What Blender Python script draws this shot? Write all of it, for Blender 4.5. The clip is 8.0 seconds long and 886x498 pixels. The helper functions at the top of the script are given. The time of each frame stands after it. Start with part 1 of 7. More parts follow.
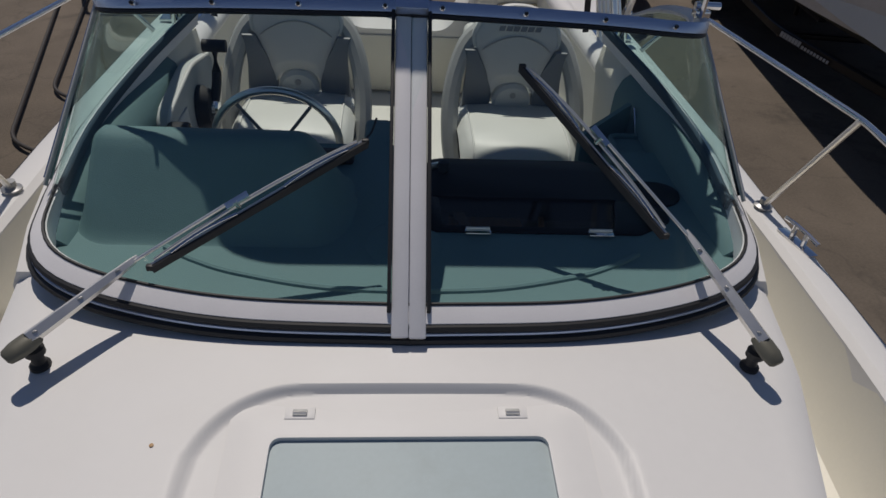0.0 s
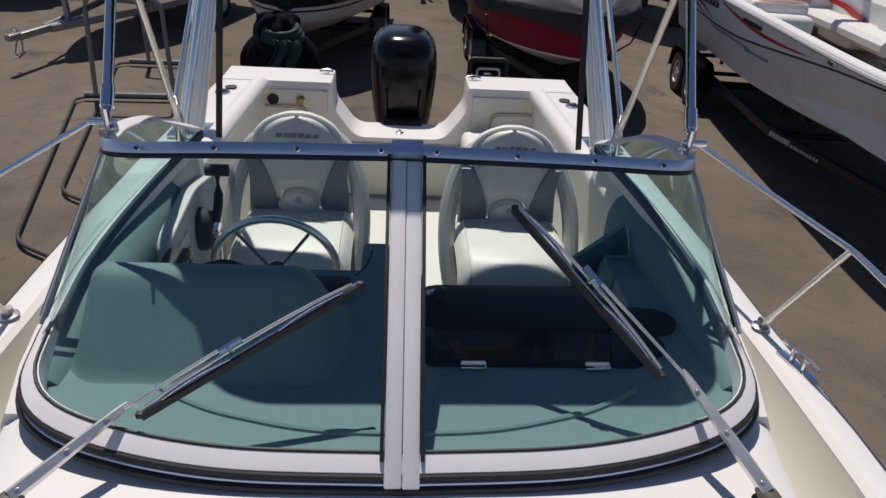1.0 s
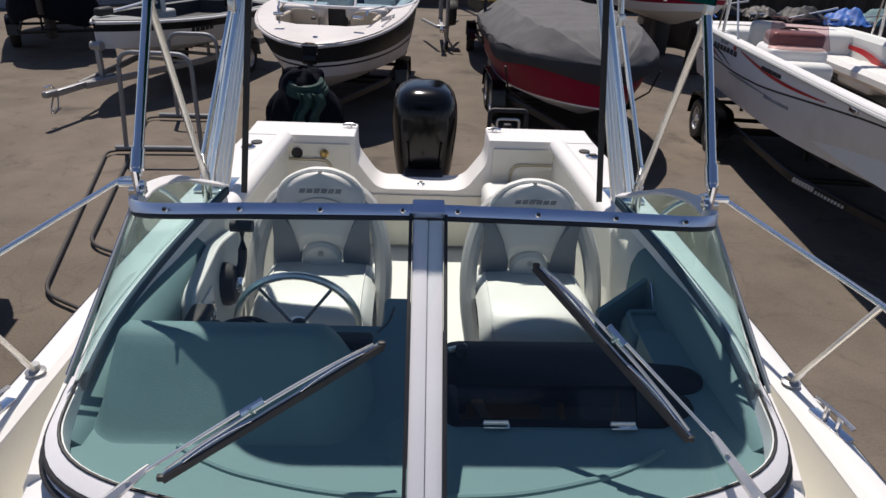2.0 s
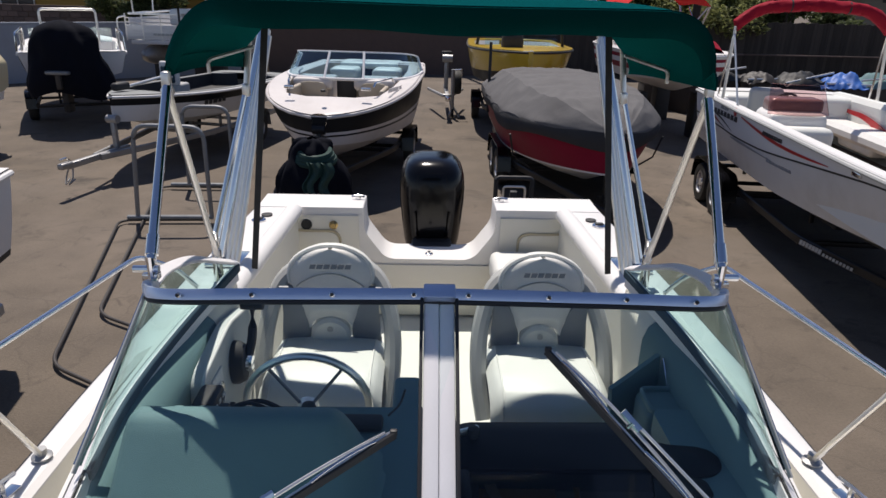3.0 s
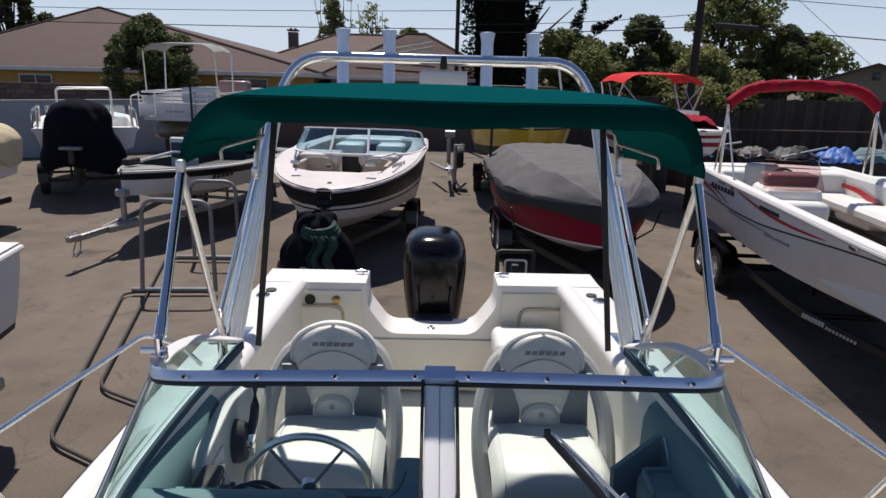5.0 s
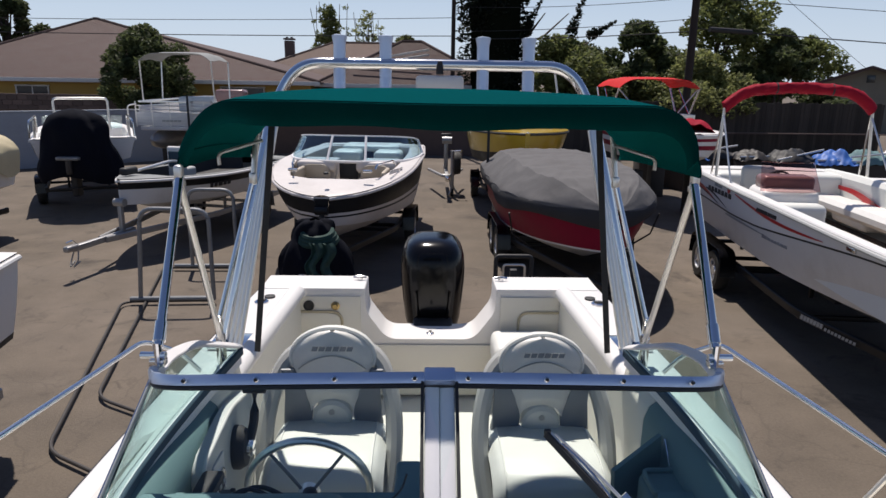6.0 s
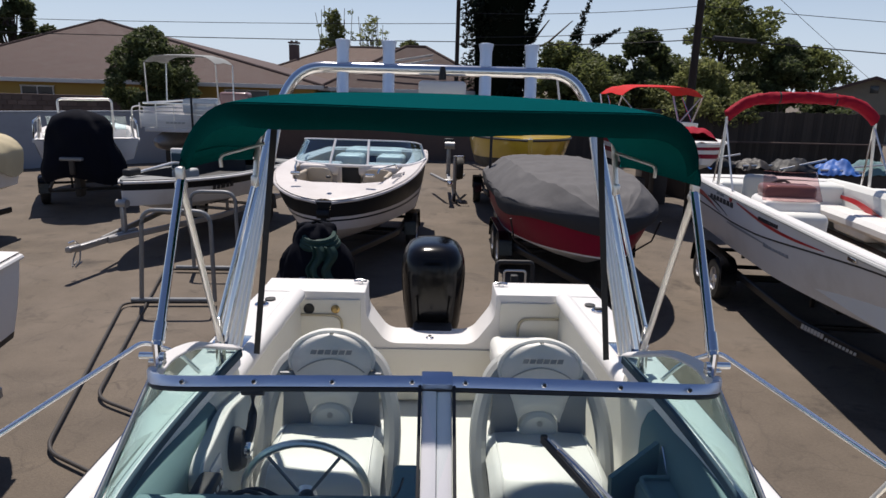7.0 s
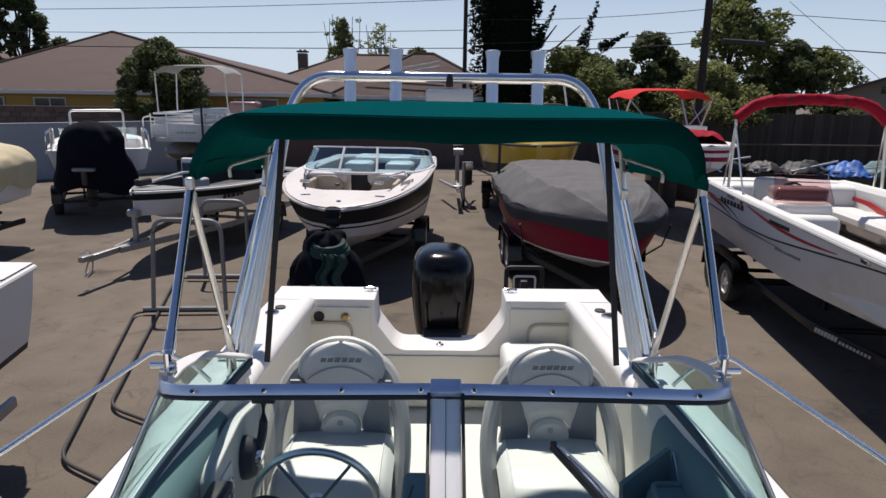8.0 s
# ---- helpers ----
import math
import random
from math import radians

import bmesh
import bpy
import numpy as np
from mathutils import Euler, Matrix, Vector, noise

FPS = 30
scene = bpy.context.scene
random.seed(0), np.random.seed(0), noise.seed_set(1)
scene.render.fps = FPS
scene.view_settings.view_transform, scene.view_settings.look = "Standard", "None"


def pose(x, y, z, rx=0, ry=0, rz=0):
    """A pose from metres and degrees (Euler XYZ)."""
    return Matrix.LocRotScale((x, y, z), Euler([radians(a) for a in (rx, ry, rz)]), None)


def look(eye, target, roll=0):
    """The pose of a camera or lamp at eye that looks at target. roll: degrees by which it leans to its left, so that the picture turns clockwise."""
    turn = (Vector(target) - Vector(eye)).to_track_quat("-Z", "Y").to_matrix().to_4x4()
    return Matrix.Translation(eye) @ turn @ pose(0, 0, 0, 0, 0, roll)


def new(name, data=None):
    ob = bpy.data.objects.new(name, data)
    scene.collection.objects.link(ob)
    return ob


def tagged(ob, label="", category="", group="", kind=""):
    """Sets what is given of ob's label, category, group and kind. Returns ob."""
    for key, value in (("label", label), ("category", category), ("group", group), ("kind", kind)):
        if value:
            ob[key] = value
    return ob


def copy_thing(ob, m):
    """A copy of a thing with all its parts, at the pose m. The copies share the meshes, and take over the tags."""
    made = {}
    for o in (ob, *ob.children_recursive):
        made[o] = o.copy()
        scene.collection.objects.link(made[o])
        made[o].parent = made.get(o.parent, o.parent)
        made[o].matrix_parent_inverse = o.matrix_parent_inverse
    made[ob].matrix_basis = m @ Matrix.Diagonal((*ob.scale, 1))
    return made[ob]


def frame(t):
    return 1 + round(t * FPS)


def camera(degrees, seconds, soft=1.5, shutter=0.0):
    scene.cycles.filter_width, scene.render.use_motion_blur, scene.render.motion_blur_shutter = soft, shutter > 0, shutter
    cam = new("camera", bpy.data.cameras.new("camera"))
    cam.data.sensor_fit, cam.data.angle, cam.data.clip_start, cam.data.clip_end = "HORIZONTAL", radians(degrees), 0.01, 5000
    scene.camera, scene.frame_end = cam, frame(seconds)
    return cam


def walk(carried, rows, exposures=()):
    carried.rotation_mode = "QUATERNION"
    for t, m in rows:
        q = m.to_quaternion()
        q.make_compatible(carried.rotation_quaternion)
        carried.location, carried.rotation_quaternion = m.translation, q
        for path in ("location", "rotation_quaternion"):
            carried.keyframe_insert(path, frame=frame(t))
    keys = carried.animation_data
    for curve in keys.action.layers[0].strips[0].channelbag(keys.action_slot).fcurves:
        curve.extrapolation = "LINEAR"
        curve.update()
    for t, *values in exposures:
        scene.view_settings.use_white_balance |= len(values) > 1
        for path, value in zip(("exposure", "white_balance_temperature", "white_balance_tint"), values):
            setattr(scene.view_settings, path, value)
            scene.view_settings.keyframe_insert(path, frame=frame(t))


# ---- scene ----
cam = camera(67.3, 8.0)
PATH = [
    (0, (-0.046, -0.171, 3.049), (0.115, 1.407, 1.831), 4.5),
    (0.5, (-0.042, -0.127, 3.114), (0.112, 1.535, 2.013), 4.1),
    (1, (-0.034, -0.106, 3.152), (0.119, 1.616, 2.145), 3.9),
    (1.5, (-0.036, -0.092, 3.164), (0.109, 1.65, 2.193), 3.8),
    (1.7, (-0.034, -0.095, 3.168), (0.082, 1.666, 2.226), 3.4),
    (2.8, (-0.043, -0.085, 3.22), (0.019, 1.77, 2.474), 1.8),
    (3, (-0.045, -0.081, 3.229), (0.016, 1.784, 2.51), 1.6),
    (3.5, (-0.042, -0.075, 3.254), (0.015, 1.804, 2.57), 1.3),
    (4, (-0.05, -0.09, 3.272), (0.0, 1.805, 2.636), 0.6),
    (4.5, (-0.044, -0.107, 3.283), (-0.001, 1.807, 2.703), 1.1),
    (5, (-0.042, -0.124, 3.277), (0.007, 1.807, 2.758), 1.5),
    (6.5, (-0.042, -0.132, 3.264), (0.014, 1.805, 2.768), 0.7),
    (7, (-0.036, -0.137, 3.266), (0.013, 1.803, 2.781), 1.6),
    (7.5, (-0.036, -0.144, 3.273), (-0.003, 1.799, 2.803), 1.4),
    (8, (-0.03, -0.141, 3.271), (-0.011, 1.804, 2.803), 0.8),
]
walk(cam, [(t, look(eye, target, roll)) for t, eye, target, roll in PATH],
     exposures=[(0.0, -0.96, 6500, 12), (0.5, -0.68, 6500, 12), (1.0, -0.3, 6500, 13), (1.5, -0.02, 6500, 13), (3.0, 0.05, 6500, 13), (4.5, 0.07, 6500, 13), (8.0, 0.08, 6500, 13)])

# world, sun
SUN_ELEV, SUN_AZ = 64.5, -13.5          # azimuth: degrees from +y towards +x
world = bpy.data.worlds.new("sky")
scene.world = world
world.use_nodes = True
wn = world.node_tree.nodes
sky = wn.new("ShaderNodeTexSky")
sky.sky_type = "NISHITA"
sky.sun_disc = False
sky.sun_elevation = radians(SUN_ELEV)
sky.sun_rotation = radians(SUN_AZ)
sky.air_density, sky.dust_density, sky.ozone_density = 1.0, 0.4, 2.5
wn["Background"].inputs["Strength"].default_value = 0.069
cool = wn.new("ShaderNodeMix")
cool.data_type, cool.blend_type = "RGBA", "MULTIPLY"
cool.inputs[0].default_value = 1.0
cool.inputs[7].default_value = (0.92, 0.95, 1.07, 1)
world.node_tree.links.new(sky.outputs["Color"], cool.inputs[6])
# pale haze all round the horizon
tco, sep, ramp, haze = wn.new("ShaderNodeTexCoord"), wn.new("ShaderNodeSeparateXYZ"), wn.new("ShaderNodeMapRange"), wn.new("ShaderNodeMix")
world.node_tree.links.new(tco.outputs["Generated"], sep.inputs[0])
world.node_tree.links.new(sep.outputs["Z"], ramp.inputs["Value"])
ramp.interpolation_type = "SMOOTHSTEP"
ramp.inputs["From Min"].default_value, ramp.inputs["From Max"].default_value = -0.02, 0.32
ramp.inputs["To Min"].default_value, ramp.inputs["To Max"].default_value = 0.85, 0.0
haze.data_type = "RGBA"
haze.inputs[7].default_value = (8.6, 10.2, 12.0, 1)
world.node_tree.links.new(ramp.outputs["Result"], haze.inputs[0])
world.node_tree.links.new(cool.outputs[2], haze.inputs[6])
world.node_tree.links.new(haze.outputs[2], wn["Background"].inputs["Color"])
sun_data = bpy.data.lights.new("sun", "SUN")
sun_data.energy, sun_data.angle, sun_data.color = 5.0, radians(0.6), (1.0, 0.935, 0.84)
sun = new("sun", sun_data)
sd = Vector((math.sin(radians(SUN_AZ)) * math.cos(radians(SUN_ELEV)), math.cos(radians(SUN_AZ)) * math.cos(radians(SUN_ELEV)), math.sin(radians(SUN_ELEV))))
sun.matrix_world = look(tuple(sd * 40), (0, 0, 0))

# ---- materials ----
MATS = {}


def mat(name, color, rough=0.5, metal=0.0, var=0.08, scale=6.0, bump=0.0, bscale=60.0, spec=0.5, coat=0.0, fine=90.0, dirt=None, dirt_amount=0.0, dscale=1.5, rnd=0.0):
    """A surface with two scales of variation, optional relief, stains and per-piece variation."""
    if name in MATS:
        return MATS[name]
    m = bpy.data.materials.new(name)
    m.use_nodes = True
    n, l = m.node_tree.nodes, m.node_tree.links
    b = n["Principled BSDF"]
    b.inputs["Roughness"].default_value = rough
    b.inputs["Metallic"].default_value = metal
    b.inputs["Specular IOR Level"].default_value = spec
    b.inputs["Coat Weight"].default_value = coat
    b.inputs["Coat Roughness"].default_value = 0.08
    tc = n.new("ShaderNodeTexCoord")
    n1, n2 = n.new("ShaderNodeTexNoise"), n.new("ShaderNodeTexNoise")
    n1.inputs["Scale"].default_value, n1.inputs["Detail"].default_value = scale, 4
    n2.inputs["Scale"].default_value, n2.inputs["Detail"].default_value = fine, 3
    for x in (n1, n2):
        l.new(tc.outputs["Object"], x.inputs["Vector"])
    mix = n.new("ShaderNodeMath")
    mix.operation = "ADD"
    l.new(n1.outputs["Fac"], mix.inputs[0])
    half = n.new("ShaderNodeMath")
    half.operation, half.inputs[1].default_value = "MULTIPLY", 0.5
    l.new(n2.outputs["Fac"], half.inputs[0])
    l.new(half.outputs[0], mix.inputs[1])
    ramp = n.new("ShaderNodeMapRange")
    ramp.inputs["From Min"].default_value, ramp.inputs["From Max"].default_value = 0.35, 1.15
    ramp.inputs["To Min"].default_value, ramp.inputs["To Max"].default_value = 1 - var, 1 + var
    l.new(mix.outputs[0], ramp.inputs["Value"])
    fac = ramp.outputs["Result"]
    if rnd:
        oi = n.new("ShaderNodeObjectInfo")
        rr = n.new("ShaderNodeMapRange")
        rr.inputs["To Min"].default_value, rr.inputs["To Max"].default_value = 1 - rnd, 1 + rnd
        l.new(oi.outputs["Random"], rr.inputs["Value"])
        mu = n.new("ShaderNodeMath")
        mu.operation = "MULTIPLY"
        l.new(fac, mu.inputs[0])
        l.new(rr.outputs["Result"], mu.inputs[1])
        fac = mu.outputs[0]
    vm = n.new("ShaderNodeVectorMath")
    vm.operation = "SCALE"
    vm.inputs[0].default_value = color[:3]
    l.new(fac, vm.inputs["Scale"])
    out = vm.outputs["Vector"]
    if dirt:
        n3 = n.new("ShaderNodeTexNoise")
        n3.inputs["Scale"].default_value, n3.inputs["Detail"].default_value, n3.inputs["Roughness"].default_value = dscale, 6, 0.65
        l.new(tc.outputs["Object"], n3.inputs["Vector"])
        dr = n.new("ShaderNodeMapRange")
        dr.inputs["From Min"].default_value, dr.inputs["From Max"].default_value = 0.48, 0.72
        dr.inputs["To Max"].default_value = dirt_amount
        l.new(n3.outputs["Fac"], dr.inputs["Value"])
        mx = n.new("ShaderNodeMix")
        mx.data_type = "RGBA"
        l.new(dr.outputs["Result"], mx.inputs[0])
        l.new(out, mx.inputs[6])
        mx.inputs[7].default_value = (*dirt, 1)
        out = mx.outputs[2]
    l.new(out, b.inputs["Base Color"])
    rv = n.new("ShaderNodeMapRange")
    rv.inputs["To Min"].default_value, rv.inputs["To Max"].default_value = max(0.02, rough * 0.8), min(1, rough * 1.2)
    l.new(n1.outputs["Fac"], rv.inputs["Value"])
    l.new(rv.outputs["Result"], b.inputs["Roughness"])
    if bump:
        bn = n.new("ShaderNodeTexNoise")
        bn.inputs["Scale"].default_value, bn.inputs["Detail"].default_value = bscale, 5
        l.new(tc.outputs["Object"], bn.inputs["Vector"])
        bu = n.new("ShaderNodeBump")
        bu.inputs["Strength"].default_value, bu.inputs["Distance"].default_value = bump, 0.01
        l.new(bn.outputs["Fac"], bu.inputs["Height"])
        l.new(bu.outputs["Normal"], b.inputs["Normal"])
    MATS[name] = m
    return m


def glass(name, color, rough=0.0, ior=1.45):
    if name in MATS:
        return MATS[name]
    m = bpy.data.materials.new(name)
    m.use_nodes = True
    b = m.node_tree.nodes["Principled BSDF"]
    b.inputs["Base Color"].default_value = (*color, 1)
    b.inputs["Transmission Weight"].default_value = 1.0
    b.inputs["Roughness"].default_value = rough
    b.inputs["IOR"].default_value = ior
    MATS[name] = m
    return m


def thin_glass(name, color, straight=0.02, grazing=0.5):
    """A thin pane: straight through with a tint, and a gloss that grows towards grazing angles."""
    m = bpy.data.materials.new(name)
    m.use_nodes = True
    nt = m.node_tree
    nt.nodes.remove(nt.nodes["Principled BSDF"])
    see, gloss, facing, power, amount, mix = [nt.nodes.new("ShaderNode" + k) for k in ("BsdfTransparent", "BsdfGlossy", "LayerWeight", "Math", "MapRange", "MixShader")]
    see.inputs["Color"].default_value = (*color, 1)
    gloss.inputs["Roughness"].default_value = 0.01
    facing.inputs["Blend"].default_value = 0.5
    power.operation = "POWER"
    power.inputs[1].default_value = 5.0
    amount.inputs["To Min"].default_value, amount.inputs["To Max"].default_value = straight, grazing
    nt.links.new(facing.outputs["Facing"], power.inputs[0])
    nt.links.new(power.outputs[0], amount.inputs["Value"])
    nt.links.new(amount.outputs[0], mix.inputs[0])
    nt.links.new(see.outputs[0], mix.inputs[1])
    nt.links.new(gloss.outputs[0], mix.inputs[2])
    nt.links.new(mix.outputs[0], nt.nodes["Material Output"].inputs["Surface"])
    return m


gel = mat("white_gelcoat", (0.69, 0.68, 0.67), 0.5, var=0.03, scale=2.5, spec=0.35, fine=40, dirt=(0.55, 0.52, 0.46), dirt_amount=0.12, dscale=2.5)
oldgel = mat("weathered_gelcoat", (0.6, 0.565, 0.55), 0.45, var=0.06, scale=2.2, spec=0.3, fine=30, dirt=(0.4, 0.36, 0.32), dirt_amount=0.3, dscale=1.8)
cream = mat("cream_gelcoat", (0.74, 0.715, 0.63), 0.55, spec=0.3, var=0.04, scale=3, dirt=(0.5, 0.45, 0.34), dirt_amount=0.12)
nonskid = mat("nonskid_deck", (0.7, 0.685, 0.635), 0.6, var=0.05, scale=4, bump=0.25, bscale=240, dirt=(0.45, 0.41, 0.33), dirt_amount=0.15)
dashgrey = mat("dash_teal_grey", (0.13, 0.218, 0.226), 0.65, spec=0.2, var=0.06, scale=8, bump=0.12, bscale=300)
navy = mat("dark_blue_plastic", (0.04, 0.07, 0.095), 0.7, spec=0.15, var=0.06)
alu = mat("painted_aluminium", (0.75, 0.735, 0.745), 0.35, var=0.05, scale=9, fine=200)
# blue base colour stands in for blue sky mirrored in the metal
alusky = mat("sky_tinted_metal", (0.52, 0.6, 0.76), 0.38, metal=0.9, var=0.04, scale=10, fine=220)
steel = mat("polished_stainless", (0.74, 0.74, 0.75), 0.14, metal=1.0, var=0.04, scale=12, fine=150)
pale = mat("brushed_tube", (0.78, 0.76, 0.72), 0.32, metal=0.85, var=0.06, scale=14, fine=200)
rubber = mat("black_rubber", (0.015, 0.015, 0.017), 0.55, var=0.15, scale=10)
blackgloss = mat("black_gloss", (0.004, 0.004, 0.005), 0.16, var=0.1, spec=0.3, scale=3)
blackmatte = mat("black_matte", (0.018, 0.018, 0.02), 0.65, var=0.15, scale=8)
vinyl = mat("white_vinyl", (0.71, 0.715, 0.68), 0.42, var=0.04, scale=6, bump=0.12, bscale=420, dirt=(0.55, 0.53, 0.45), dirt_amount=0.1)
vgrey = mat("grey_vinyl", (0.42, 0.425, 0.415), 0.45, var=0.05, scale=7, bump=0.12, bscale=420)
vgrey2 = mat("light_grey_vinyl", (0.72, 0.715, 0.69), 0.45, var=0.05, scale=7, bump=0.12, bscale=420)
green = mat("teal_canvas", (0.001, 0.025, 0.024), 0.9, spec=0.0, var=0.1, scale=5, bump=0.2, bscale=500, fine=300)
weave = green.node_tree.nodes["Principled BSDF"]
weave.inputs["Sheen Weight"].default_value, weave.inputs["Sheen Roughness"].default_value = 0.42, 0.35
weave.inputs["Sheen Tint"].default_value = (0.02, 0.75, 0.68, 1)
greycover = mat("grey_boat_cover", (0.125, 0.122, 0.124), 0.9, spec=0.15, var=0.1, scale=2.2, bump=0.8, bscale=7, dirt=(0.085, 0.08, 0.08), dirt_amount=0.5, dscale=1.2)
darkcover = mat("charcoal_cover_edge", (0.03, 0.03, 0.033), 0.85, var=0.15, scale=3, bump=0.4, bscale=14)
blackcover = mat("black_engine_cover", (0.006, 0.007, 0.012), 0.9, spec=0.08, var=0.25, scale=3, bump=0.5, bscale=9)
tancover = mat("tan_boat_cover", (0.5, 0.43, 0.28), 0.85, var=0.12, scale=2.5, bump=0.4, bscale=10)
redcanvas = mat("red_canvas", (0.3, 0.008, 0.024), 0.75, spec=0.15, var=0.12, scale=5, bump=0.3, bscale=30)
brightred = mat("bright_red_canvas", (0.5, 0.012, 0.012), 0.7, spec=0.15, var=0.1, scale=5, bump=0.25, bscale=30)
greycanvas = mat("grey_canvas", (0.22, 0.23, 0.23), 0.8, var=0.1, scale=5)
redgel = mat("red_gelcoat", (0.23, 0.008, 0.03), 0.5, var=0.1, spec=0.1)
redpaint = mat("red_decal", (0.45, 0.012, 0.016), 0.35, var=0.05)
blackgel = mat("black_gelcoat", (0.012, 0.013, 0.015), 0.4, var=0.1, spec=0.12)
yellowgel = mat("yellow_gelcoat", (0.5, 0.33, 0.02), 0.3, var=0.05, coat=0.4)
hullgrey = mat("grey_white_hull", (0.6, 0.6, 0.6), 0.38, var=0.06, scale=2, dirt=(0.35, 0.33, 0.3), dirt_amount=0.3)
seam = mat("yellowed_seam", (0.5, 0.43, 0.29), 0.5, var=0.1)
tan = mat("tan_upholstery", (0.45, 0.39, 0.31), 0.5, var=0.06, scale=6)
maroon = mat("maroon_smoked_plastic", (0.24, 0.15, 0.145), 0.25, var=0.06)
brown_wood = mat("cabin_wood", (0.42, 0.25, 0.11), 0.5, var=0.15, scale=4)
tyre_m = mat("tyre_rubber", (0.018, 0.018, 0.018), 0.75, var=0.2, scale=14, bump=0.3, bscale=60)
galv = mat("galvanised_steel", (0.36, 0.36, 0.36), 0.45, metal=0.6, var=0.15, scale=10, dirt=(0.2, 0.15, 0.1), dirt_amount=0.35)
tubegrey = mat("grey_steel_tube", (0.22, 0.23, 0.24), 0.45, metal=0.4, var=0.12, scale=12)
tubedark = mat("dark_steel_tube", (0.035, 0.03, 0.028), 0.6, var=0.15, scale=12)
darkgreen = mat("dark_green_tarp", (0.008, 0.04, 0.033), 0.75, var=0.2, scale=5, bump=0.4, bscale=14)
bluecanvas = mat("blue_tarp", (0.03, 0.12, 0.42), 0.55, var=0.12, scale=5, bump=0.4, bscale=12)
rim_m = mat("bright_wheel_rim", (0.62, 0.62, 0.63), 0.3, metal=0.55, var=0.06)
slate = mat("slate_vinyl", (0.25, 0.265, 0.285), 0.5, var=0.06, scale=7, bump=0.12, bscale=420)
smokedred = glass("maroon_smoked_acrylic", (0.72, 0.52, 0.52), ior=1.3)
brass = mat("brass", (0.5, 0.36, 0.16), 0.3, metal=1.0, var=0.1)
clear = thin_glass("windshield_glass", (0.955, 0.995, 0.985), 0.024)
sideglass = thin_glass("teal_side_glass", (0.82, 0.95, 0.935), 0.04, 0.6)
smoked = thin_glass("smoked_acrylic", (0.72, 0.64, 0.56), 0.015)
bluepane = thin_glass("pale_blue_pane", (0.74, 0.88, 0.93), 0.1, 0.6)
blueglass = glass("pale_blue_glass", (0.75, 0.92, 0.95))
hatchblue = mat("frosted_blue_acrylic", (0.37, 0.44, 0.46), 0.5, var=0.06, scale=3, spec=0.3, dirt=(0.3, 0.34, 0.34), dirt_amount=0.4, dscale=7)
hatchblack = mat("black_hatch_plastic", (0.006, 0.005, 0.005), 0.35, var=0.15, spec=0.12, scale=5)
olive = mat("tarnished_bronze", (0.13, 0.125, 0.1), 0.55, metal=0.25, var=0.15, scale=30)

# ---- geometry helpers ----


def thing(name, loc=(0, 0, 0), rz=0.0, label="", category="", group="", kind=""):
    e = new(name)
    e.empty_display_size = 0.1
    e.matrix_basis = pose(*loc, 0, 0, rz)
    return tagged(e, label, category, group, kind)


def part(name, bm, material, parent, label="", sharp=35):
    """Links a bmesh as ONE mesh object under a thing or a part."""
    bmesh.ops.recalc_face_normals(bm, faces=bm.faces)
    me = bpy.data.meshes.new(name)
    bm.to_mesh(me)
    bm.free()
    me.polygons.foreach_set("use_smooth", [True] * len(me.polygons))
    me.set_sharp_from_angle(angle=radians(sharp))
    me.materials.append(material)
    ob = new(name, me)
    ob.parent = parent
    if label:
        ob["label"] = label
    return ob


def solo(name, bm, material, label, category, group="", kind="", sharp=35):
    return tagged(part(name, bm, material, None, "", sharp), label, category, group, kind)


def rounded(pts, rad, n=5, closed=False):
    """A polyline with its corners filleted."""
    P = [Vector(p) for p in pts]
    out = []
    N = len(P)
    for i, p in enumerate(P):
        if not closed and i in (0, N - 1):
            out.append(p)
            continue
        a, b = P[i - 1] - p, P[(i + 1) % N] - p
        r = min(rad, a.length * 0.49, b.length * 0.49)
        s, e = p + a.normalized() * r, p + b.normalized() * r
        for k in range(n + 1):
            t = k / n
            out.append(s * (1 - t) ** 2 + p * 2 * t * (1 - t) + e * t * t)
    return out


def spline(pts, n=6):
    """Catmull-Rom through the points."""
    P = [Vector(p) for p in pts]
    P = [P[0] * 2 - P[1]] + P + [P[-1] * 2 - P[-2]]
    out = []
    for i in range(1, len(P) - 2):
        for k in range(n):
            t = k / n
            a, b, c, d = P[i - 1:i + 3]
            out.append(0.5 * ((2 * b) + (c - a) * t + (2 * a - 5 * b + 4 * c - d) * t * t + (3 * b - a - 3 * c + d) * t ** 3))
    out.append(P[-2])
    return out


def loft(bm, rings, closed=True, caps=True):
    V = [[bm.verts.new(p) for p in r] for r in rings]
    m = len(rings[0])
    for a, b in zip(V, V[1:]):
        for j in range(m if closed else m - 1):
            bm.faces.new((a[j], a[(j + 1) % m], b[(j + 1) % m], b[j]))
    if caps and closed:
        for r in (V[0], V[-1]):
            try:
                bm.faces.new(r)
            except ValueError:
                pass
    return V


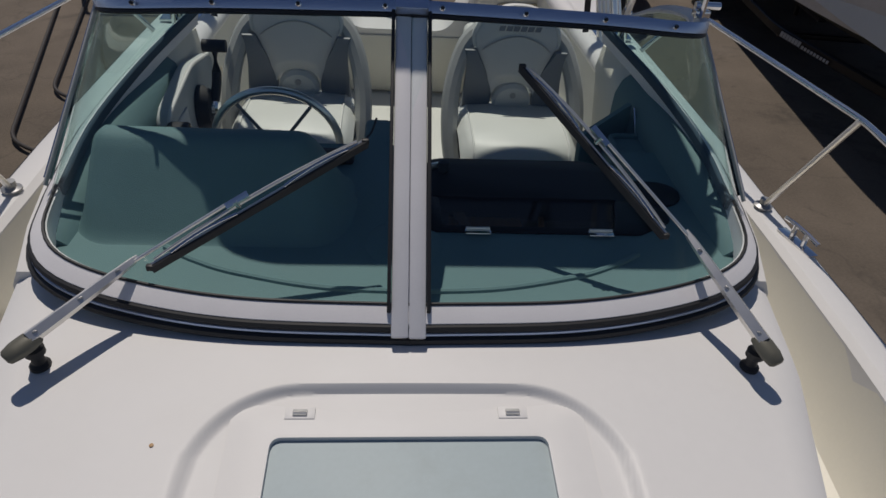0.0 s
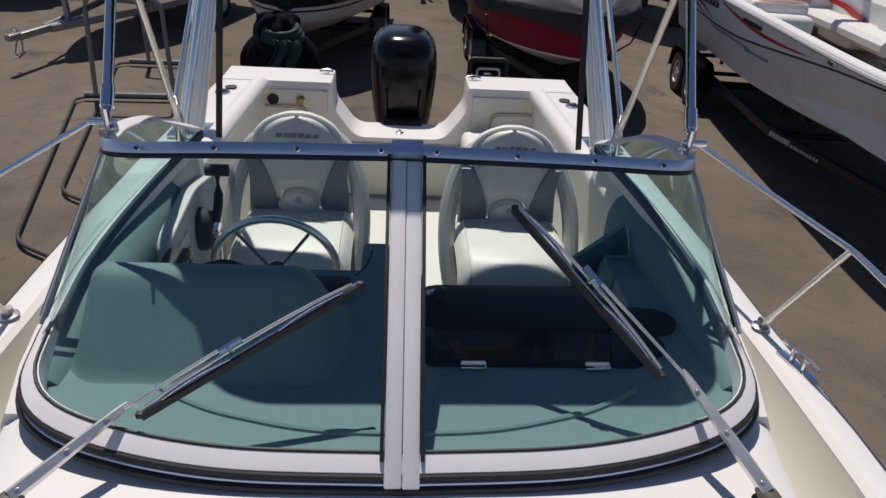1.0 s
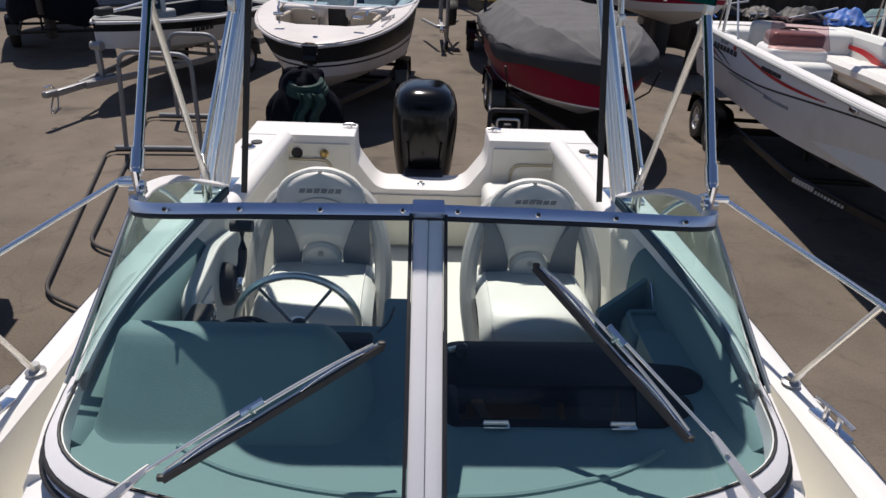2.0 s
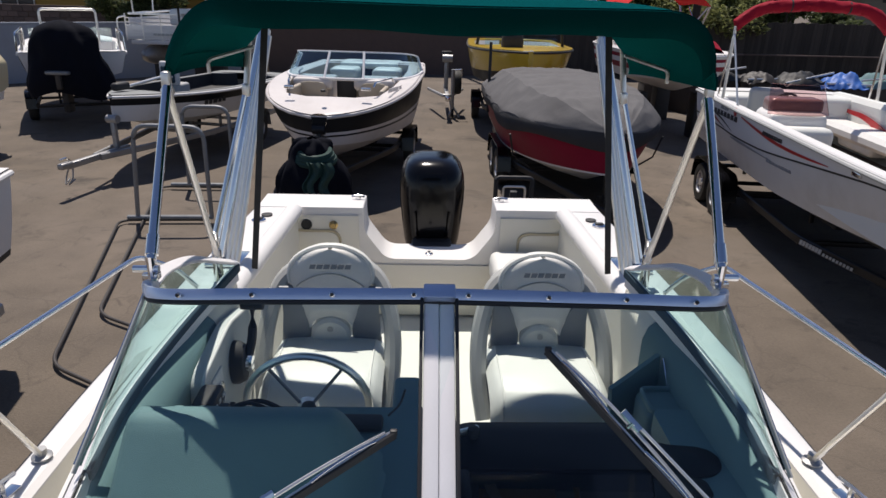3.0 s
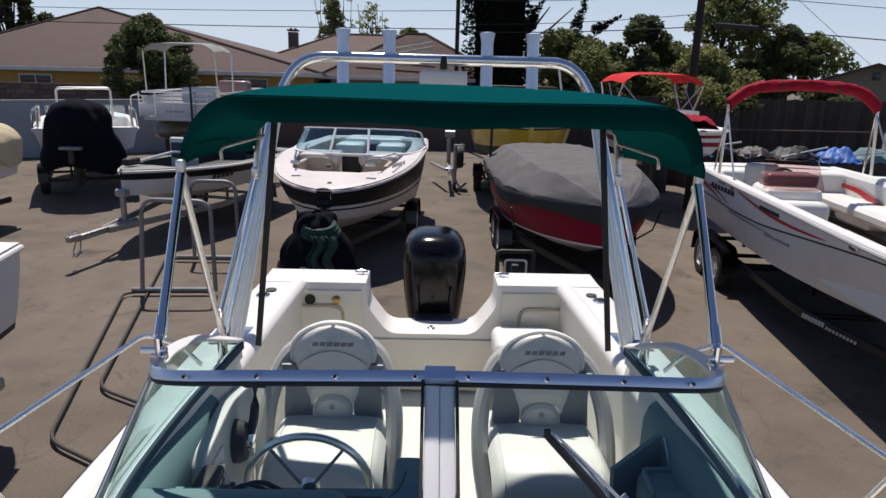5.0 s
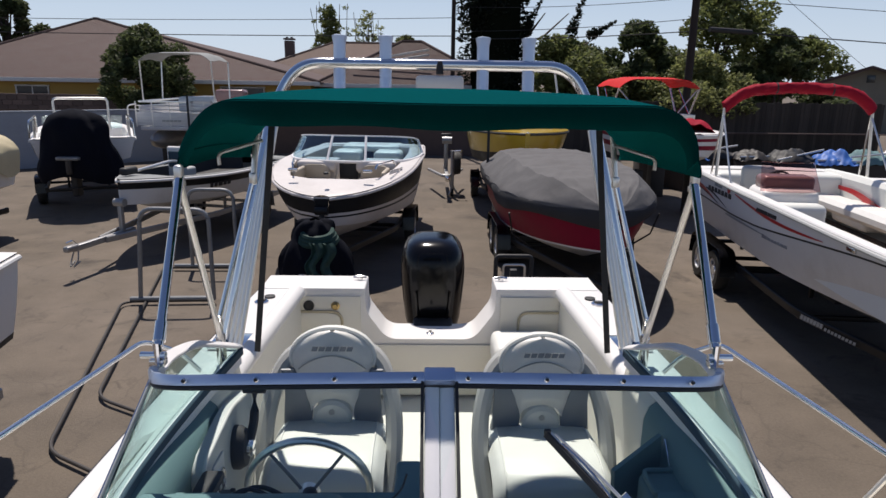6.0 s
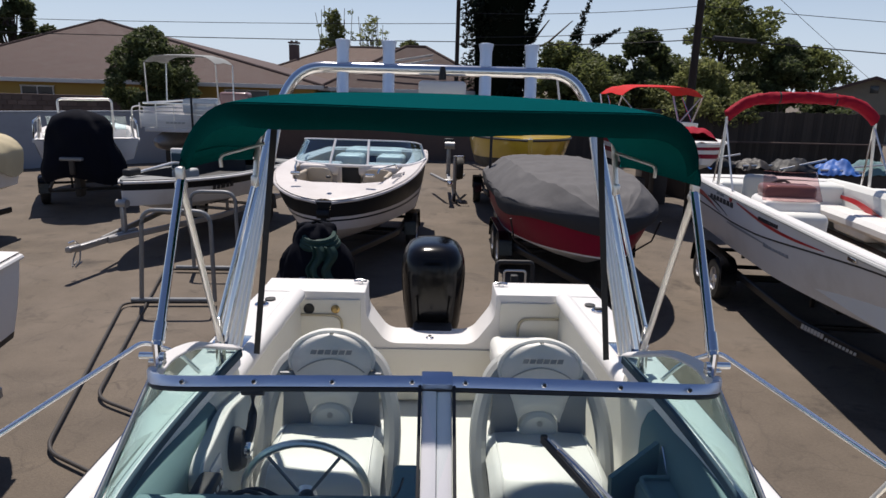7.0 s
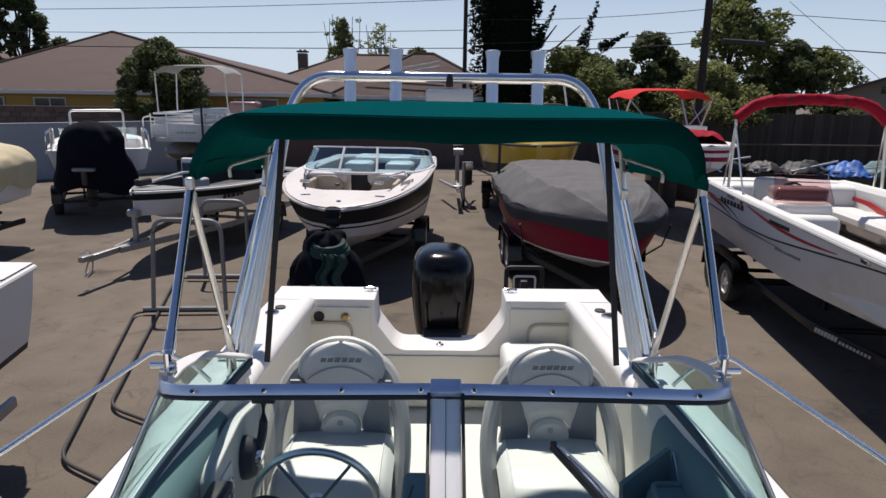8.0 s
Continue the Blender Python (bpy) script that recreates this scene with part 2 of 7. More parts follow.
def sweep(pts, profile, closed=False, up=(0, 0, 1), bm=None):
    """Carries a closed profile of (side, up) offsets along a path."""
    bm = bm or bmesh.new()
    P = [Vector(p) for p in pts]
    rings = []
    N = len(P)
    for i, p in enumerate(P):
        if closed:
            d = P[(i + 1) % N] - P[i - 1]
        else:
            d = P[min(i + 1, N - 1)] - P[max(i - 1, 0)]
        d.normalize()
        u = Vector(up)
        if abs(d.dot(u)) > 0.97:
            u = Vector((0, 1, 0)) if abs(d.y) < 0.9 else Vector((1, 0, 0))
        s = d.cross(u).normalized()
        w = s.cross(d)
        rings.append([p + s * a + w * b for a, b in profile])
    if closed:
        rings.append(rings[0])
        V = [[bm.verts.new(q) for q in r] for r in rings[:-1]]
        V.append(V[0])
        m = len(profile)
        for a, b in zip(V, V[1:]):
            for j in range(m):
                bm.faces.new((a[j], a[(j + 1) % m], b[(j + 1) % m], b[j]))
    else:
        loft(bm, rings)
    return bm


def ring(r, seg=10):
    return [(r * math.cos(2 * math.pi * k / seg), r * math.sin(2 * math.pi * k / seg)) for k in range(seg)]


def tube(pts, r, seg=10, closed=False, bm=None):
    return sweep(pts, ring(r, seg), closed, bm=bm)


def rect(w, h, c=0.25):
    """A rectangle profile with cut corners."""
    k = min(w, h) * c
    a, b = w / 2, h / 2
    return [(-a + k, -b), (a - k, -b), (a, -b + k), (a, b - k), (a - k, b), (-a + k, b), (-a, b - k), (-a, -b + k)]


def box(c, s, bev=0.01, seg=2, bm=None, m=None):
    bm = bm or bmesh.new()
    g = bmesh.ops.create_cube(bm, size=1)
    mm = Matrix.Translation(c) @ (m or Matrix()) @ Matrix.Diagonal((*s, 1))
    bmesh.ops.transform(bm, matrix=mm, verts=g["verts"])
    if bev:
        es = {e for v in g["verts"] for e in v.link_edges}
        bmesh.ops.bevel(bm, geom=list(es), offset=min(bev, min(s) * 0.45), segments=seg, affect="EDGES", profile=0.5)
    return bm


def prism(poly, lo, hi, axis="z", bev=0.0, bm=None, seg=2):
    """Extrudes a polygon: axis z takes (x, y), axis y takes (x, z), axis x takes (y, z)."""
    bm = bm or bmesh.new()

    def put(p, h):
        return {"z": (p[0], p[1], h), "y": (p[0], h, p[1]), "x": (h, p[0], p[1])}[axis]
    A = [bm.verts.new(put(p, lo)) for p in poly]
    B = [bm.verts.new(put(p, hi)) for p in poly]
    fs = [bm.faces.new(A), bm.faces.new(B)]
    n = len(poly)
    for i in range(n):
        bm.faces.new((A[i], A[(i + 1) % n], B[(i + 1) % n], B[i]))
    if bev:
        bmesh.ops.bevel(bm, geom=[e for f in fs for e in f.edges], offset=bev, segments=seg, affect="EDGES", profile=0.5)
    return bm


def cyl(a, b, r, seg=16, r2=None, bm=None):
    a, b = Vector(a), Vector(b)
    d = (b - a).normalized()
    u = d.cross(Vector((0, 0, 1)) if abs(d.z) < 0.95 else Vector((1, 0, 0))).normalized()
    w = d.cross(u)
    bm = bm or bmesh.new()
    rr = r if r2 is None else r2
    loft(bm, [[p + (u * math.cos(t) + w * math.sin(t)) * q for t in (2 * math.pi * k / seg for k in range(seg))] for p, q in ((a, r), (b, rr))])
    return bm


def lathe(profile, c=(0, 0, 0), m=None, seg=20, bm=None, caps=True):
    """Turns (radius, height) round an upright axis."""
    bm = bm or bmesh.new()
    mm = Matrix.Translation(c) @ (m or Matrix())
    loft(bm, [[mm @ Vector((r * math.cos(t), r * math.sin(t), h)) for t in (2 * math.pi * k / seg for k in range(seg))] for r, h in profile], caps=caps)
    return bm


def sheet(f, nu, nv, thick, bm=None):
    """A surface f(u, v) with thickness."""
    bm = bm or bmesh.new()
    P = [[Vector(f(i / nu, j / nv)) for j in range(nv + 1)] for i in range(nu + 1)]

    def nor(i, j):
        a = P[min(i + 1, nu)][j] - P[max(i - 1, 0)][j]
        b = P[i][min(j + 1, nv)] - P[i][max(j - 1, 0)]
        c = a.cross(b)
        return c.normalized() if c.length > 1e-9 else Vector((0, 0, 1))
    T = [[bm.verts.new(P[i][j]) for j in range(nv + 1)] for i in range(nu + 1)]
    B = [[bm.verts.new(P[i][j] - nor(i, j) * thick) for j in range(nv + 1)] for i in range(nu + 1)]
    for i in range(nu):
        for j in range(nv):
            bm.faces.new((T[i][j], T[i + 1][j], T[i + 1][j + 1], T[i][j + 1]))
            bm.faces.new((B[i][j], B[i][j + 1], B[i + 1][j + 1], B[i + 1][j]))
    for i in range(nu):
        for j in (0, nv):
            bm.faces.new((T[i][j], T[i + 1][j], B[i + 1][j], B[i][j]))
    for j in range(nv):
        for i in (0, nu):
            bm.faces.new((T[i][j], T[i][j + 1], B[i][j + 1], B[i][j]))
    return bm


def lerp(tab, v):
    """Smooth table look-up."""
    return float(np.interp(v, [a for a, _ in tab], [b for _, b in tab]))


def bars(parent, name, material, origin, right, upv, widths, height, slant=0.0, gap=0.3, depth=0.003, label=""):
    """A row of plain bars that stands for a line of writing."""
    bm = bmesh.new()
    o, r, u = Vector(origin), Vector(right).normalized(), Vector(upv).normalized()
    nrm = r.cross(u) * depth
    x = 0.0
    for w in widths:
        q = [o + r * x, o + r * (x + w), o + r * (x + w + slant * height) + u * height, o + r * (x + slant * height) + u * height]
        A = [bm.verts.new(p - nrm) for p in q]
        B = [bm.verts.new(p + nrm) for p in q]
        bm.faces.new(A), bm.faces.new(B)
        for i in range(4):
            bm.faces.new((A[i], A[(i + 1) % 4], B[(i + 1) % 4], B[i]))
        x += w * (1 + gap)
    return part(name, bm, material, parent, label)

# ---- ground ----
ground_m = mat("old_asphalt", (0.128, 0.106, 0.085), 0.9, var=0.34, scale=1.3, bump=0.7, bscale=70, fine=38, spec=0.2, dirt=(0.2, 0.165, 0.135), dirt_amount=0.75, dscale=0.3)


def asphalt_wear(m):
    """Oil stains, pale drag marks and fine cracks over the asphalt."""
    n, l = m.node_tree.nodes, m.node_tree.links
    b = n["Principled BSDF"]
    src = b.inputs["Base Color"].links[0].from_socket
    tc = n.new("ShaderNodeTexCoord")
    for kind, scale, lo, hi, col, amount in (("noise", 0.75, 0.58, 0.7, (0.045, 0.04, 0.036), 0.75), ("noise", 3.1, 0.6, 0.72, (0.06, 0.052, 0.045), 0.55), ("noise", 0.11, 0.5, 0.62, (0.15, 0.13, 0.112), 0.55), ("crack", 0.55, 0.012, 0.0, (0.06, 0.052, 0.045), 0.28)):
        if kind == "noise":
            t = n.new("ShaderNodeTexNoise")
            t.inputs["Detail"].default_value, t.inputs["Roughness"].default_value, t.inputs["Distortion"].default_value = 6, 0.62, 0.6
            out = t.outputs["Fac"]
            l.new(tc.outputs["Object"], t.inputs["Vector"])
        else:
            w = n.new("ShaderNodeTexNoise")
            w.inputs["Scale"].default_value, w.inputs["Detail"].default_value = 1.4, 4
            l.new(tc.outputs["Object"], w.inputs["Vector"])
            ad = n.new("ShaderNodeVectorMath")
            ad.operation = "ADD"
            l.new(tc.outputs["Object"], ad.inputs[0])
            l.new(w.outputs["Color"], ad.inputs[1])
            t = n.new("ShaderNodeTexVoronoi")
            t.feature = "DISTANCE_TO_EDGE"
            out = t.outputs["Distance"]
            l.new(ad.outputs["Vector"], t.inputs["Vector"])
        t.inputs["Scale"].default_value = scale
        r = n.new("ShaderNodeMapRange")
        r.inputs["From Min"].default_value, r.inputs["From Max"].default_value, r.inputs["To Max"].default_value = lo, hi, amount
        l.new(out, r.inputs["Value"])
        mx = n.new("ShaderNodeMix")
        mx.data_type = "RGBA"
        l.new(r.outputs["Result"], mx.inputs[0])
        l.new(src, mx.inputs[6])
        mx.inputs[7].default_value = (*col, 1)
        src = mx.outputs[2]
    l.new(src, b.inputs["Base Color"])


asphalt_wear(ground_m)
bm = bmesh.new()
bmesh.ops.create_grid(bm, x_segments=60, y_segments=60, size=400)
solo("ground", bm, ground_m, "worn brown-grey asphalt of a boat yard", "ground", kind="structure")

# ---- the walkaround boat ----
HALF = [(-1.9, 0.03), (-1.75, 0.24), (-1.5, 0.45), (-1.0, 0.74), (-0.5, 0.94), (0, 1.1), (0.5, 1.195), (0.9, 1.235), (1.4, 1.25), (2.0, 1.255), (3.0, 1.23), (4.0, 1.18), (4.5, 1.15)]
TRUNK = [(-1.25, 0.05), (-1.1, 0.2), (-0.6, 0.42), (0, 0.625), (0.455, 0.768), (0.75, 0.855), (1.19, 0.935), (1.6, 0.95), (2.4, 0.95)]


def sheer(y):
    return 1.86 + 0.035 * max(0.0, 1.7 - y) ** 1.2


def recess(x, y):
    """How deep the moulded hatch recess is at a place."""
    qx, qy = abs(x) - (0.41 - 0.2), abs(y - 0.12) - (0.58 - 0.2)
    d = math.hypot(max(qx, 0), max(qy, 0)) + min(max(qx, qy), 0) - 0.2
    t = min(1, max(0, -d / (0.013 + 0.014 * min(1, abs(x) / 0.4) ** 3)))
    return 0.018 * t * t * (3 - 2 * t)


def trunk_z(x, y):
    return 2.05 + 0.06 * min(0, y - 0.8) - 0.03 * (x / 0.9) ** 2 - recess(x, y)


hero = thing("walkaround_boat", (0, 0, 0), label="white fibreglass walkaround fishing boat on its trailer, canvas top up", category="boat")

# hull skin
bm = bmesh.new()
ys = [-1.9 + 6.4 * k / 40 for k in range(41)]
rings = []
for y in ys:
    b, z = lerp(HALF, y), sheer(y)
    up = max(0.0, (-0.2 - y) / 1.7)
    kz, cz = 0.5 + 1.15 * up ** 2.2, 0.92 + 0.75 * up ** 1.6
    c = b * (0.86 - 0.3 * up)
    half = [(b, z - 0.03), (b * 0.985, z - 0.25), (b * 0.95, z - 0.5 if z - 0.5 > cz + 0.1 else cz + 0.08), (c, cz), (c * 0.5, (cz + kz) / 2 - 0.02)]
    rings.append([(x, y, h) for x, h in half] + [(0, y, kz)] + [(-x, y, h) for x, h in reversed(half)])
loft(bm, rings, closed=False)
part("hull", bm, gel, hero)
bm = bmesh.new()
for s in (1, -1):
    tube([(s * (lerp(HALF, y) + 0.01), y, sheer(y) - 0.045) for y in ys], 0.022, 8, bm=bm)
part("rub_rail", bm, rubber, hero, "black rubber rub rail")
# gunwale caps
for s in (1, -1):
    bm = bmesh.new()
    rings = []
    for y in ys:
        b, z = lerp(HALF, y), sheer(y)
        w = 0.1 if y < 2.3 else 0.1 + 0.17 * min(1, (y - 2.3) / 0.25)
        w = min(w, b * 0.8)
        rings.append([(s * x, y, h) for x, h in ((b + 0.006, z - 0.05), (b + 0.004, z - 0.012), (b - 0.014, z), (b - w + 0.02, z), (b - w, z - 0.015), (b - w - 0.002, z - 0.07), (b - 0.05, z - 0.08))])
    loft(bm, rings)
    part("gunwale", bm, gel, hero)
# bulwark and side deck
for s in (1, -1):
    bm = bmesh.new()
    rings = []
    for y in [-1.2 + 3.6 * k / 24 for k in range(25)]:
        b, t = lerp(HALF, y) - 0.1, lerp(TRUNK, y)
        rings.append([(s * x, y, h) for x, h in ((b, sheer(y) - 0.02), (b - 0.015, 1.72), (b - 0.05, 1.635), (b - 0.08, 1.62), (min(t + 0.07, b - 0.09), 1.62), (t + 0.02, 1.64))])
    loft(bm, rings, closed=False)
    part("side_deck", bm, cream, hero, "cream non-skid side deck")
# bow deck ahead of the side decks
bm = bmesh.new()
rings = []
for y in [-1.88 + 0.72 * k / 12 for k in range(13)]:
    b, z = max(0.02, lerp(HALF, y) - 0.03), sheer(y) - 0.02
    rings.append([(b * k / 6, y, z + 0.015 * (1 - (k / 6) ** 2)) for k in range(-6, 7)])
loft(bm, rings, closed=False)
part("bow_deck", bm, gel, hero, "white bow deck")
# cabin trunk: top with soft edges, running aft to the windshield
bm = bmesh.new()
rings = []
for y in [-1.25 + 0.03 * k for k in range(61)] + [0.56 + 0.004 * k for k in range(42)] + [0.73 + 0.02 * k for k in range(17)]:
    t = lerp(TRUNK, y)
    row = []
    for k in range(-90, 91):
        row.append((t * 0.9 * k / 90, y, trunk_z(t * 0.9 * k / 90, y)))
    e = trunk_z(t, y)
    r = [(t * 0.95, y, e - 0.002), (t * 0.985, y, e - 0.02), (t, y, e - 0.06), (t + 0.02, y, e - 0.2), (t + 0.05, y, 1.62)]
    l = [(-x, yy, z) for x, yy, z in reversed(r)]
    rings.append(l + row + r)
loft(bm, rings, closed=False)
# the opening under the deck hatch
bmesh.ops.delete(bm, geom=[f for f in bm.faces if abs(f.calc_center_median().x) < 0.272 and abs(f.calc_center_median().y - 0.335) < 0.262], context="FACES")
part("cabin_top", bm, gel, hero, "white gelcoat cabin top")
# cabin sides beside the dash
for s in (1, -1):
    bm = bmesh.new()
    rings = []
    for y in [1.04 + 1.36 * k / 10 for k in range(11)]:
        t = lerp(TRUNK, y)
        e = trunk_z(t, y) + 0.01 + 0.09 * min(1, (y - 1.04) / 0.4)
        rings.append([(s * x, y, z) for x, z in ((t - 0.08, e - 0.06), (t - 0.075, e), (t - 0.02, e), (t, e - 0.04), (t + 0.02, e - 0.2), (t + 0.05, 1.62), (t - 0.05, 1.62))])
    loft(bm, rings)
    part("cabin_side", bm, gel, hero)
    for nm, y0, y1, m, lab in (("side_moulding", 1.1, 2.08, dashgrey, "dark teal side moulding"), ("coaming_liner", 2.084, 2.4, cream, "cream moulded coaming liner")):
        bm = bmesh.new()
        rings = []
        for y in [y0 + (y1 - y0) * k / 8 for k in range(9)]:
            f = max(0.0, (y - 2.05) / 0.35)
            zt = 2.1 + 0.045 * min(1, (y - 1.1) / 0.4) - 0.03 * f
            rings.append([(s * x, y, z) for x, z in ((0.865 - 0.05 * f, zt), (0.835 - 0.04 * f, zt - 0.004), (0.79 + 0.0 * f, zt - 0.04), (0.772 + 0.01 * f, zt - 0.09), (0.765 + 0.05 * f, 1.78), (0.79 + 0.04 * f, 1.6), (0.87, 1.6), (0.875, 2.04))])
        loft(bm, rings)
        part(nm, bm, m, hero, lab)

# deck hatch: moulded plateau, frame, pane, hinges
hatch_slope = Matrix.Rotation(radians(3.4), 4, "X")
hatch = thing("deck_hatch", (0, 0.343, trunk_z(0, 0.343) + 0.002))
hatch.parent = hero
hatch.matrix_basis = hatch.matrix_basis @ hatch_slope


def rrect(w, h, r):
    return [(q.x, q.y) for q in rounded([(-w, -h, 0), (w, -h, 0), (w, h, 0), (-w, h, 0)], r, 5, True)]


bm = bmesh.new()
rings = []
for w, hh, z in ((0.335, 0.322, -0.0045), (0.3, 0.292, 0.0), (0.262, 0.254, 0.0018), (0.2555, 0.2475, 0.001), (0.255, 0.247, -0.03)):
    rings.append([(x, y, z) for x, y in rrect(w, hh, 0.022)])
loft(bm, rings, caps=False)
part("hatch_frame", bm, gel, hatch)
part("hatch_pane", prism(rrect(0.256, 0.248, 0.02), -0.03, -0.009), hatchblue, hatch, "pale blue frosted hatch pane")
for sx in (-0.208, 0.196):
    part("hinge_plate", box((sx, 0.3, 0.001), (0.056, 0.026, 0.0022), 0.0008), gel, hatch)
    part("hinge_slot", box((sx, 0.3, 0.002), (0.027, 0.014, 0.006), 0.0015), vgrey, hatch, "grey recessed hinge slot")
    part("hinge_pin", cyl((sx - 0.013, 0.297, 0.0045), (sx + 0.013, 0.297, 0.0045), 0.004, 8), pale, hatch)
bm = bmesh.new()
lathe([(0.004, 0.0), (0.004, 0.002), (0.001, 0.003)], (-0.458, 0.57, trunk_z(0.458, 0.57)), seg=8, bm=bm)
part("deck_chip", bm, brown_wood, hero, "small brown speck on the deck")

# windshield
BASE = [(0, 0.805, 2.105), (0.35, 0.82, 2.105), (0.6, 0.87, 2.11), (0.762, 0.945, 2.115), (0.848, 1.055, 2.12), (0.88, 1.22, 2.13), (0.893, 1.5, 2.16), (0.87, 1.9, 2.18), (0.825, 2.38, 2.185)]
TOP = [(0, 1.343, 2.566), (0.42, 1.368, 2.548), (0.64, 1.409, 2.524), (0.726, 1.448, 2.511), (0.748, 1.5, 2.5)]
WING = [(0.748, 1.5, 2.5), (0.765, 1.65, 2.485), (0.782, 1.9, 2.415), (0.796, 2.15, 2.31), (0.79, 2.4, 2.2)]
ws = thing("windshield", (0, 0, 0))
ws.parent = hero
base_s = spline(BASE[:6], 8)
base_side = spline(BASE[5:], 8)
top_s = spline(TOP, 10)
wing_s = spline(WING, 8)


def resample(pts, n):
    P = [Vector(p) for p in pts]
    d = [0.0]
    for a, b in zip(P, P[1:]):
        d.append(d[-1] + (b - a).length)
    out = []
    for k in range(n + 1):
        q = d[-1] * k / n
        i = min(max(1, int(np.searchsorted(d, q))), len(P) - 1)
        t = (q - d[i - 1]) / max(1e-9, d[i] - d[i - 1])
        out.append(P[i - 1].lerp(P[i], t))
    return out


def offset(pts, out, up):
    """A run of points moved outwards from the boat and up."""
    P = [Vector(p) for p in pts]
    res = []
    for i, p in enumerate(P):
        d = (P[min(i + 1, len(P) - 1)] - P[max(i - 1, 0)]).normalized()
        res.append(p + Vector((d.y, -d.x, 0)).normalized() * out + Vector((0, 0, up)))
    return res


def ruled(A, B, n, m, thick, s):
    A, B = offset(resample(A, n), -0.034, 0.006), resample(B, n)

    def f(u, v):
        i = round(u * n)
        p = A[i].lerp(B[i], v)
        return (s * p.x, p.y, p.z)
    return sheet(f, n, m, thick * s)


for s in (1, -1):
    g = part("windshield_pane", ruled(base_s, top_s, 24, 6, 0.004, s), clear, ws, "green-tinted curved windshield pane", 60)
    g.visible_shadow = False
    g = part("side_pane", ruled(base_side, wing_s, 16, 5, 0.004, s), sideglass, ws, "green-tinted side wing pane", 60)
    g.visible_shadow = False
    S = lambda pts: [(s * p[0], p[1], p[2]) for p in pts]
    full = S(resample(base_s, 30)) + S(resample(base_side, 12))[1:]
    # the outer face leans with the glass
    bm = bmesh.new()
    rings = []
    P = [Vector(p) for p in full]
    for i, p in enumerate(P):
        d = (P[min(i + 1, len(P) - 1)] - P[max(i - 1, 0)]).normalized()
        o = Vector((d.y, -d.x, 0)).normalized() * s
        up = Vector((0, 0, 1))
        rings.append([p + o * a + up * b for a, b in ((-0.008, -0.03), (-0.007, -0.01), (-0.034, 0.012), (-0.036, 0.013), (-0.046, 0.012), (-0.048, -0.05), (-0.01, -0.05))])
    loft(bm, rings)
    part("base_frame", bm, alu, ws, "white aluminium windshield base frame")
    for name, off, dz, r, mm in (("gasket", -0.009, -0.023, 0.0115, rubber), ("gasket_trim", -0.003, -0.037, 0.005, alusky), ("lower_seal", 0.003, -0.049, 0.0095, rubber)):
        part(name, tube(S(offset(resample(base_s, 30) + resample(base_side, 12)[1:], off, dz)), r, 8), mm, ws)
    # glazing seal inside the base and the header
    part("glazing_seal", tube(S(offset(resample(base_s, 30), -0.039, 0.0145)), 0.004, 6), rubber, ws)
    bm = sweep(S(resample(top_s, 24)), [(-0.008, -0.0135), (0.008, -0.0135), (0.011, 0.0), (0.008, 0.0135), (-0.008, 0.0135), (-0.011, 0.0)], up=(0, 0.5, 0.86))
    part("header_rail", bm, alusky, ws, "aluminium header rail with sky blue put into its colour")
    part("header_seal", tube(S([p + Vector((0, -0.012, -0.0155)) for p in resample(top_s, 24)]), 0.006, 6), rubber, ws)
    for q in (0.08, 0.32, 0.56, 0.8):
        p = resample(top_s, 100)[round(q * 100)]
        c = Vector((s * p.x, p.y - 0.01, p.z + 0.004))
        bm = lathe([(0.007, 0), (0.007, 0.003), (0.004, 0.004), (0.004, 0.009), (0.002, 0.011)], c, Matrix.Rotation(radians(70), 4, "X"), 12)
        part("snap_stud", bm, steel, ws, "small chrome snap stud")
        part("stud_recess", lathe([(0.0042, 0), (0.0042, 0.0125), (0.002, 0.0125)], c, Matrix.Rotation(radians(70), 4, "X"), 10), blackmatte, ws)
    part("wing_frame", sweep(S(resample(wing_s, 18)), rect(0.012, 0.036), up=(s * 0.9, 0, 0.44)), alu, ws, "arched white wing frame")
    # corner pillar
    a, b = Vector(S([base_s[-1]])[0]) + Vector((-0.034 * s, 0, 0.006)), Vector(S([top_s[-1]])[0])
    part("inner_trim", sweep(S(offset(resample(base_side, 14), -0.05, 0.004)), rect(0.014, 0.034)), navy, ws, "dark inner trim of the side pane")
    part("pillar", sweep([a + Vector((0, -0.03, 0.03)), b + Vector((0, -0.012, 0))], rect(0.006, 0.012)), vgrey, ws)
    part("pillar_trim", sweep([a + Vector((s * 0.006, 0.0, 0.03)), b + Vector((s * 0.004, 0.016, 0))], rect(0.014, 0.02)), steel, ws)
    part("corner_cap", box(b + Vector((0, 0.01, 0)), (0.034, 0.05, 0.042), 0.012), alu, ws)
    # hinge bracket for the bow rail and canopy pole
    bm = bmesh.new()
    cyl(b + Vector((-0.01 * s, 0.005, 0.02)), b + Vector((-0.01 * s, 0.005, 0.085)), 0.011, 10, bm=bm)
    cyl(b + Vector((-0.03 * s, 0.005, 0.05)), b + Vector((0.035 * s, 0.005, 0.05)), 0.009, 10, bm=bm)
    box(b + Vector((-0.006 * s, 0.012, 0.028)), (0.04, 0.03, 0.02), 0.004, bm=bm)
    part("corner_bracket", bm, steel, ws, "stainless corner bracket")
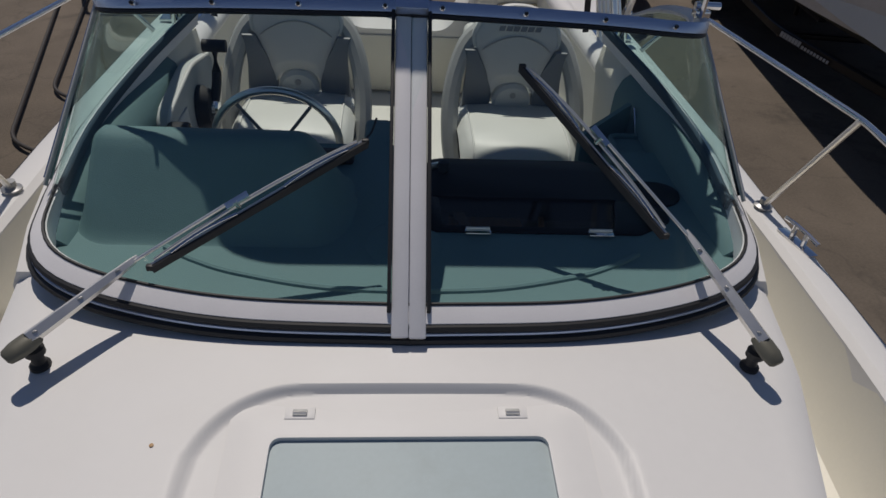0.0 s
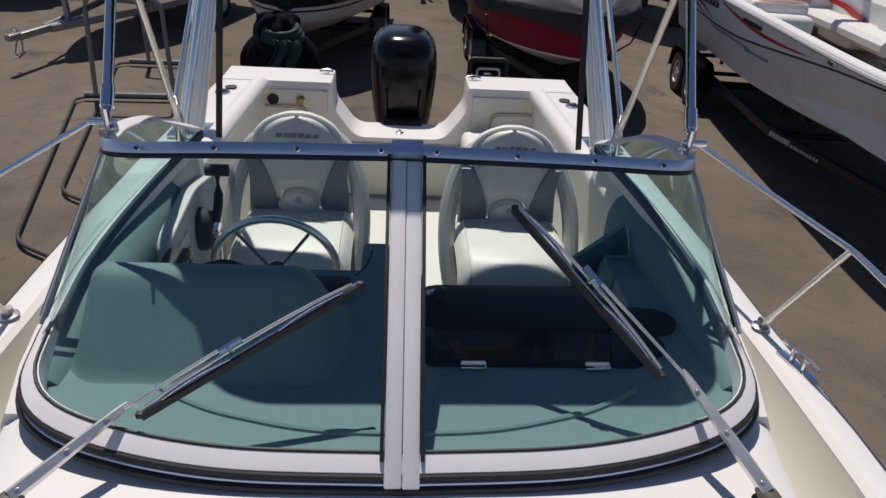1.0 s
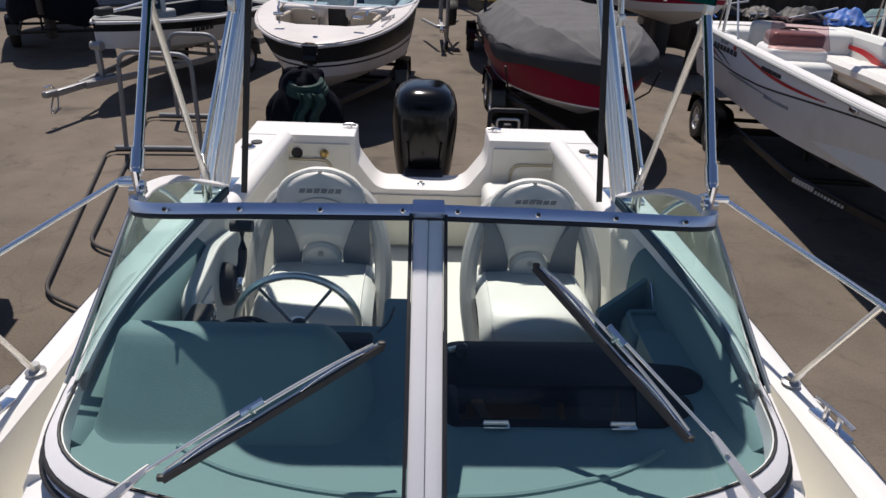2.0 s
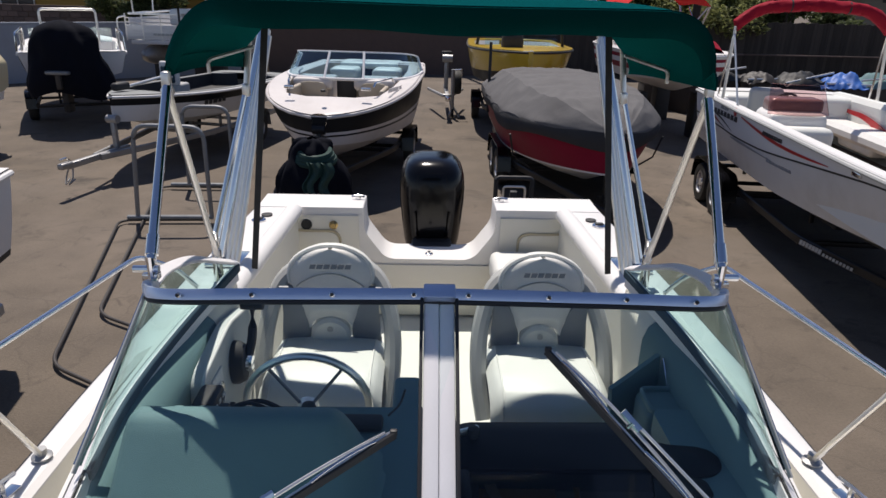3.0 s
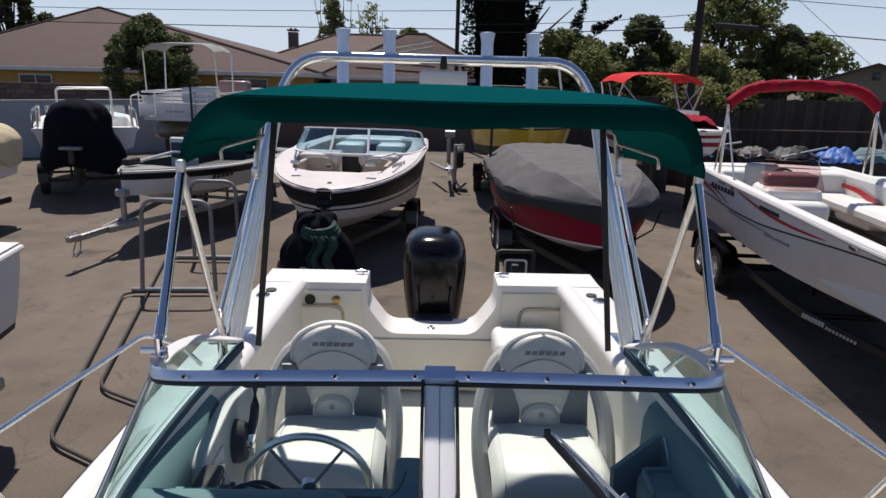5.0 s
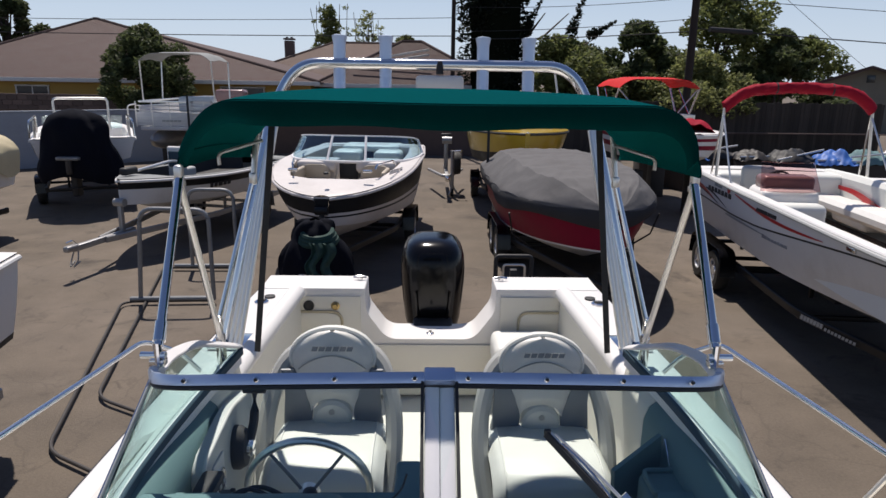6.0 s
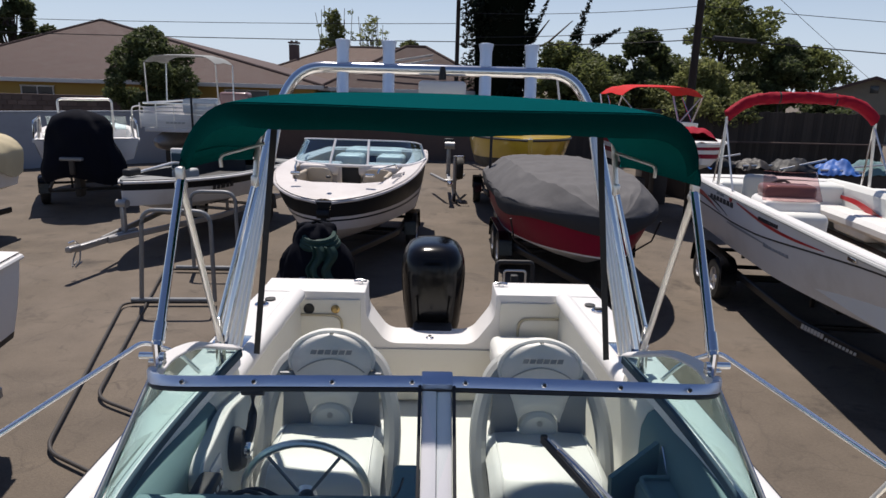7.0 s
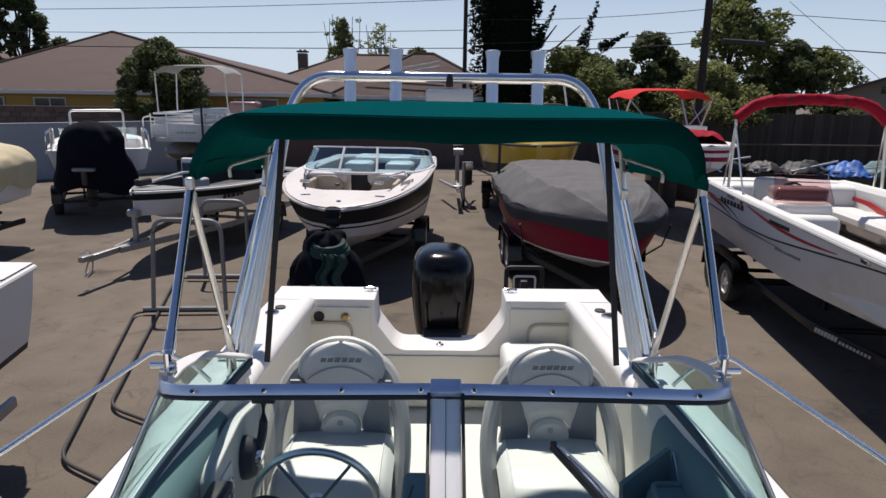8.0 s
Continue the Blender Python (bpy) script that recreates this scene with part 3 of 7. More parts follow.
# centre post: two mullion strips and a cap
d = (Vector((0, 1.343, 2.566)) - Vector((0, 0.79, 2.085)))
pm = Matrix.Rotation(math.atan2(d.z, d.y), 4, "X")
for s in (1, -1):
    bm = box((0.0181 * s - 0.004, 0.79 + d.y / 2 + 0.0166, 2.085 + d.z / 2 - 0.0025 - 0.001 * s), (0.0355, d.length + 0.034, 0.018), 0.004, m=pm)
    part("mullion", bm, alu, ws, "white aluminium centre post strip")
part("mullion_groove", box((-0.004, 0.79 + d.y / 2 + 0.024, 2.085 + d.z / 2 - 0.006), (0.006, d.length - 0.03, 0.02), 0, m=pm), blackmatte, ws)
for s in (1, -1):
    part("post_seal", box((0.041 * s - 0.004, 0.79 + d.y / 2 + 0.02, 2.085 + d.z / 2 + 0.008), (0.008, d.length - 0.05, 0.02), 0.002, m=pm), rubber, ws)
part("post_cap", box((-0.004, 1.338, 2.5685), (0.074, 0.044, 0.036), 0.004, m=Matrix.Rotation(radians(-49), 4, "X")), alusky, ws)

# wipers
for s, knee, at, lo, hi in ((-1, (-0.6, 0.885, 2.145), 0.42, (-0.531, 0.91, 2.154), (-0.1, 1.1, 2.353)),
                            (1, (0.64, 0.935, 2.18), 0.52, (0.562, 0.982, 2.205), (0.246, 1.254, 2.47))):
    org = Vector((s * 0.72, 0.757, 2.028))
    wp = thing("windshield_wiper", org, label="stainless pantograph wiper with a black rubber blade", category="wiper", group="windshield wipers")
    knee, lo, hi = [Vector(p) - org for p in (knee, lo, hi)]
    nrm = Vector((0, -0.72, 0.69))
    bd = (hi - lo).normalized()
    perp = nrm.cross(bd)
    perp = perp if perp.z > 0 else -perp
    lean = nrm * 0.55 + perp * 0.83
    head = Vector((s * 0.722, 0.733, 2.108)) - org
    joint = lo.lerp(hi, at) + lean * 0.03
    # black pivot with a ribbed nut
    part("pivot", lathe([(0.02, -0.006), (0.02, 0.006), (0.013, 0.012), (0.012, 0.03), (0.019, 0.036), (0.019, 0.05), (0.012, 0.056), (0.01, 0.078)], seg=14), blackmatte, wp, "black pivot base")
    run = (knee - head).normalized()
    sidev = run.cross(Vector((0, 0, 1))).normalized()
    upv = sidev.cross(run)
    bm = bmesh.new()
    rings = []
    for q, w, hh in ((-0.034, 0.012, 0.008), (-0.03, 0.018, 0.013), (-0.012, 0.022, 0.017), (0.012, 0.0215, 0.017), (0.03, 0.018, 0.015), (0.034, 0.014, 0.012)):
        rings.append([head + run * q + sidev * (w * math.cos(t)) + upv * (hh * math.sin(t) - 0.002) for t in (2 * math.pi * k / 14 for k in range(14))])
    loft(bm, rings)
    part("head", bm, olive, wp, "dull bronze wiper head", 50)
    # pressed channel arm, roof-shaped and tapering
    end = head + (knee - head) * 1.32
    rings = []
    for q, w, hh in ((0.0, 0.015, 0.012), (0.25, 0.0145, 0.0115), (0.7, 0.012, 0.009), (0.93, 0.009, 0.007), (1.0, 0.006, 0.005)):
        c = (head + run * 0.016).lerp(end, q) + upv * 0.008
        rings.append([c + sidev * a * w + upv * b * hh for a, b in ((-1, -0.9), (-1.05, 0.0), (-0.12, 0.95), (0.12, 0.95), (1.05, 0.0), (1, -0.9), (0.8, -0.9), (0, 0.5), (-0.8, -0.9))])
    bm = bmesh.new()
    loft(bm, rings)
    part("lower_arm", bm, pale, wp, "pressed steel channel arm")
    for q in (0.06, 0.45, 0.8):
        c = (head + run * 0.016).lerp(end, q) + upv * 0.012
        part("rivet", lathe([(0.0055, 0.0), (0.0055, 0.003), (0.002, 0.005)], c - sidev * s * 0.007, Matrix.Rotation(radians(s * 40), 4, run), 10), galv, wp)
    part("upper_arm", sweep([end - run * 0.02 + upv * 0.004, joint + lean * 0.006], rect(0.008, 0.006)), pale, wp)
    # bridge, claws and rubber
    rings = []
    for k in range(15):
        t = 0.03 + 0.94 * k / 14
        h = math.sin(math.pi * (0.04 + 0.92 * k / 14)) ** 0.8
        c = lo.lerp(hi, t) + lean * (0.009 + 0.014 * h)
        w, th = 0.002 + 0.002 * h, 0.0025
        rings.append([c + perp * a * w + nrm * b * th for a, b in ((-1, -1), (1, -1), (1, 0.4), (0.5, 1), (-0.5, 1), (-1, 0.4))])
    bm = bmesh.new()
    loft(bm, rings)
    part("blade_bridge", bm, pale, wp)
    for t0, t1 in ((0.1, 0.4), (0.62, 0.92)):
        pts = [lo.lerp(hi, t0 + (t1 - t0) * k / 8) + lean * (0.006 + 0.006 * math.sin(math.pi * k / 8)) + nrm * 0.004 for k in range(9)]
        part("claw", sweep(pts, rect(0.006, 0.0035), up=nrm), steel, wp)
    part("carrier_strip", sweep([lo.lerp(hi, 0.01) + lean * 0.006, lo.lerp(hi, 0.99) + lean * 0.006], rect(0.005, 0.003), up=nrm), pale, wp)
    part("rubber_blade", sweep([lo, hi], [(-0.006, -0.012), (0.006, -0.012), (0.008, 0.002), (0.005, 0.005), (-0.005, 0.005), (-0.008, 0.002)], up=lean), rubber, wp, "black rubber blade")
    for e in (lo, hi):
        part("end_clip", box(e + lean * 0.001, (0.016, 0.012, 0.014), 0.003), rubber, wp)
    part("joint", cyl(joint - lean * 0.012, joint + nrm * 0.014, 0.006, 10), steel, wp)
    part("joint_clip", sweep([joint - bd * 0.02 + nrm * 0.006, joint + bd * 0.032 + nrm * 0.008], [(p * 1.2, q) for p, q in ring(0.0075, 8)], up=nrm), steel, wp)

# bow rails
for s in (1, -1):
    rail = thing("bow_rail", (s * 1.2, 1.6, 1.87), label="polished stainless bow rail beside the side deck", category="rail", group="bow rails")
    inv = Matrix.Translation((s * 1.2, 1.6, 1.87)).inverted()
    R = lambda pts: [inv @ Vector((s * p[0], p[1], p[2])) for p in pts]
    path = rounded([(0.93, 2.38, 2.08), (1.0, 2.33, 2.2), (1.09, 2.22, 2.295), (1.205, 1.37, 2.31), (1.13, 0.7, 2.33), (1.02, 0.0, 2.36), (0.7, -0.95, 2.4), (0.2, -1.75, 2.42)], 0.05, 4)
    part("top_tube", tube(R(path), 0.009, 12), steel, rail)
    for a, b in (((1.2, 1.375, 2.31), (1.2, 1.62, 1.87)), ((1.04, 0.06, 2.36), (1.055, 0.1, sheer(0.1))), ((0.72, -0.9, 2.4), (0.73, -0.85, sheer(-0.85)))):
        part("stanchion", tube(R([a, b]), 0.0095, 10), pale, rail)
        part("stanchion_foot", lathe([(0.03, 0), (0.03, 0.005), (0.016, 0.012), (0.016, 0.03)], R([b])[0], seg=14), galv, rail)
    cl = thing("mooring_cleat", (s * 1.22, 1.42, sheer(1.42)), 12 * s, "polished stainless mooring cleat on the gunwale", "cleat", "mooring cleats")
    part("horn", tube([(0, -0.075, 0.045), (0, -0.03, 0.05), (0, 0.03, 0.05), (0, 0.075, 0.045)], 0.007, 8), steel, cl)
    for yy in (-0.025, 0.025):
        part("leg", cyl((0, yy, 0), (0, yy, 0.05), 0.009, 8), steel, cl)
    part("base_plate", box((0, 0, 0.003), (0.035, 0.15, 0.006), 0.002), steel, cl)

# ---- cockpit ----
SOLE = 1.05
part("cockpit_sole", box((0, 2.95, SOLE - 0.03), (1.96, 2.75, 0.06), 0.0), nonskid, hero, "white non-skid cockpit floor")
for s in (1, -1):
    bm = bmesh.new()
    rings = []
    for y in [1.62 + 2.66 * k / 12 for k in range(13)]:
        b = lerp(HALF, y)
        rings.append([(s * x, y, z) for x, z in ((b - 0.27, 1.85), (b - 0.285, 1.7), (b - 0.29, 1.3), (0.9, SOLE), (0.97, SOLE - 0.02), (b - 0.2, 1.4), (b - 0.2, 1.8))])
    loft(bm, rings)
    part("cockpit_liner", bm, cream, hero, "cream cockpit side liner")
    bol = [(s * (lerp(HALF, y) - 0.262), y, 1.845) for y in [2.62 + 1.56 * k / 10 for k in range(11)]]
    part("coaming_bolster", sweep(bol, [(a * 1.0, b * 0.85) for a, b in ring(0.058, 12)]), gel, hero, "white padded coaming bolster")
# transom: cap, notch and inner face
yin, yout = 4.2, 4.5
prof = [Vector((-1.15, 1.866, 0))] + rounded([(-0.8, 1.866, 0), (-0.448, 1.866, 0), (-0.448, 1.75, 0)], 0.012, 3)[1:-1] + rounded([(-0.448, 1.8, 0), (-0.445, 1.7, 0), (-0.3, 1.5, 0), (0.3, 1.5, 0), (0.445, 1.7, 0), (0.448, 1.8, 0)], 0.075, 8)[1:-1] + rounded([(0.448, 1.75, 0), (0.448, 1.866, 0), (0.8, 1.866, 0)], 0.012, 3)[1:-1] + [Vector((1.15, 1.866, 0))]
poly = [(p.x, p.y) for p in prof] + [(1.12, 0.95), (-1.12, 0.95)]
bm = bmesh.new()
A = [bm.verts.new((x, yin if z > 1.0 else yin + 0.05, z)) for x, z in poly]
B = [bm.verts.new((x, yout, z)) for x, z in poly]
n = len(poly)
fa = bm.faces.new(A)
fb = bm.faces.new(B)
for i in range(n):
    bm.faces.new((A[i], A[(i + 1) % n], B[(i + 1) % n], B[i]))
bmesh.ops.bevel(bm, geom=list(fa.edges) + list(fb.edges), offset=0.007, segments=2, affect="EDGES", profile=0.5)
part("transom", bm, gel, hero, "white transom with a cut-out for the motor")
for s in (1, -1):
    part("transom_liner", box((s * 0.73, yin - 0.004, 1.45), (0.5, 0.012, 0.72), 0.004), cream, hero)
part("transom_apron", box((0, yin - 0.004, 1.27), (0.9, 0.012, 0.38), 0.004), cream, hero)
for s in (1, -1):
    dr = thing("transom_locker_door", (s * 0.795, 4.186, 1.335))
    dr.parent = hero
    pp = [(q.x, q.y) for q in rounded([(-0.18, 0, 0), (0.18, 0, 0), (0.18, 0.36, 0), (-0.18, 0.36, 0)], 0.07, 5, True)]
    part("door_panel", prism(pp, -0.012, 0.0, "y", 0.004), cream, dr)
    part("door_seam", sweep([(x * 1.05, -0.004, 0.18 + (z - 0.18) * 1.05) for x, z in pp], ring(0.009, 6), True, up=(0, 1, 0)), seam, dr)
    part("fill_cap", lathe([(0.035, 0), (0.035, 0.008), (0.02, 0.012)], (s * 1.05, 4.02, 1.862), seg=16), blackmatte, hero, "black deck cap")
    part("rod_holder", lathe([(0.045, 0), (0.045, 0.004), (0.034, 0.012), (0.03, 0.012), (0.026, 0.002)], (s * 1.08, 3.92, 1.862), seg=18), steel, hero, "flush stainless rod holder")
    part("rod_cap", box((s * 1.08, 3.92, 1.876), (0.05, 0.035, 0.012), 0.005), blackmatte, hero)
    part("stern_cleat", tube([(s * 0.5 - 0.045, 4.4, 1.885), (s * 0.5, 4.4, 1.892), (s * 0.5 + 0.045, 4.4, 1.885)], 0.009, 8, bm=cyl((s * 0.5, 4.4, 1.86), (s * 0.5, 4.4, 1.89), 0.02, 12)), steel, hero, "stainless stern cleat")
part("drain_hole", lathe([(0.037, 0), (0.037, 0.008), (0.03, 0.008), (0.028, 0.002)], (-0.83, 4.189, 1.745), Matrix.Rotation(radians(90), 4, "X"), 18), blackmatte, hero, "round black port")
part("washdown_fitting", lathe([(0.03, 0), (0.03, 0.006), (0.02, 0.012), (0.016, 0.03), (0.007, 0.03)], (-0.65, 4.189, 1.745), Matrix.Rotation(radians(90), 4, "X"), 18), brass, hero, "brass washdown fitting")
part("notch_latch", lathe([(0.028, 0), (0.028, 0.006), (0.015, 0.012), (0.012, 0.022)], (0, 4.3, 1.5), seg=14), steel, hero)
part("stern_seat", box((0.62, 3.97, 1.5), (0.42, 0.36, 0.2), 0.05, 3), vinyl, hero, "white stern jump seat")
for s in (1, -1):
    part("liner_scuff", tube([(s * 0.94, 3.2, 1.62), (s * 0.94, 3.22, 1.56), (s * 0.94, 3.19, 1.5)], 0.008, 6), brass, hero, "small corroded fitting")
part("deck_plate", lathe([(0.1, 0), (0.1, 0.003), (0.094, 0.005), (0.088, 0.003), (0.002, 0.004)], (-0.12, 2.75, SOLE), seg=28), gel, hero, "round inspection plate")
# bulkhead between cabin and cockpit, companionway on the passenger side
part("bulkhead", box((-0.53, 1.6, 1.53), (0.86, 0.05, 0.98), 0.01), cream, hero)
part("bulkhead_side", box((0.87, 1.6, 1.53), (0.16, 0.05, 0.98), 0.01), cream, hero)
# dash: shelf under the glass, instrument pod, compass dome
bm = bmesh.new()
fl = [(q.x, q.y) for q in rounded([(-0.83, 1.62, 0), (-0.83, 1.08, 0), (-0.72, 0.945, 0), (-0.58, 0.88, 0), (0, 0.835, 0), (0.58, 0.88, 0), (0.72, 0.945, 0), (0.83, 1.08, 0), (0.83, 1.62, 0), (0.66, 1.62, 0), (0.66, 1.345, 0), (0.6, 1.18, 0), (0.06, 1.18, 0), (0.06, 1.62, 0)], 0.03, 3, True)]
part("dash_shelf", prism(fl, 1.99, 2.06, "z"), dashgrey, hero, "teal-grey moulded dash shelf")


def pod(u, v):
    # u across, v from the front foot over the brow down the aft face
    w = [(0.0, -0.03, 0.0), (0.08, -0.012, 0.004), (0.16, 0.006, 0.02), (0.3, 0.042, 0.062), (0.45, 0.08, 0.106), (0.6, 0.117, 0.15), (0.7, 0.141, 0.178), (0.78, 0.158, 0.193), (0.84, 0.175, 0.2), (0.9, 0.21, 0.198), (0.95, 0.27, 0.16), (1.0, 0.33, -0.02)]
    yy = lerp([(a, b) for a, b, _ in w], v)
    zz = lerp([(a, c) for a, _, c in w], v)
    x = -0.815 + 0.695 * u + 0.15 * zz * (1 - u) ** 3
    e = min(1.0, u / 0.06 if u < 0.5 else (1 - u) / 0.22)
    e = 0.5 - 0.5 * math.cos(math.pi * e)
    fore = 0.03 * (1 - min(1, min(u, 1 - u) / 0.16)) ** 2
    return (x, 1.12 + yy + fore * 3 * (1 - v), 2.056 + zz * e - 0.012 * (v < 0.02) - 0.006 * (1 - e) * (v > 0.9))


part("dash_bead", tube(spline([(-0.57, 1.1, 2.06), (-0.49, 1.05, 2.06), (-0.38, 1.005, 2.06), (-0.16, 0.958, 2.06), (0.16, 0.958, 2.06), (0.38, 1.005, 2.06), (0.49, 1.05, 2.06), (0.57, 1.1, 2.06)], 8), 0.0085, 8), dashgrey, hero, "moulded bead across the dash")
part("instrument_pod", sheet(pod, 40, 32, 0.012), dashgrey, hero, "teal-grey instrument hood", 50)
part("compass_dome", lathe([(0.115, -0.002), (0.11, 0.015), (0.085, 0.035), (0.05, 0.045), (0.002, 0.048)], (-0.01, 1.13, 2.044), Matrix.Scale(0.6, 4, (0, 0, 1)), seg=28), dashgrey, hero, "low round dash boss")
part("dash_console_top", box((-0.085, 1.66, 2.03), (0.09, 0.3, 0.05), 0.02, 3), dashgrey, hero)
# smoked companionway hatch with hinges, and what shows under it
part("hatch_slab", prism([(q.x, q.y) for q in rounded([(0.055, 1.338, 0), (0.62, 1.338, 0), (0.7, 1.3, 0), (0.775, 1.35, 0), (0.765, 1.43, 0), (0.6, 1.45, 0), (0.56, 1.545, 0), (0.055, 1.54, 0)], 0.045, 5, True)], 2.048, 2.066, "z", 0.003), hatchblack, hero, "black companionway hatch slab")
part("hatch_border", prism([(q.x, q.y) for q in rounded([(0.055, 1.178, 0), (0.6, 1.178, 0), (0.7, 1.24, 0), (0.7, 1.298, 0), (0.62, 1.336, 0), (0.57, 1.336, 0), (0.54, 1.2, 0), (0.085, 1.2, 0), (0.085, 1.336, 0), (0.055, 1.336, 0)], 0.012, 3, True)], 2.048, 2.066, "z", 0.002), hatchblack, hero)
g = part("companionway_hatch", prism([(0.087, 1.202), (0.538, 1.202), (0.568, 1.334), (0.087, 1.334)], 2.052, 2.06, "z"), smoked, hero, "smoked acrylic companionway pane")
g.visible_shadow = False
for sx in (0.176, 0.493):
    part("hatch_hinge", box((sx, 1.172, 2.068), (0.066, 0.022, 0.008), 0.003), steel, hero, "stainless hatch hinge")
    part("hinge_pin", cyl((sx - 0.03, 1.18, 2.074), (sx + 0.03, 1.18, 2.074), 0.004, 8), pale, hero)
part("hatch_rail", box((0.36, 1.36, 2.01), (0.6, 0.02, 0.06), 0.004), blackmatte, hero)
part("cabin_panel", box((0.2, 1.28, 1.98), (0.24, 0.2, 0.02), 0.004), brown_wood, hero, "varnished wood panel in the cabin")
part("cabin_batten", box((0.165, 1.27, 2.0), (0.03, 0.2, 0.012), 0.004, m=Matrix.Rotation(radians(14), 4, "Z")), tan, hero)
part("cabin_batten", box((0.37, 1.27, 1.99), (0.016, 0.2, 0.012), 0.004, m=Matrix.Rotation(radians(-6), 4, "Z")), brown_wood, hero)
# black board added under the hatch to close off the dark cabin
part("cabin_lining", box((0.4, 1.3, 1.88), (0.72, 0.4, 0.03), 0.008), blackmatte, hero, "matte black board added below the hatch")
part("cabin_latch", box((0.1, 1.31, 2.015), (0.024, 0.05, 0.02), 0.006), blackmatte, hero, "black cabin latch")
part("hatch_knob", lathe([(0.014, 0), (0.018, 0.012), (0.016, 0.03), (0.006, 0.034)], (0.105, 1.47, 2.066), seg=12), blackmatte, hero)
# glove box with its lid propped open on the passenger side
gb = thing("glove_box", (0.715, 1.84, 1.72))
gb.parent = hero
part("box_body", box((0.045, -0.13, 0.14), (0.2, 0.16, 0.34), 0.03, 3), dashgrey, gb, "dark teal locker")
part("box_rim", sweep([(x + 0.045, y - 0.13, 0.312) for x, y in rrect(0.085, 0.065, 0.025)], rect(0.015, 0.02), True), dashgrey, gb)
part("box_lid", sheet(lambda u, v: (-0.115 + 0.18 * u - 0.012 * v, -0.05 + 0.09 * u, 0.08 + 0.03 * u + (0.22 + 0.05 * u) * v), 4, 4, 0.018), dashgrey, gb, "lid standing open")
part("lid_stay", cyl((0.06, -0.06, 0.29), (0.058, 0.025, 0.375), 0.005, 8), steel, gb)
# helm: side panel with throttle, gauges, radio
hs = thing("helm_side_panel", (-0.752, 1.95, 1.97))
hs.parent = hero
pp = [(q.x, q.y) for q in rounded([(-0.22, -0.35, 0), (0.3, -0.35, 0), (0.38, 0.08, 0), (0.1, 0.14, 0), (-0.22, 0.1, 0)], 0.06, 4, True)]
part("panel", prism(pp, -0.02, 0.02, "x", 0.006), mat("pale_grey_panel", (0.5, 0.53, 0.53), 0.45, var=0.05, scale=6), hs, "grey moulded side panel")
part("panel_edge", sweep([(0.021, y, z) for y, z in pp], ring(0.007, 8), True, up=(1, 0, 0)), vgrey2, hs, "raised pale panel edge")
part("throttle_hub", lathe([(0.034, 0), (0.034, 0.012), (0.026, 0.02), (0.008, 0.022)], (0.07, 0.12, -0.03), Matrix.Rotation(radians(90), 4, "Y"), 18), steel, hs, "chrome throttle hub")
part("gauge_plate", box((0.022, -0.08, -0.03), (0.008, 0.11, 0.15), 0.003), vgrey2, hs, "pale gauge plate")
part("throttle_base", lathe([(0.085, 0), (0.085, 0.02), (0.07, 0.045), (0.03, 0.05)], (0.02, 0.12, -0.03), Matrix.Rotation(radians(90), 4, "Y") @ Matrix.Scale(0.75, 4, (0, 1, 0)), 20), blackmatte, hs, "black throttle control")
part("throttle_lever", tube(rounded([(0.07, 0.12, -0.02), (0.085, 0.16, 0.05), (0.085, 0.19, 0.17)], 0.04), 0.017, 10), blackmatte, hs)
part("throttle_grip", cyl((0.045, 0.19, 0.175), (0.125, 0.19, 0.175), 0.022, 12), blackmatte, hs, "black throttle grip")
part("gauge", lathe([(0.04, 0), (0.04, 0.012), (0.033, 0.016), (0.03, 0.01), (0.002, 0.01)], (0.02, -0.08, -0.03), Matrix.Rotation(radians(90), 4, "Y"), 18), steel, hs)
part("radio", box((0.05, -0.26, 0.03), (0.07, 0.12, 0.11), 0.012), blackmatte, hs, "black marine radio")
for i in range(3):
    for j in range(3):
        part("radio_key", box((0.087, -0.295 + 0.035 * i, 0.0 + 0.03 * j), (0.004, 0.018, 0.014), 0.002), vgrey, hs)
part("radio_bracket", box((0.05, -0.36, 0.01), (0.08, 0.05, 0.08), 0.012), slate, hs, "grey radio bracket")
part("switch_row", box((0.028, -0.02, -0.16), (0.02, 0.12, 0.03), 0.004), blackmatte, hs)
# steering wheel
sw = thing("steering_wheel", (-0.395, 1.66, 2.0))
sw.parent = hero
sw.matrix_basis = pose(-0.395, 1.7, 2.012, -82, 0, 0)
part("rim", tube([(0.19 * math.cos(2 * math.pi * k / 40), 0.19 * math.sin(2 * math.pi * k / 40), 0) for k in range(40)], 0.0125, 10, True), pale, sw, "polished steel rim")
for a in (232, 308, 90):
    part("spoke", cyl((0.03 * math.cos(radians(a)), 0.03 * math.sin(radians(a)), -0.02), (0.185 * math.cos(radians(a)), 0.185 * math.sin(radians(a)), 0), 0.0055, 8), tubegrey, sw)
part("hub", lathe([(0.03, -0.08), (0.036, -0.03), (0.034, 0.0), (0.02, 0.012)], seg=16), pale, sw)
part("column", cyl((0, 0, -0.2), (0, 0, -0.07), 0.03, 12), blackmatte, sw)
part("dash_cable", tube(spline([(-0.6, 1.5, 2.09), (-0.57, 1.52, 2.125), (-0.52, 1.53, 2.13), (-0.45, 1.52, 2.1), (-0.41, 1.5, 2.06)]), 0.006, 8), rubber, hero, "loose black cable on the dash")
part("antenna_mount", lathe([(0.022, 0), (0.024, 0.03), (0.018, 0.05), (0.008, 0.056)], (-0.35, 1.47, 2.12), seg=12), blackmatte, hero)
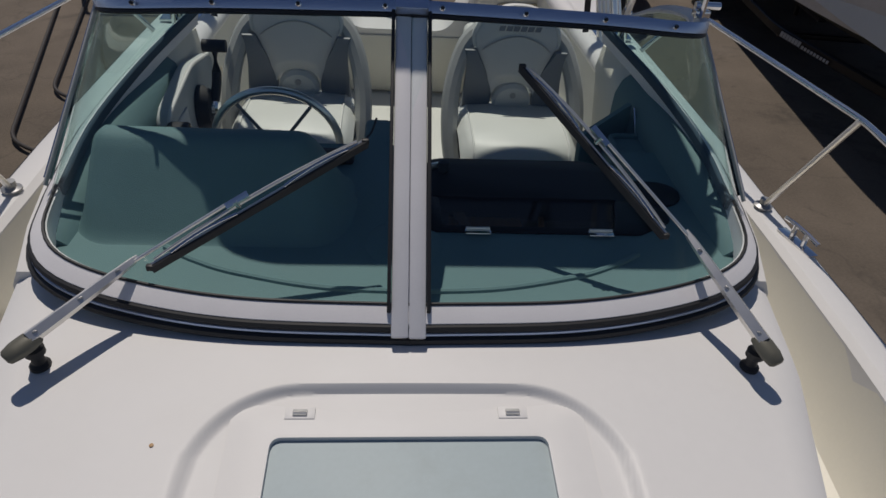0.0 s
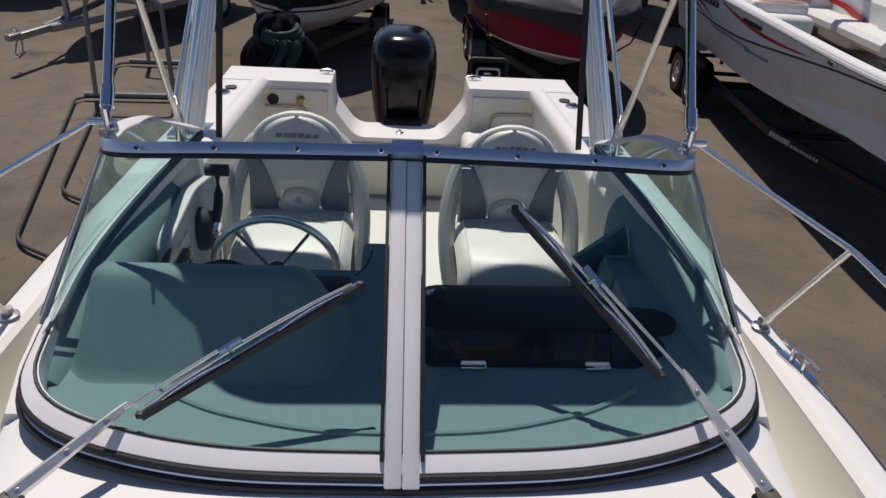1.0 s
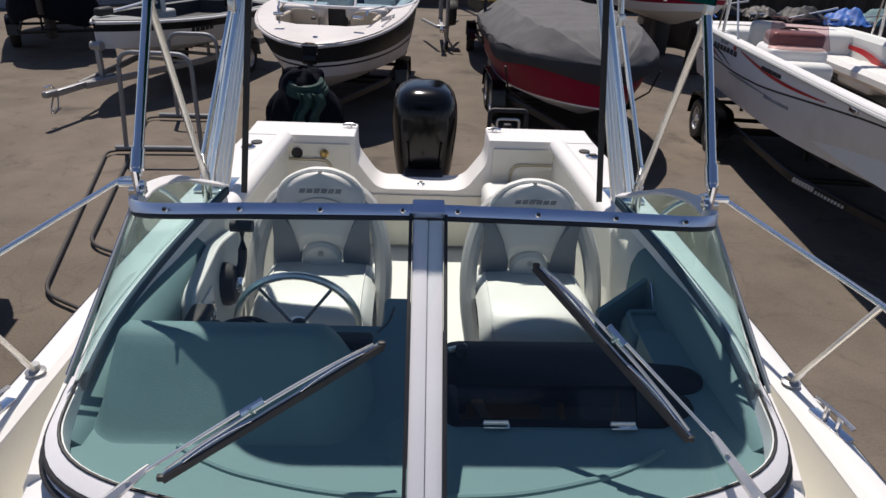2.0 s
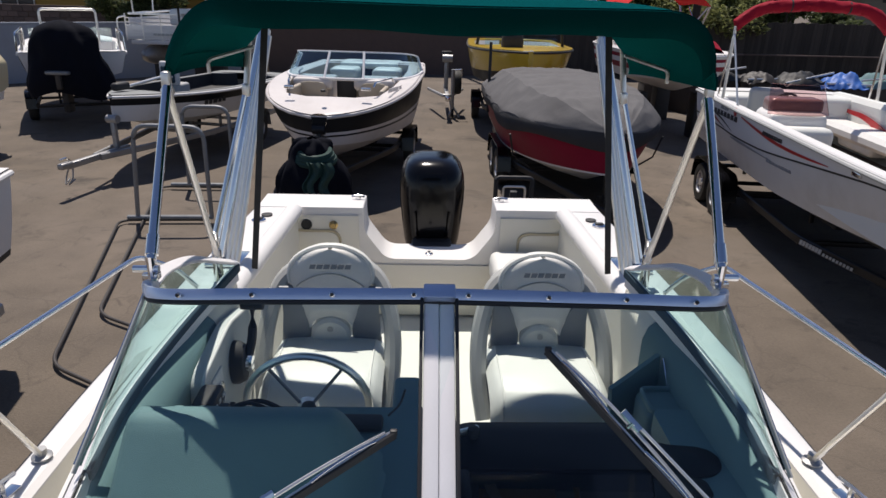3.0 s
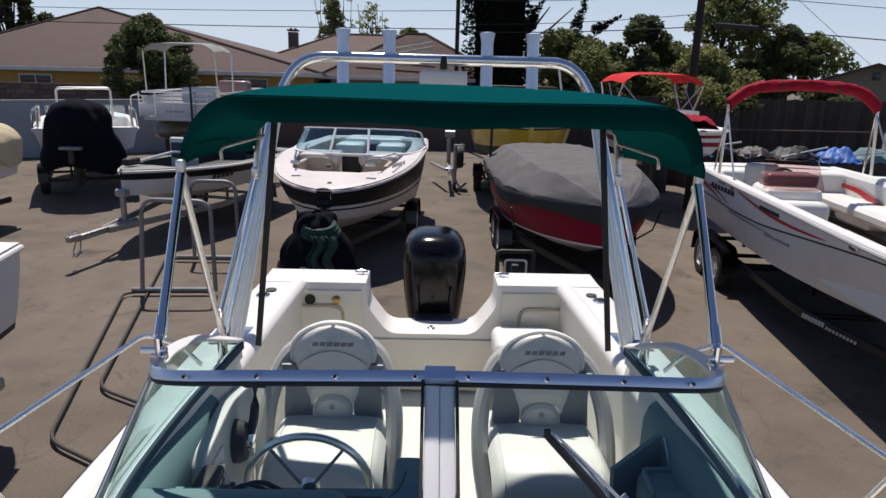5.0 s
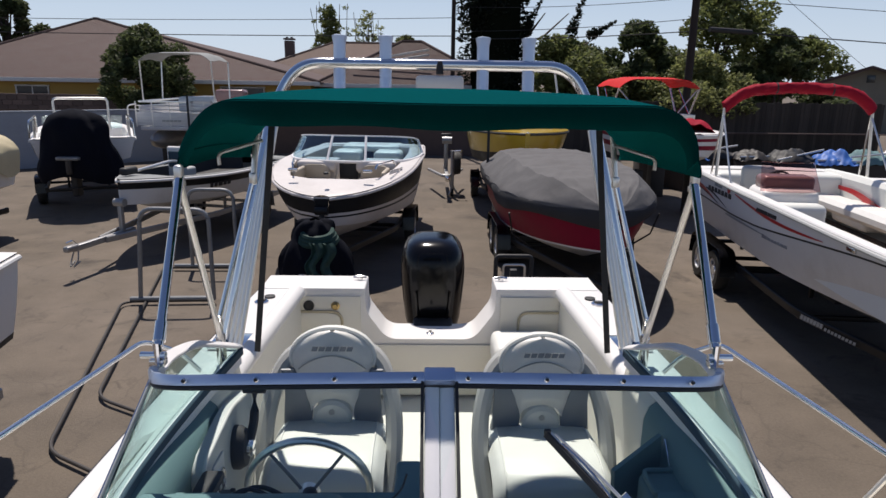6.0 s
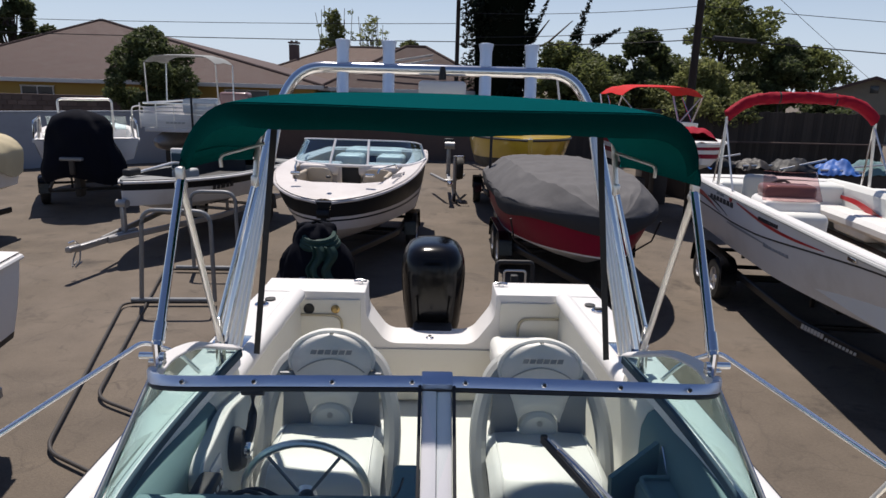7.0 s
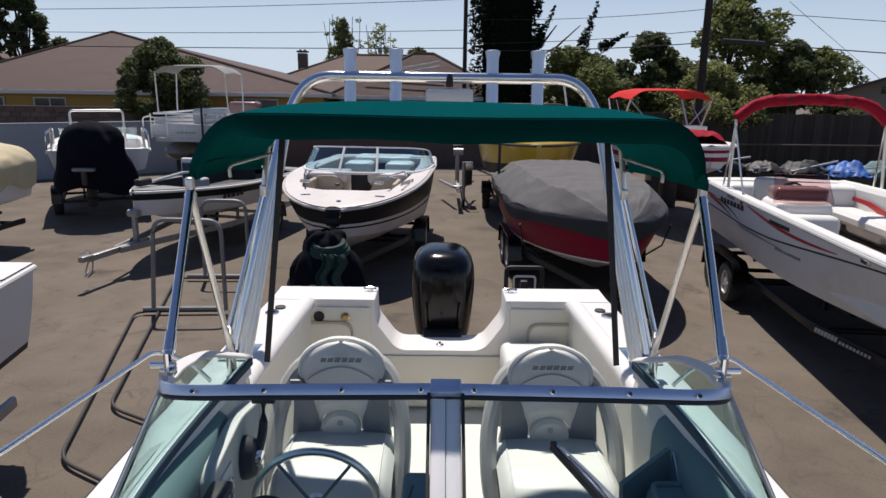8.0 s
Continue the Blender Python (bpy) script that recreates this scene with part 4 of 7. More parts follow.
part("dash_sticker", box((-0.64, 1.455, 2.158), (0.09, 0.03, 0.006), 0.002), blueglass, hero, "small pale blue strip on the dash")
part("dash_cable", tube(spline([(-0.62, 1.5, 2.09), (-0.56, 1.53, 2.12), (-0.5, 1.55, 2.125), (-0.42, 1.53, 2.1), (-0.36, 1.51, 2.08)]), 0.007, 8), rubber, hero, "loose black cable on the dash")
part("cable_plug", box((-0.6, 1.52, 2.1), (0.03, 0.05, 0.05), 0.008), blackmatte, hero)
part("hatch_latch", box((0.095, 1.495, 2.072), (0.06, 0.016, 0.014), 0.004, m=Matrix.Rotation(radians(25), 4, "Z")), pale, hero, "small bright hatch latch")
part("dash_pad", box((-0.3, 1.52, 2.075), (0.3, 0.06, 0.03), 0.012), blackmatte, hero)
part("hook_wire", tube(spline([(-0.13, 1.42, 2.17), (-0.1, 1.43, 2.2), (-0.085, 1.44, 2.24)]), 0.003, 6), rubber, hero)


def helm_seat(x, y, base):
    st = thing("helm_seat", (x, y, base), 0, "white and grey vinyl helm seat with a round wrap-around back", "seat", "helm seats")
    part("pedestal", lathe([(0.16, 0), (0.16, 0.012), (0.06, 0.03), (0.05, 0.05), (0.05, 0.6), (0.12, 0.64)], seg=20), pale, st, "metal pedestal")
    part("seat_pan", box((0, -0.02, 0.655), (0.44, 0.44, 0.05), 0.02), vgrey, st)

    def cush(u, v):
        xx = -0.234 + 0.468 * u
        t = v * 1.0
        prof = [(0, 0.2, 0.66), (0.06, 0.21, 0.78), (0.12, 0.19, 0.806), (0.36, 0.05, 0.82), (0.6, -0.12, 0.825), (0.7, -0.21, 0.812), (0.78, -0.265, 0.77), (0.86, -0.28, 0.71), (0.94, -0.275, 0.64), (1.0, -0.25, 0.59)]
        yy, zz = lerp([(a, b) for a, b, _ in prof], t), lerp([(a, c) for a, _, c in prof], t)
        e = abs(2 * u - 1)
        drop = 0.05 * max(0, (e - 0.78) / 0.22) ** 2
        return (xx, yy + 0.04 * e ** 2 * (1 if yy < -0.1 else 0), zz - drop + 0.012 * math.sin(math.pi * u))
    part("seat_cushion", sheet(cush, 24, 24, -0.04), vinyl, st, "white vinyl cushion", 50)
    for sx in (-0.2, 0.2):
        part("piping", tube([Vector(cush(0.5 + sx / 0.5, 0.1 + 0.85 * k / 20)) + Vector((0, 0, 0.001)) for k in range(21)], 0.0035, 6), vgrey2, st)

    side = [(0.24, -0.07, 0.6), (0.262, 0.02, 0.74), (0.26, 0.11, 0.88), (0.23, 0.185, 1.0), (0.182, 0.235, 1.08), (0.09, 0.262, 1.13), (0.0, 0.268, 1.142)]
    hoop = spline([(-p, q, r) for p, q, r in side] + side[-2::-1], 6)
    part("back_ring", sweep(hoop, [(p * 1.05, q * 1.1) for p, q in ring(0.034, 10)], up=(0, 1, 0)), vgrey, st, "grey padded wrap-around ring")

    # the pad inside the ring
    W = [(0.86, 0.1), (0.9, 0.108), (0.95, 0.13), (1.02, 0.162), (1.06, 0.186), (1.09, 0.196), (1.12, 0.197), (1.15, 0.187), (1.175, 0.169), (1.197, 0.142), (1.214, 0.109), (1.227, 0.07), (1.233, 0.045), (1.236, 0.012)]

    def pad(u, v):
        low = 0.868 + 0.052 * (1 - (2 * u - 1) ** 2) ** 0.6
        zz = low + (1.208 - low) * v
        w = 0.88 * lerp(W, zz + 0.028 * v)
        xx = w * (2 * u - 1)
        puff = 0.03 * (1 - (2 * u - 1) ** 4) * min(1, 6 * v + 0.2)
        return (xx, 0.168 + 0.2 * (zz - 0.94) - puff, zz)
    part("back_pad", sheet(pad, 16, 40, 0.05), vgrey2, st, "pale grey back pad", 50)
    part("back_stitch", tube([Vector(pad(0.08 + 0.84 * k / 12, 0.5 + 0.16 * math.sin(math.pi * k / 12))) + Vector((0, -0.002, 0)) for k in range(13)], 0.003, 6), vgrey, st)
    part("top_cap", sweep([Vector(pad(u, v)) + Vector((0, 0.012, 0.002)) for u, v in [(0.0, 1 - 0.45 * (1 - k / 14) ** 2) for k in range(14)] + [(1.0, 1 - 0.45 * (k / 14) ** 2) for k in range(1, 15)]], [(p, q * 1.6) for p, q in ring(0.012, 8)], up=(0, 1, 0)), vinyl, st, "white piped top edge")
    for k in range(6):
        bars(st, "mark_bar", slate, Vector(pad(0.5, 0.74)) + Vector((0.029 * k - 0.083, -0.012, 0)), (1, 0, 0), (0, 0.2, 1), [0.023], 0.019, 0.3, 0.35, 0.002)
    for s in (1, -1):
        tri = [(s * 0.09, 0.8), (s * 0.212, 0.8), (s * 0.196, 0.86), (s * 0.19, 0.93), (s * 0.2, 1.0), (s * 0.212, 1.05), (s * 0.16, 1.05), (s * 0.11, 0.95), (s * 0.085, 0.87)]
        part("side_panel", prism(tri, 0.165, 0.2, "y", 0.008), slate, st, "dark grey side panel")
    part("lumbar_pad", lathe([(0.082, -0.02), (0.082, 0.012), (0.07, 0.026), (0.04, 0.032), (0.002, 0.033)], (0, 0.165, 0.838), Matrix.Rotation(radians(95), 4, "X"), 24), vinyl, st, "white round lumbar pad")
    part("lumbar_mark", lathe([(0.013, 0), (0.013, 0.003), (0.008, 0.003)], (0, 0.13, 0.876), Matrix.Rotation(radians(95), 4, "X"), 16), vgrey, st)
    return st


seat_one = helm_seat(-0.425, 2.27, SOLE - 0.02)
copy_thing(seat_one, pose(0.457, 2.27, SOLE - 0.045))

# ---- outboard ----
ob = thing("outboard_motor", (0.02, 4.75, 0.55), label="black glossy outboard motor on the transom", category="outboard", kind="")
rings = []
for z, w, yf, yb in ((0.72, 0.15, -0.06, 0.32), (0.78, 0.185, -0.11, 0.38), (0.9, 0.215, -0.15, 0.45), (1.05, 0.232, -0.168, 0.49), (1.2, 0.245, -0.172, 0.5), (1.3, 0.248, -0.17, 0.5), (1.38, 0.242, -0.16, 0.485), (1.44, 0.225, -0.14, 0.46), (1.485, 0.195, -0.105, 0.42), (1.512, 0.15, -0.06, 0.37), (1.526, 0.09, 0.0, 0.3), (1.53, 0.03, 0.06, 0.22)):
    cy, hy = (yf + yb) / 2, (yb - yf) / 2
    rings.append([(w * math.copysign(abs(math.cos(t)) ** 0.6, math.cos(t)), cy + hy * math.copysign(abs(math.sin(t)) ** 0.7, math.sin(t)), z) for t in (2 * math.pi * k / 28 for k in range(28))])
bm = bmesh.new()
loft(bm, rings)
part("cowl", bm, blackgloss, ob, "glossy black engine cowl", 50)
lip = rounded([(-0.13, -0.172, 1.17), (-0.115, -0.164, 0.97), (-0.08, -0.155, 0.92), (0.08, -0.155, 0.92), (0.115, -0.164, 0.97), (0.13, -0.172, 1.17)], 0.03, 4)
part("cowl_lip", tube(lip, 0.009, 8), blackgloss, ob, "raised moulding on the cowl")
part("cowl_latch", box((0, -0.178, 0.93), (0.1, 0.02, 0.04), 0.008), blackgloss, ob)
part("midsection", box((0, 0.12, 0.45), (0.2, 0.24, 0.66), 0.05, 3), blackgloss, ob)
part("bracket", box((0, -0.21, 0.76), (0.3, 0.2, 0.4), 0.03), blackmatte, ob)
part("gearcase", lathe([(0.02, -0.3), (0.07, -0.2), (0.08, 0.05), (0.05, 0.25), (0.02, 0.3)], (0, 0.14, 0.1), Matrix.Rotation(radians(-90), 4, "X"), 16), blackgloss, ob)
part("anti_ventilation_plate", box((0, 0.2, 0.22), (0.22, 0.42, 0.015), 0.005), blackgloss, ob)
part("skeg", prism([(0.02, 0.05), (0.26, 0.05), (0.3, -0.12), (0.2, -0.12)], -0.008, 0.008, "x"), blackgloss, ob)
for a in (30, 150, 270):
    part("propeller_blade", box((0.08 * math.cos(radians(a)), 0.44, 0.1 + 0.08 * math.sin(radians(a))), (0.13, 0.012, 0.09), 0.004, m=Matrix.Rotation(radians(-a), 4, "Y") @ Matrix.Rotation(radians(25), 4, "X")), blackgloss, ob)

# ---- canopy, arch, poles ----
can = thing("canvas_top", (0, 2.0, 2.5), label="dark teal green canvas top over the cockpit", category="boat canopy")
CI = Matrix.Translation((0, 2.0, 2.5)).inverted()


def canopy(u, v):
    # u across, v aft
    x = (-0.8 + 1.6 * u) * (1 - 0.04 * v)
    e = abs(2 * u - 1)
    flat, aft = (0.52, 0.295) if u < 0.5 else (0.64, 0.03)
    q = max(0, (e - flat) / (1 - flat)) ** 1.8 * (1 - v)
    yf = 1.575 + aft * q + 1.125 * v
    z = 3.2 - 0.012 * e ** 2 + 0.012 * math.sin(math.pi * v) + 0.01 * v
    k = max(0, (e - 0.66) / 0.34)
    z -= (0.16 if u < 0.5 else 0.16 - 0.03 * (1 - v)) * k ** 1.9 + 0.05 * v * k
    x *= (1 - 0.012 * k) * (1 if u < 0.5 else 1 - 0.125 * q)
    return CI @ Vector((x, yf + 0.05 * k * (1 - 2 * v), z + 0.004 * math.sin(9 * u + 5 * v)))


part("canopy", sheet(canopy, 48, 16, -0.006), green, can, "", 50)


def valance(u, v):
    p = Vector(canopy(u, 0.0))
    e = abs(2 * u - 1)
    drop = 0.058 - 0.022 * e ** 4
    return (p.x, p.y - 0.012 * math.sin(v * 2.2) + 0.06 * v ** 1.3, p.z - drop * v + 0.003 * (1 - v) + 0.004 * math.sin(21 * u) * v)


part("front_valance", sheet(valance, 48, 5, 0.005), green, can, "", 50)
for s in (1, -1):
    def side(u, v, s=s):
        p = Vector(canopy(1.0 if s > 0 else 0.0, u))
        return (p.x + 0.012 * s * math.sin(v * 2), p.y, p.z - v * 0.05)
    part("side_valance", sheet(side, 14, 4, 0.005), green, can)
    part("bow_pole", tube([Vector(canopy(0.5 + s * 0.5 * q, 0.03)) + Vector((0, 0.03, -0.02)) for q in [0.86 * k / 10 for k in range(11)]], 0.011, 8), pale, can)
    part("rear_pole", tube([Vector(canopy(0.5 + s * 0.5 * q, 0.97)) + Vector((0, -0.02, -0.025)) for q in [0.84 * k / 10 for k in range(11)]], 0.011, 8), pale, can)
    # zipped tape inside the side
    part("side_zip", tube(rounded([CI @ Vector(p) for p in ((s * 0.557, 2.0, 3.064), (s * 0.7, 2.0, 3.022), (s * 0.697, 2.0, 2.985))], 0.02), 0.006, 6), pale, can, "pale zip tape")
    W = lambda *p: CI @ Vector((s * p[0], p[1], p[2]))
    part("front_leg", tube([W(0.735, 1.505, 2.575), W(0.775, 1.86, 2.965)], 0.0135, 12), steel, can, "polished front leg")
    part("leg_sleeve", cyl(W(0.736, 1.514, 2.585), W(0.74, 1.55, 2.625), 0.017, 12), steel, can)
    part("brace", tube([W(0.778, 1.86, 2.96), W(0.85, 2.36, 2.25)], 0.0115, 10), pale, can, "pale brace tube")
    bm = bmesh.new()
    box(W(0.776, 1.86, 2.975), (0.025, 0.03, 0.055), 0.007, bm=bm)
    box(W(0.78, 1.87, 2.945), (0.034, 0.026, 0.02), 0.005, bm=bm)
    part("hinge", bm, pale, can)
    part("rear_leg", tube([W(0.878, 2.45, 2.3), W(0.752, 2.62, 2.856)], 0.011, 10), steel, can, "polished rear leg")
    part("rear_leg_top", tube([W(0.752, 2.617, 2.85), W(0.733, 2.66, 3.08)], 0.0125, 10), pale, can, "pale upper rear leg")
    part("rear_leg_joint", box(W(0.752, 2.616, 2.85), (0.03, 0.03, 0.05), 0.008), pale, can)
    part("rear_leg_foot", box(W(0.882, 2.45, 2.27), (0.028, 0.03, 0.09), 0.008), steel, can)
    part("brace_foot", box(W(0.855, 2.375, 2.2), (0.03, 0.05, 0.13), 0.01), steel, can)
    part("strap", sweep([W(0.772, 2.6, 2.09), W(0.65, 2.57, 3.12)], rect(0.026, 0.004), up=(0, 1, 0)), blackmatte, can, "black webbing strap")
arch = thing("rod_arch", (0, 3.5, 1.86), label="polished aluminium arch with four rod holders", category="boat arch")
AI = Matrix.Translation((0, 3.5, 1.86)).inverted()
path = rounded([AI @ Vector(p) for p in ((-1.12, 3.26, 1.86), (-0.87, 3.58, 3.1), (-0.74, 3.62, 3.33), (0.74, 3.62, 3.33), (0.87, 3.58, 3.1), (1.12, 3.26, 1.86))], 0.26, 10)
part("main_tube", tube(path, 0.03, 16), steel, arch)
for s in (1, -1):
    for dx, dy, r, top in ((0.045, -0.05, 0.015, 0.96), (0.08, -0.1, 0.014, 0.94), (0.112, -0.14, 0.013, 0.92), (-0.05, 0.06, 0.014, 0.9)):
        a, b = Vector((s * (1.12 - dx), 3.26 + dy, 1.86)), Vector((s * (0.87 - dx * 0.4), 3.58 + dy * 0.5, 3.1))
        part("leg_tube", tube([AI @ a, AI @ a.lerp(b, top)], r, 12), pale if dx > 0 else steel, arch)
    part("leg_foot", box(AI @ Vector((s * 1.08, 3.24, 1.872)), (0.2, 0.2, 0.02), 0.006), steel, arch)
    for x in (0.265, 0.515):
        part("rod_tube", lathe([(0.03, -0.16), (0.033, -0.16), (0.033, 0.1), (0.042, 0.145), (0.038, 0.147), (0.03, 0.11), (0.03, -0.15)], AI @ Vector((s * x, 3.635, 3.33)), Matrix.Rotation(radians(-8), 4, "X"), 18), alusky, arch, "polished rod holder")
part("light_plate", box(AI @ Vector((0.03, 3.6, 3.23)), (0.26, 0.05, 0.09), 0.02), gel, arch, "white light mount")
part("anchor_light", lathe([(0.02, 0), (0.02, 0.05), (0.012, 0.07)], AI @ Vector((0.03, 3.6, 3.28)), seg=12), blackmatte, arch)
part("antenna", tube([AI @ Vector((0.7, 3.66, 3.12)), AI @ Vector((0.66, 3.68, 3.36))], 0.006, 6), gel, arch)

# ---- trailers and other boats ----


def wheel(parent, x, y, r=0.33, w=0.2, side=1):
    wh = thing("wheel", (x, y, r))
    wh.parent = parent
    mm = Matrix.Rotation(radians(90), 4, "Y")
    part("tyre", lathe([(r * 0.6, -w / 2), (r * 0.92, -w / 2), (r, -w * 0.3), (r, w * 0.3), (r * 0.92, w / 2), (r * 0.6, w / 2), (r * 0.6, -w / 2)], (0, 0, 0), mm, 24, caps=False), tyre_m, wh)
    part("rim", lathe([(r * 0.62, -w * 0.4), (r * 0.62, w * 0.42), (r * 0.55, w * 0.45), (r * 0.5, w * 0.3), (r * 0.25, w * 0.25), (r * 0.2, w * 0.4), (0.01, w * 0.42)], (0, 0, 0), mm if side > 0 else Matrix.Rotation(radians(-90), 4, "Y"), 20), rim_m, wh, "bright spoked rim")
    for k in range(5):
        a = 2 * math.pi * k / 5
        part("spoke", box((side * w * 0.36, r * 0.38 * math.cos(a), r * 0.38 * math.sin(a)), (0.02, r * 0.3, r * 0.1), 0.006, m=Matrix.Rotation(a, 4, "X")), rim_m, wh)


TRAILER_BLACK = mat("black_trailer_paint", (0.012, 0.012, 0.013), 0.4, var=0.2, spec=0.3, scale=6)


def trailer(loc, rz, L, B, frame_m, wheel_at, axles=1, keel=0.55, tongue=1.3, label="black steel boat trailer under its boat", jack=True, r=0.33, post=0.55):
    """Local y runs from the stern (0) to the coupler."""
    t = thing("boat_trailer", loc, rz, label, "trailer", "boat trailers")
    hw = B / 2 - 0.28
    for s in (1, -1):
        part("side_rail", sweep(rounded([(s * hw, 0.2, 0.5), (s * hw, L * 0.62, 0.5), (s * 0.06, L + tongue * 0.5, 0.5)], 0.3, 4), rect(0.06, 0.11)), frame_m, t)
        part("bunk", box((s * 0.45, L * 0.33, keel + 0.08), (0.1, L * 0.55, 0.06), 0.015), blackmatte, t)
        for y in (L * 0.12, L * 0.5):
            part("bunk_post", box((s * 0.45, y, (0.45 + keel + 0.06) / 2 + 0.02), (0.05, 0.05, max(0.06, keel - 0.36)), 0.006), frame_m, t)
        for k in range(axles):
            wheel(t, s * (B / 2 - 0.12), wheel_at - 0.78 * k, r, 0.2, s)
        f = [(wheel_at - 0.78 * (axles - 1) - r * 1.35, r * 1.0), (wheel_at - 0.78 * (axles - 1) - r * 1.2, r * 1.95), (wheel_at - 0.78 * (axles - 1) - r * 0.8, r * 2.2), (wheel_at + r * 0.8, r * 2.2), (wheel_at + r * 1.2, r * 1.95), (wheel_at + r * 1.35, r * 1.0)]
        part("fender", sweep([(s * (B / 2 - 0.12), y, z) for y, z in [(q.x, q.y) for q in rounded([(a, b, 0) for a, b in f], 0.15, 4)]], rect(0.24, 0.012), up=(0, 0, 1)), blackgloss if frame_m is not galv else galv, t)
    for y in (0.25, L * 0.3, L * 0.62):
        part("cross_beam", box((0, y, 0.46), (2 * hw, 0.07, 0.06), 0.01), frame_m, t)
    for k in range(axles):
        part("axle", cyl((-B / 2 + 0.2, wheel_at - 0.78 * k, r), (B / 2 - 0.2, wheel_at - 0.78 * k, r), 0.035, 10), frame_m, t)
    part("tongue", box((0, L + tongue * 0.45, 0.5), (0.09, tongue * 1.2, 0.1), 0.012), frame_m, t)
    part("coupler", box((0, L + tongue * 1.08, 0.52), (0.11, 0.26, 0.1), 0.03, 3), galv, t, "weathered coupler")
    part("coupler_lever", tube(rounded([(0, L + tongue * 0.98, 0.56), (0, L + tongue * 1.05, 0.64), (0, L + tongue * 1.16, 0.63)], 0.03), 0.012, 8), steel, t)
    part("winch_post", box((0, L + 0.12, 0.48 + post / 2), (0.08, 0.08, post), 0.012), frame_m, t)
    part("winch", cyl((-0.1, L + 0.12, 0.5 + post), (0.1, L + 0.12, 0.5 + post), 0.07, 14), frame_m, t)
    if jack:
        part("jack_tube", cyl((0.11, L + tongue * 0.7, 0.12), (0.11, L + tongue * 0.7, 0.95), 0.035, 12), galv, t)
        part("jack_foot", lathe([(0.09, 0), (0.09, 0.02), (0.03, 0.04), (0.025, 0.14)], (0.11, L + tongue * 0.7, 0.0), seg=14), galv, t)
        part("jack_crank", tube(rounded([(0.11, L + tongue * 0.7, 0.9), (0.25, L + tongue * 0.7, 0.9), (0.25, L + tongue * 0.7, 0.8)], 0.02), 0.01, 6), galv, t)
    for s in (1, -1):
        part("safety_chain", tube(spline([(s * 0.04, L + tongue, 0.46), (s * 0.06, L + tongue * 1.05, 0.3), (s * 0.03, L + tongue * 1.1, 0.22), (s * 0.05, L + tongue * 1.0, 0.28)]), 0.012, 6), galv, t, "rusty safety chain")
    return t


class Hull:
    """The lines of a small boat: local y from the stern (0) to the bow (L), z from the keel."""

    def __init__(self, L, B, H, full=2.2, rise=0.12, blunt=0.75):
        self.L, self.B, self.H, self.full, self.rise, self.blunt = L, B, H, full, rise, blunt

    def half(self, s):
        k = max(0.0, (s - 0.5) / 0.5)
        return self.B / 2 * (0.95 + 0.05 * min(1, s / 0.3)) * max(0.012, 1 - k ** self.full) ** self.blunt

    def sheer(self, s):
        return self.H + self.rise * s * s

    def keel(self, s):
        return self.H * 0.78 * max(0, (s - 0.55) / 0.45) ** 2.4

    def chine(self, s):
        k = max(0, (s - 0.45) / 0.55)
        return self.half(s) * (0.87 - 0.28 * k), self.H * (0.3 + 0.24 * k ** 1.7)

    def at(self, s, f):
        """Half-breadth and height between chine (0) and sheer (1)."""
        c, cz = self.chine(s)
        b, z = self.half(s), self.sheer(s)
        g = f + 0.12 * math.sin(math.pi * f)
        return c + (b - c) * g, cz + (z - cz) * f


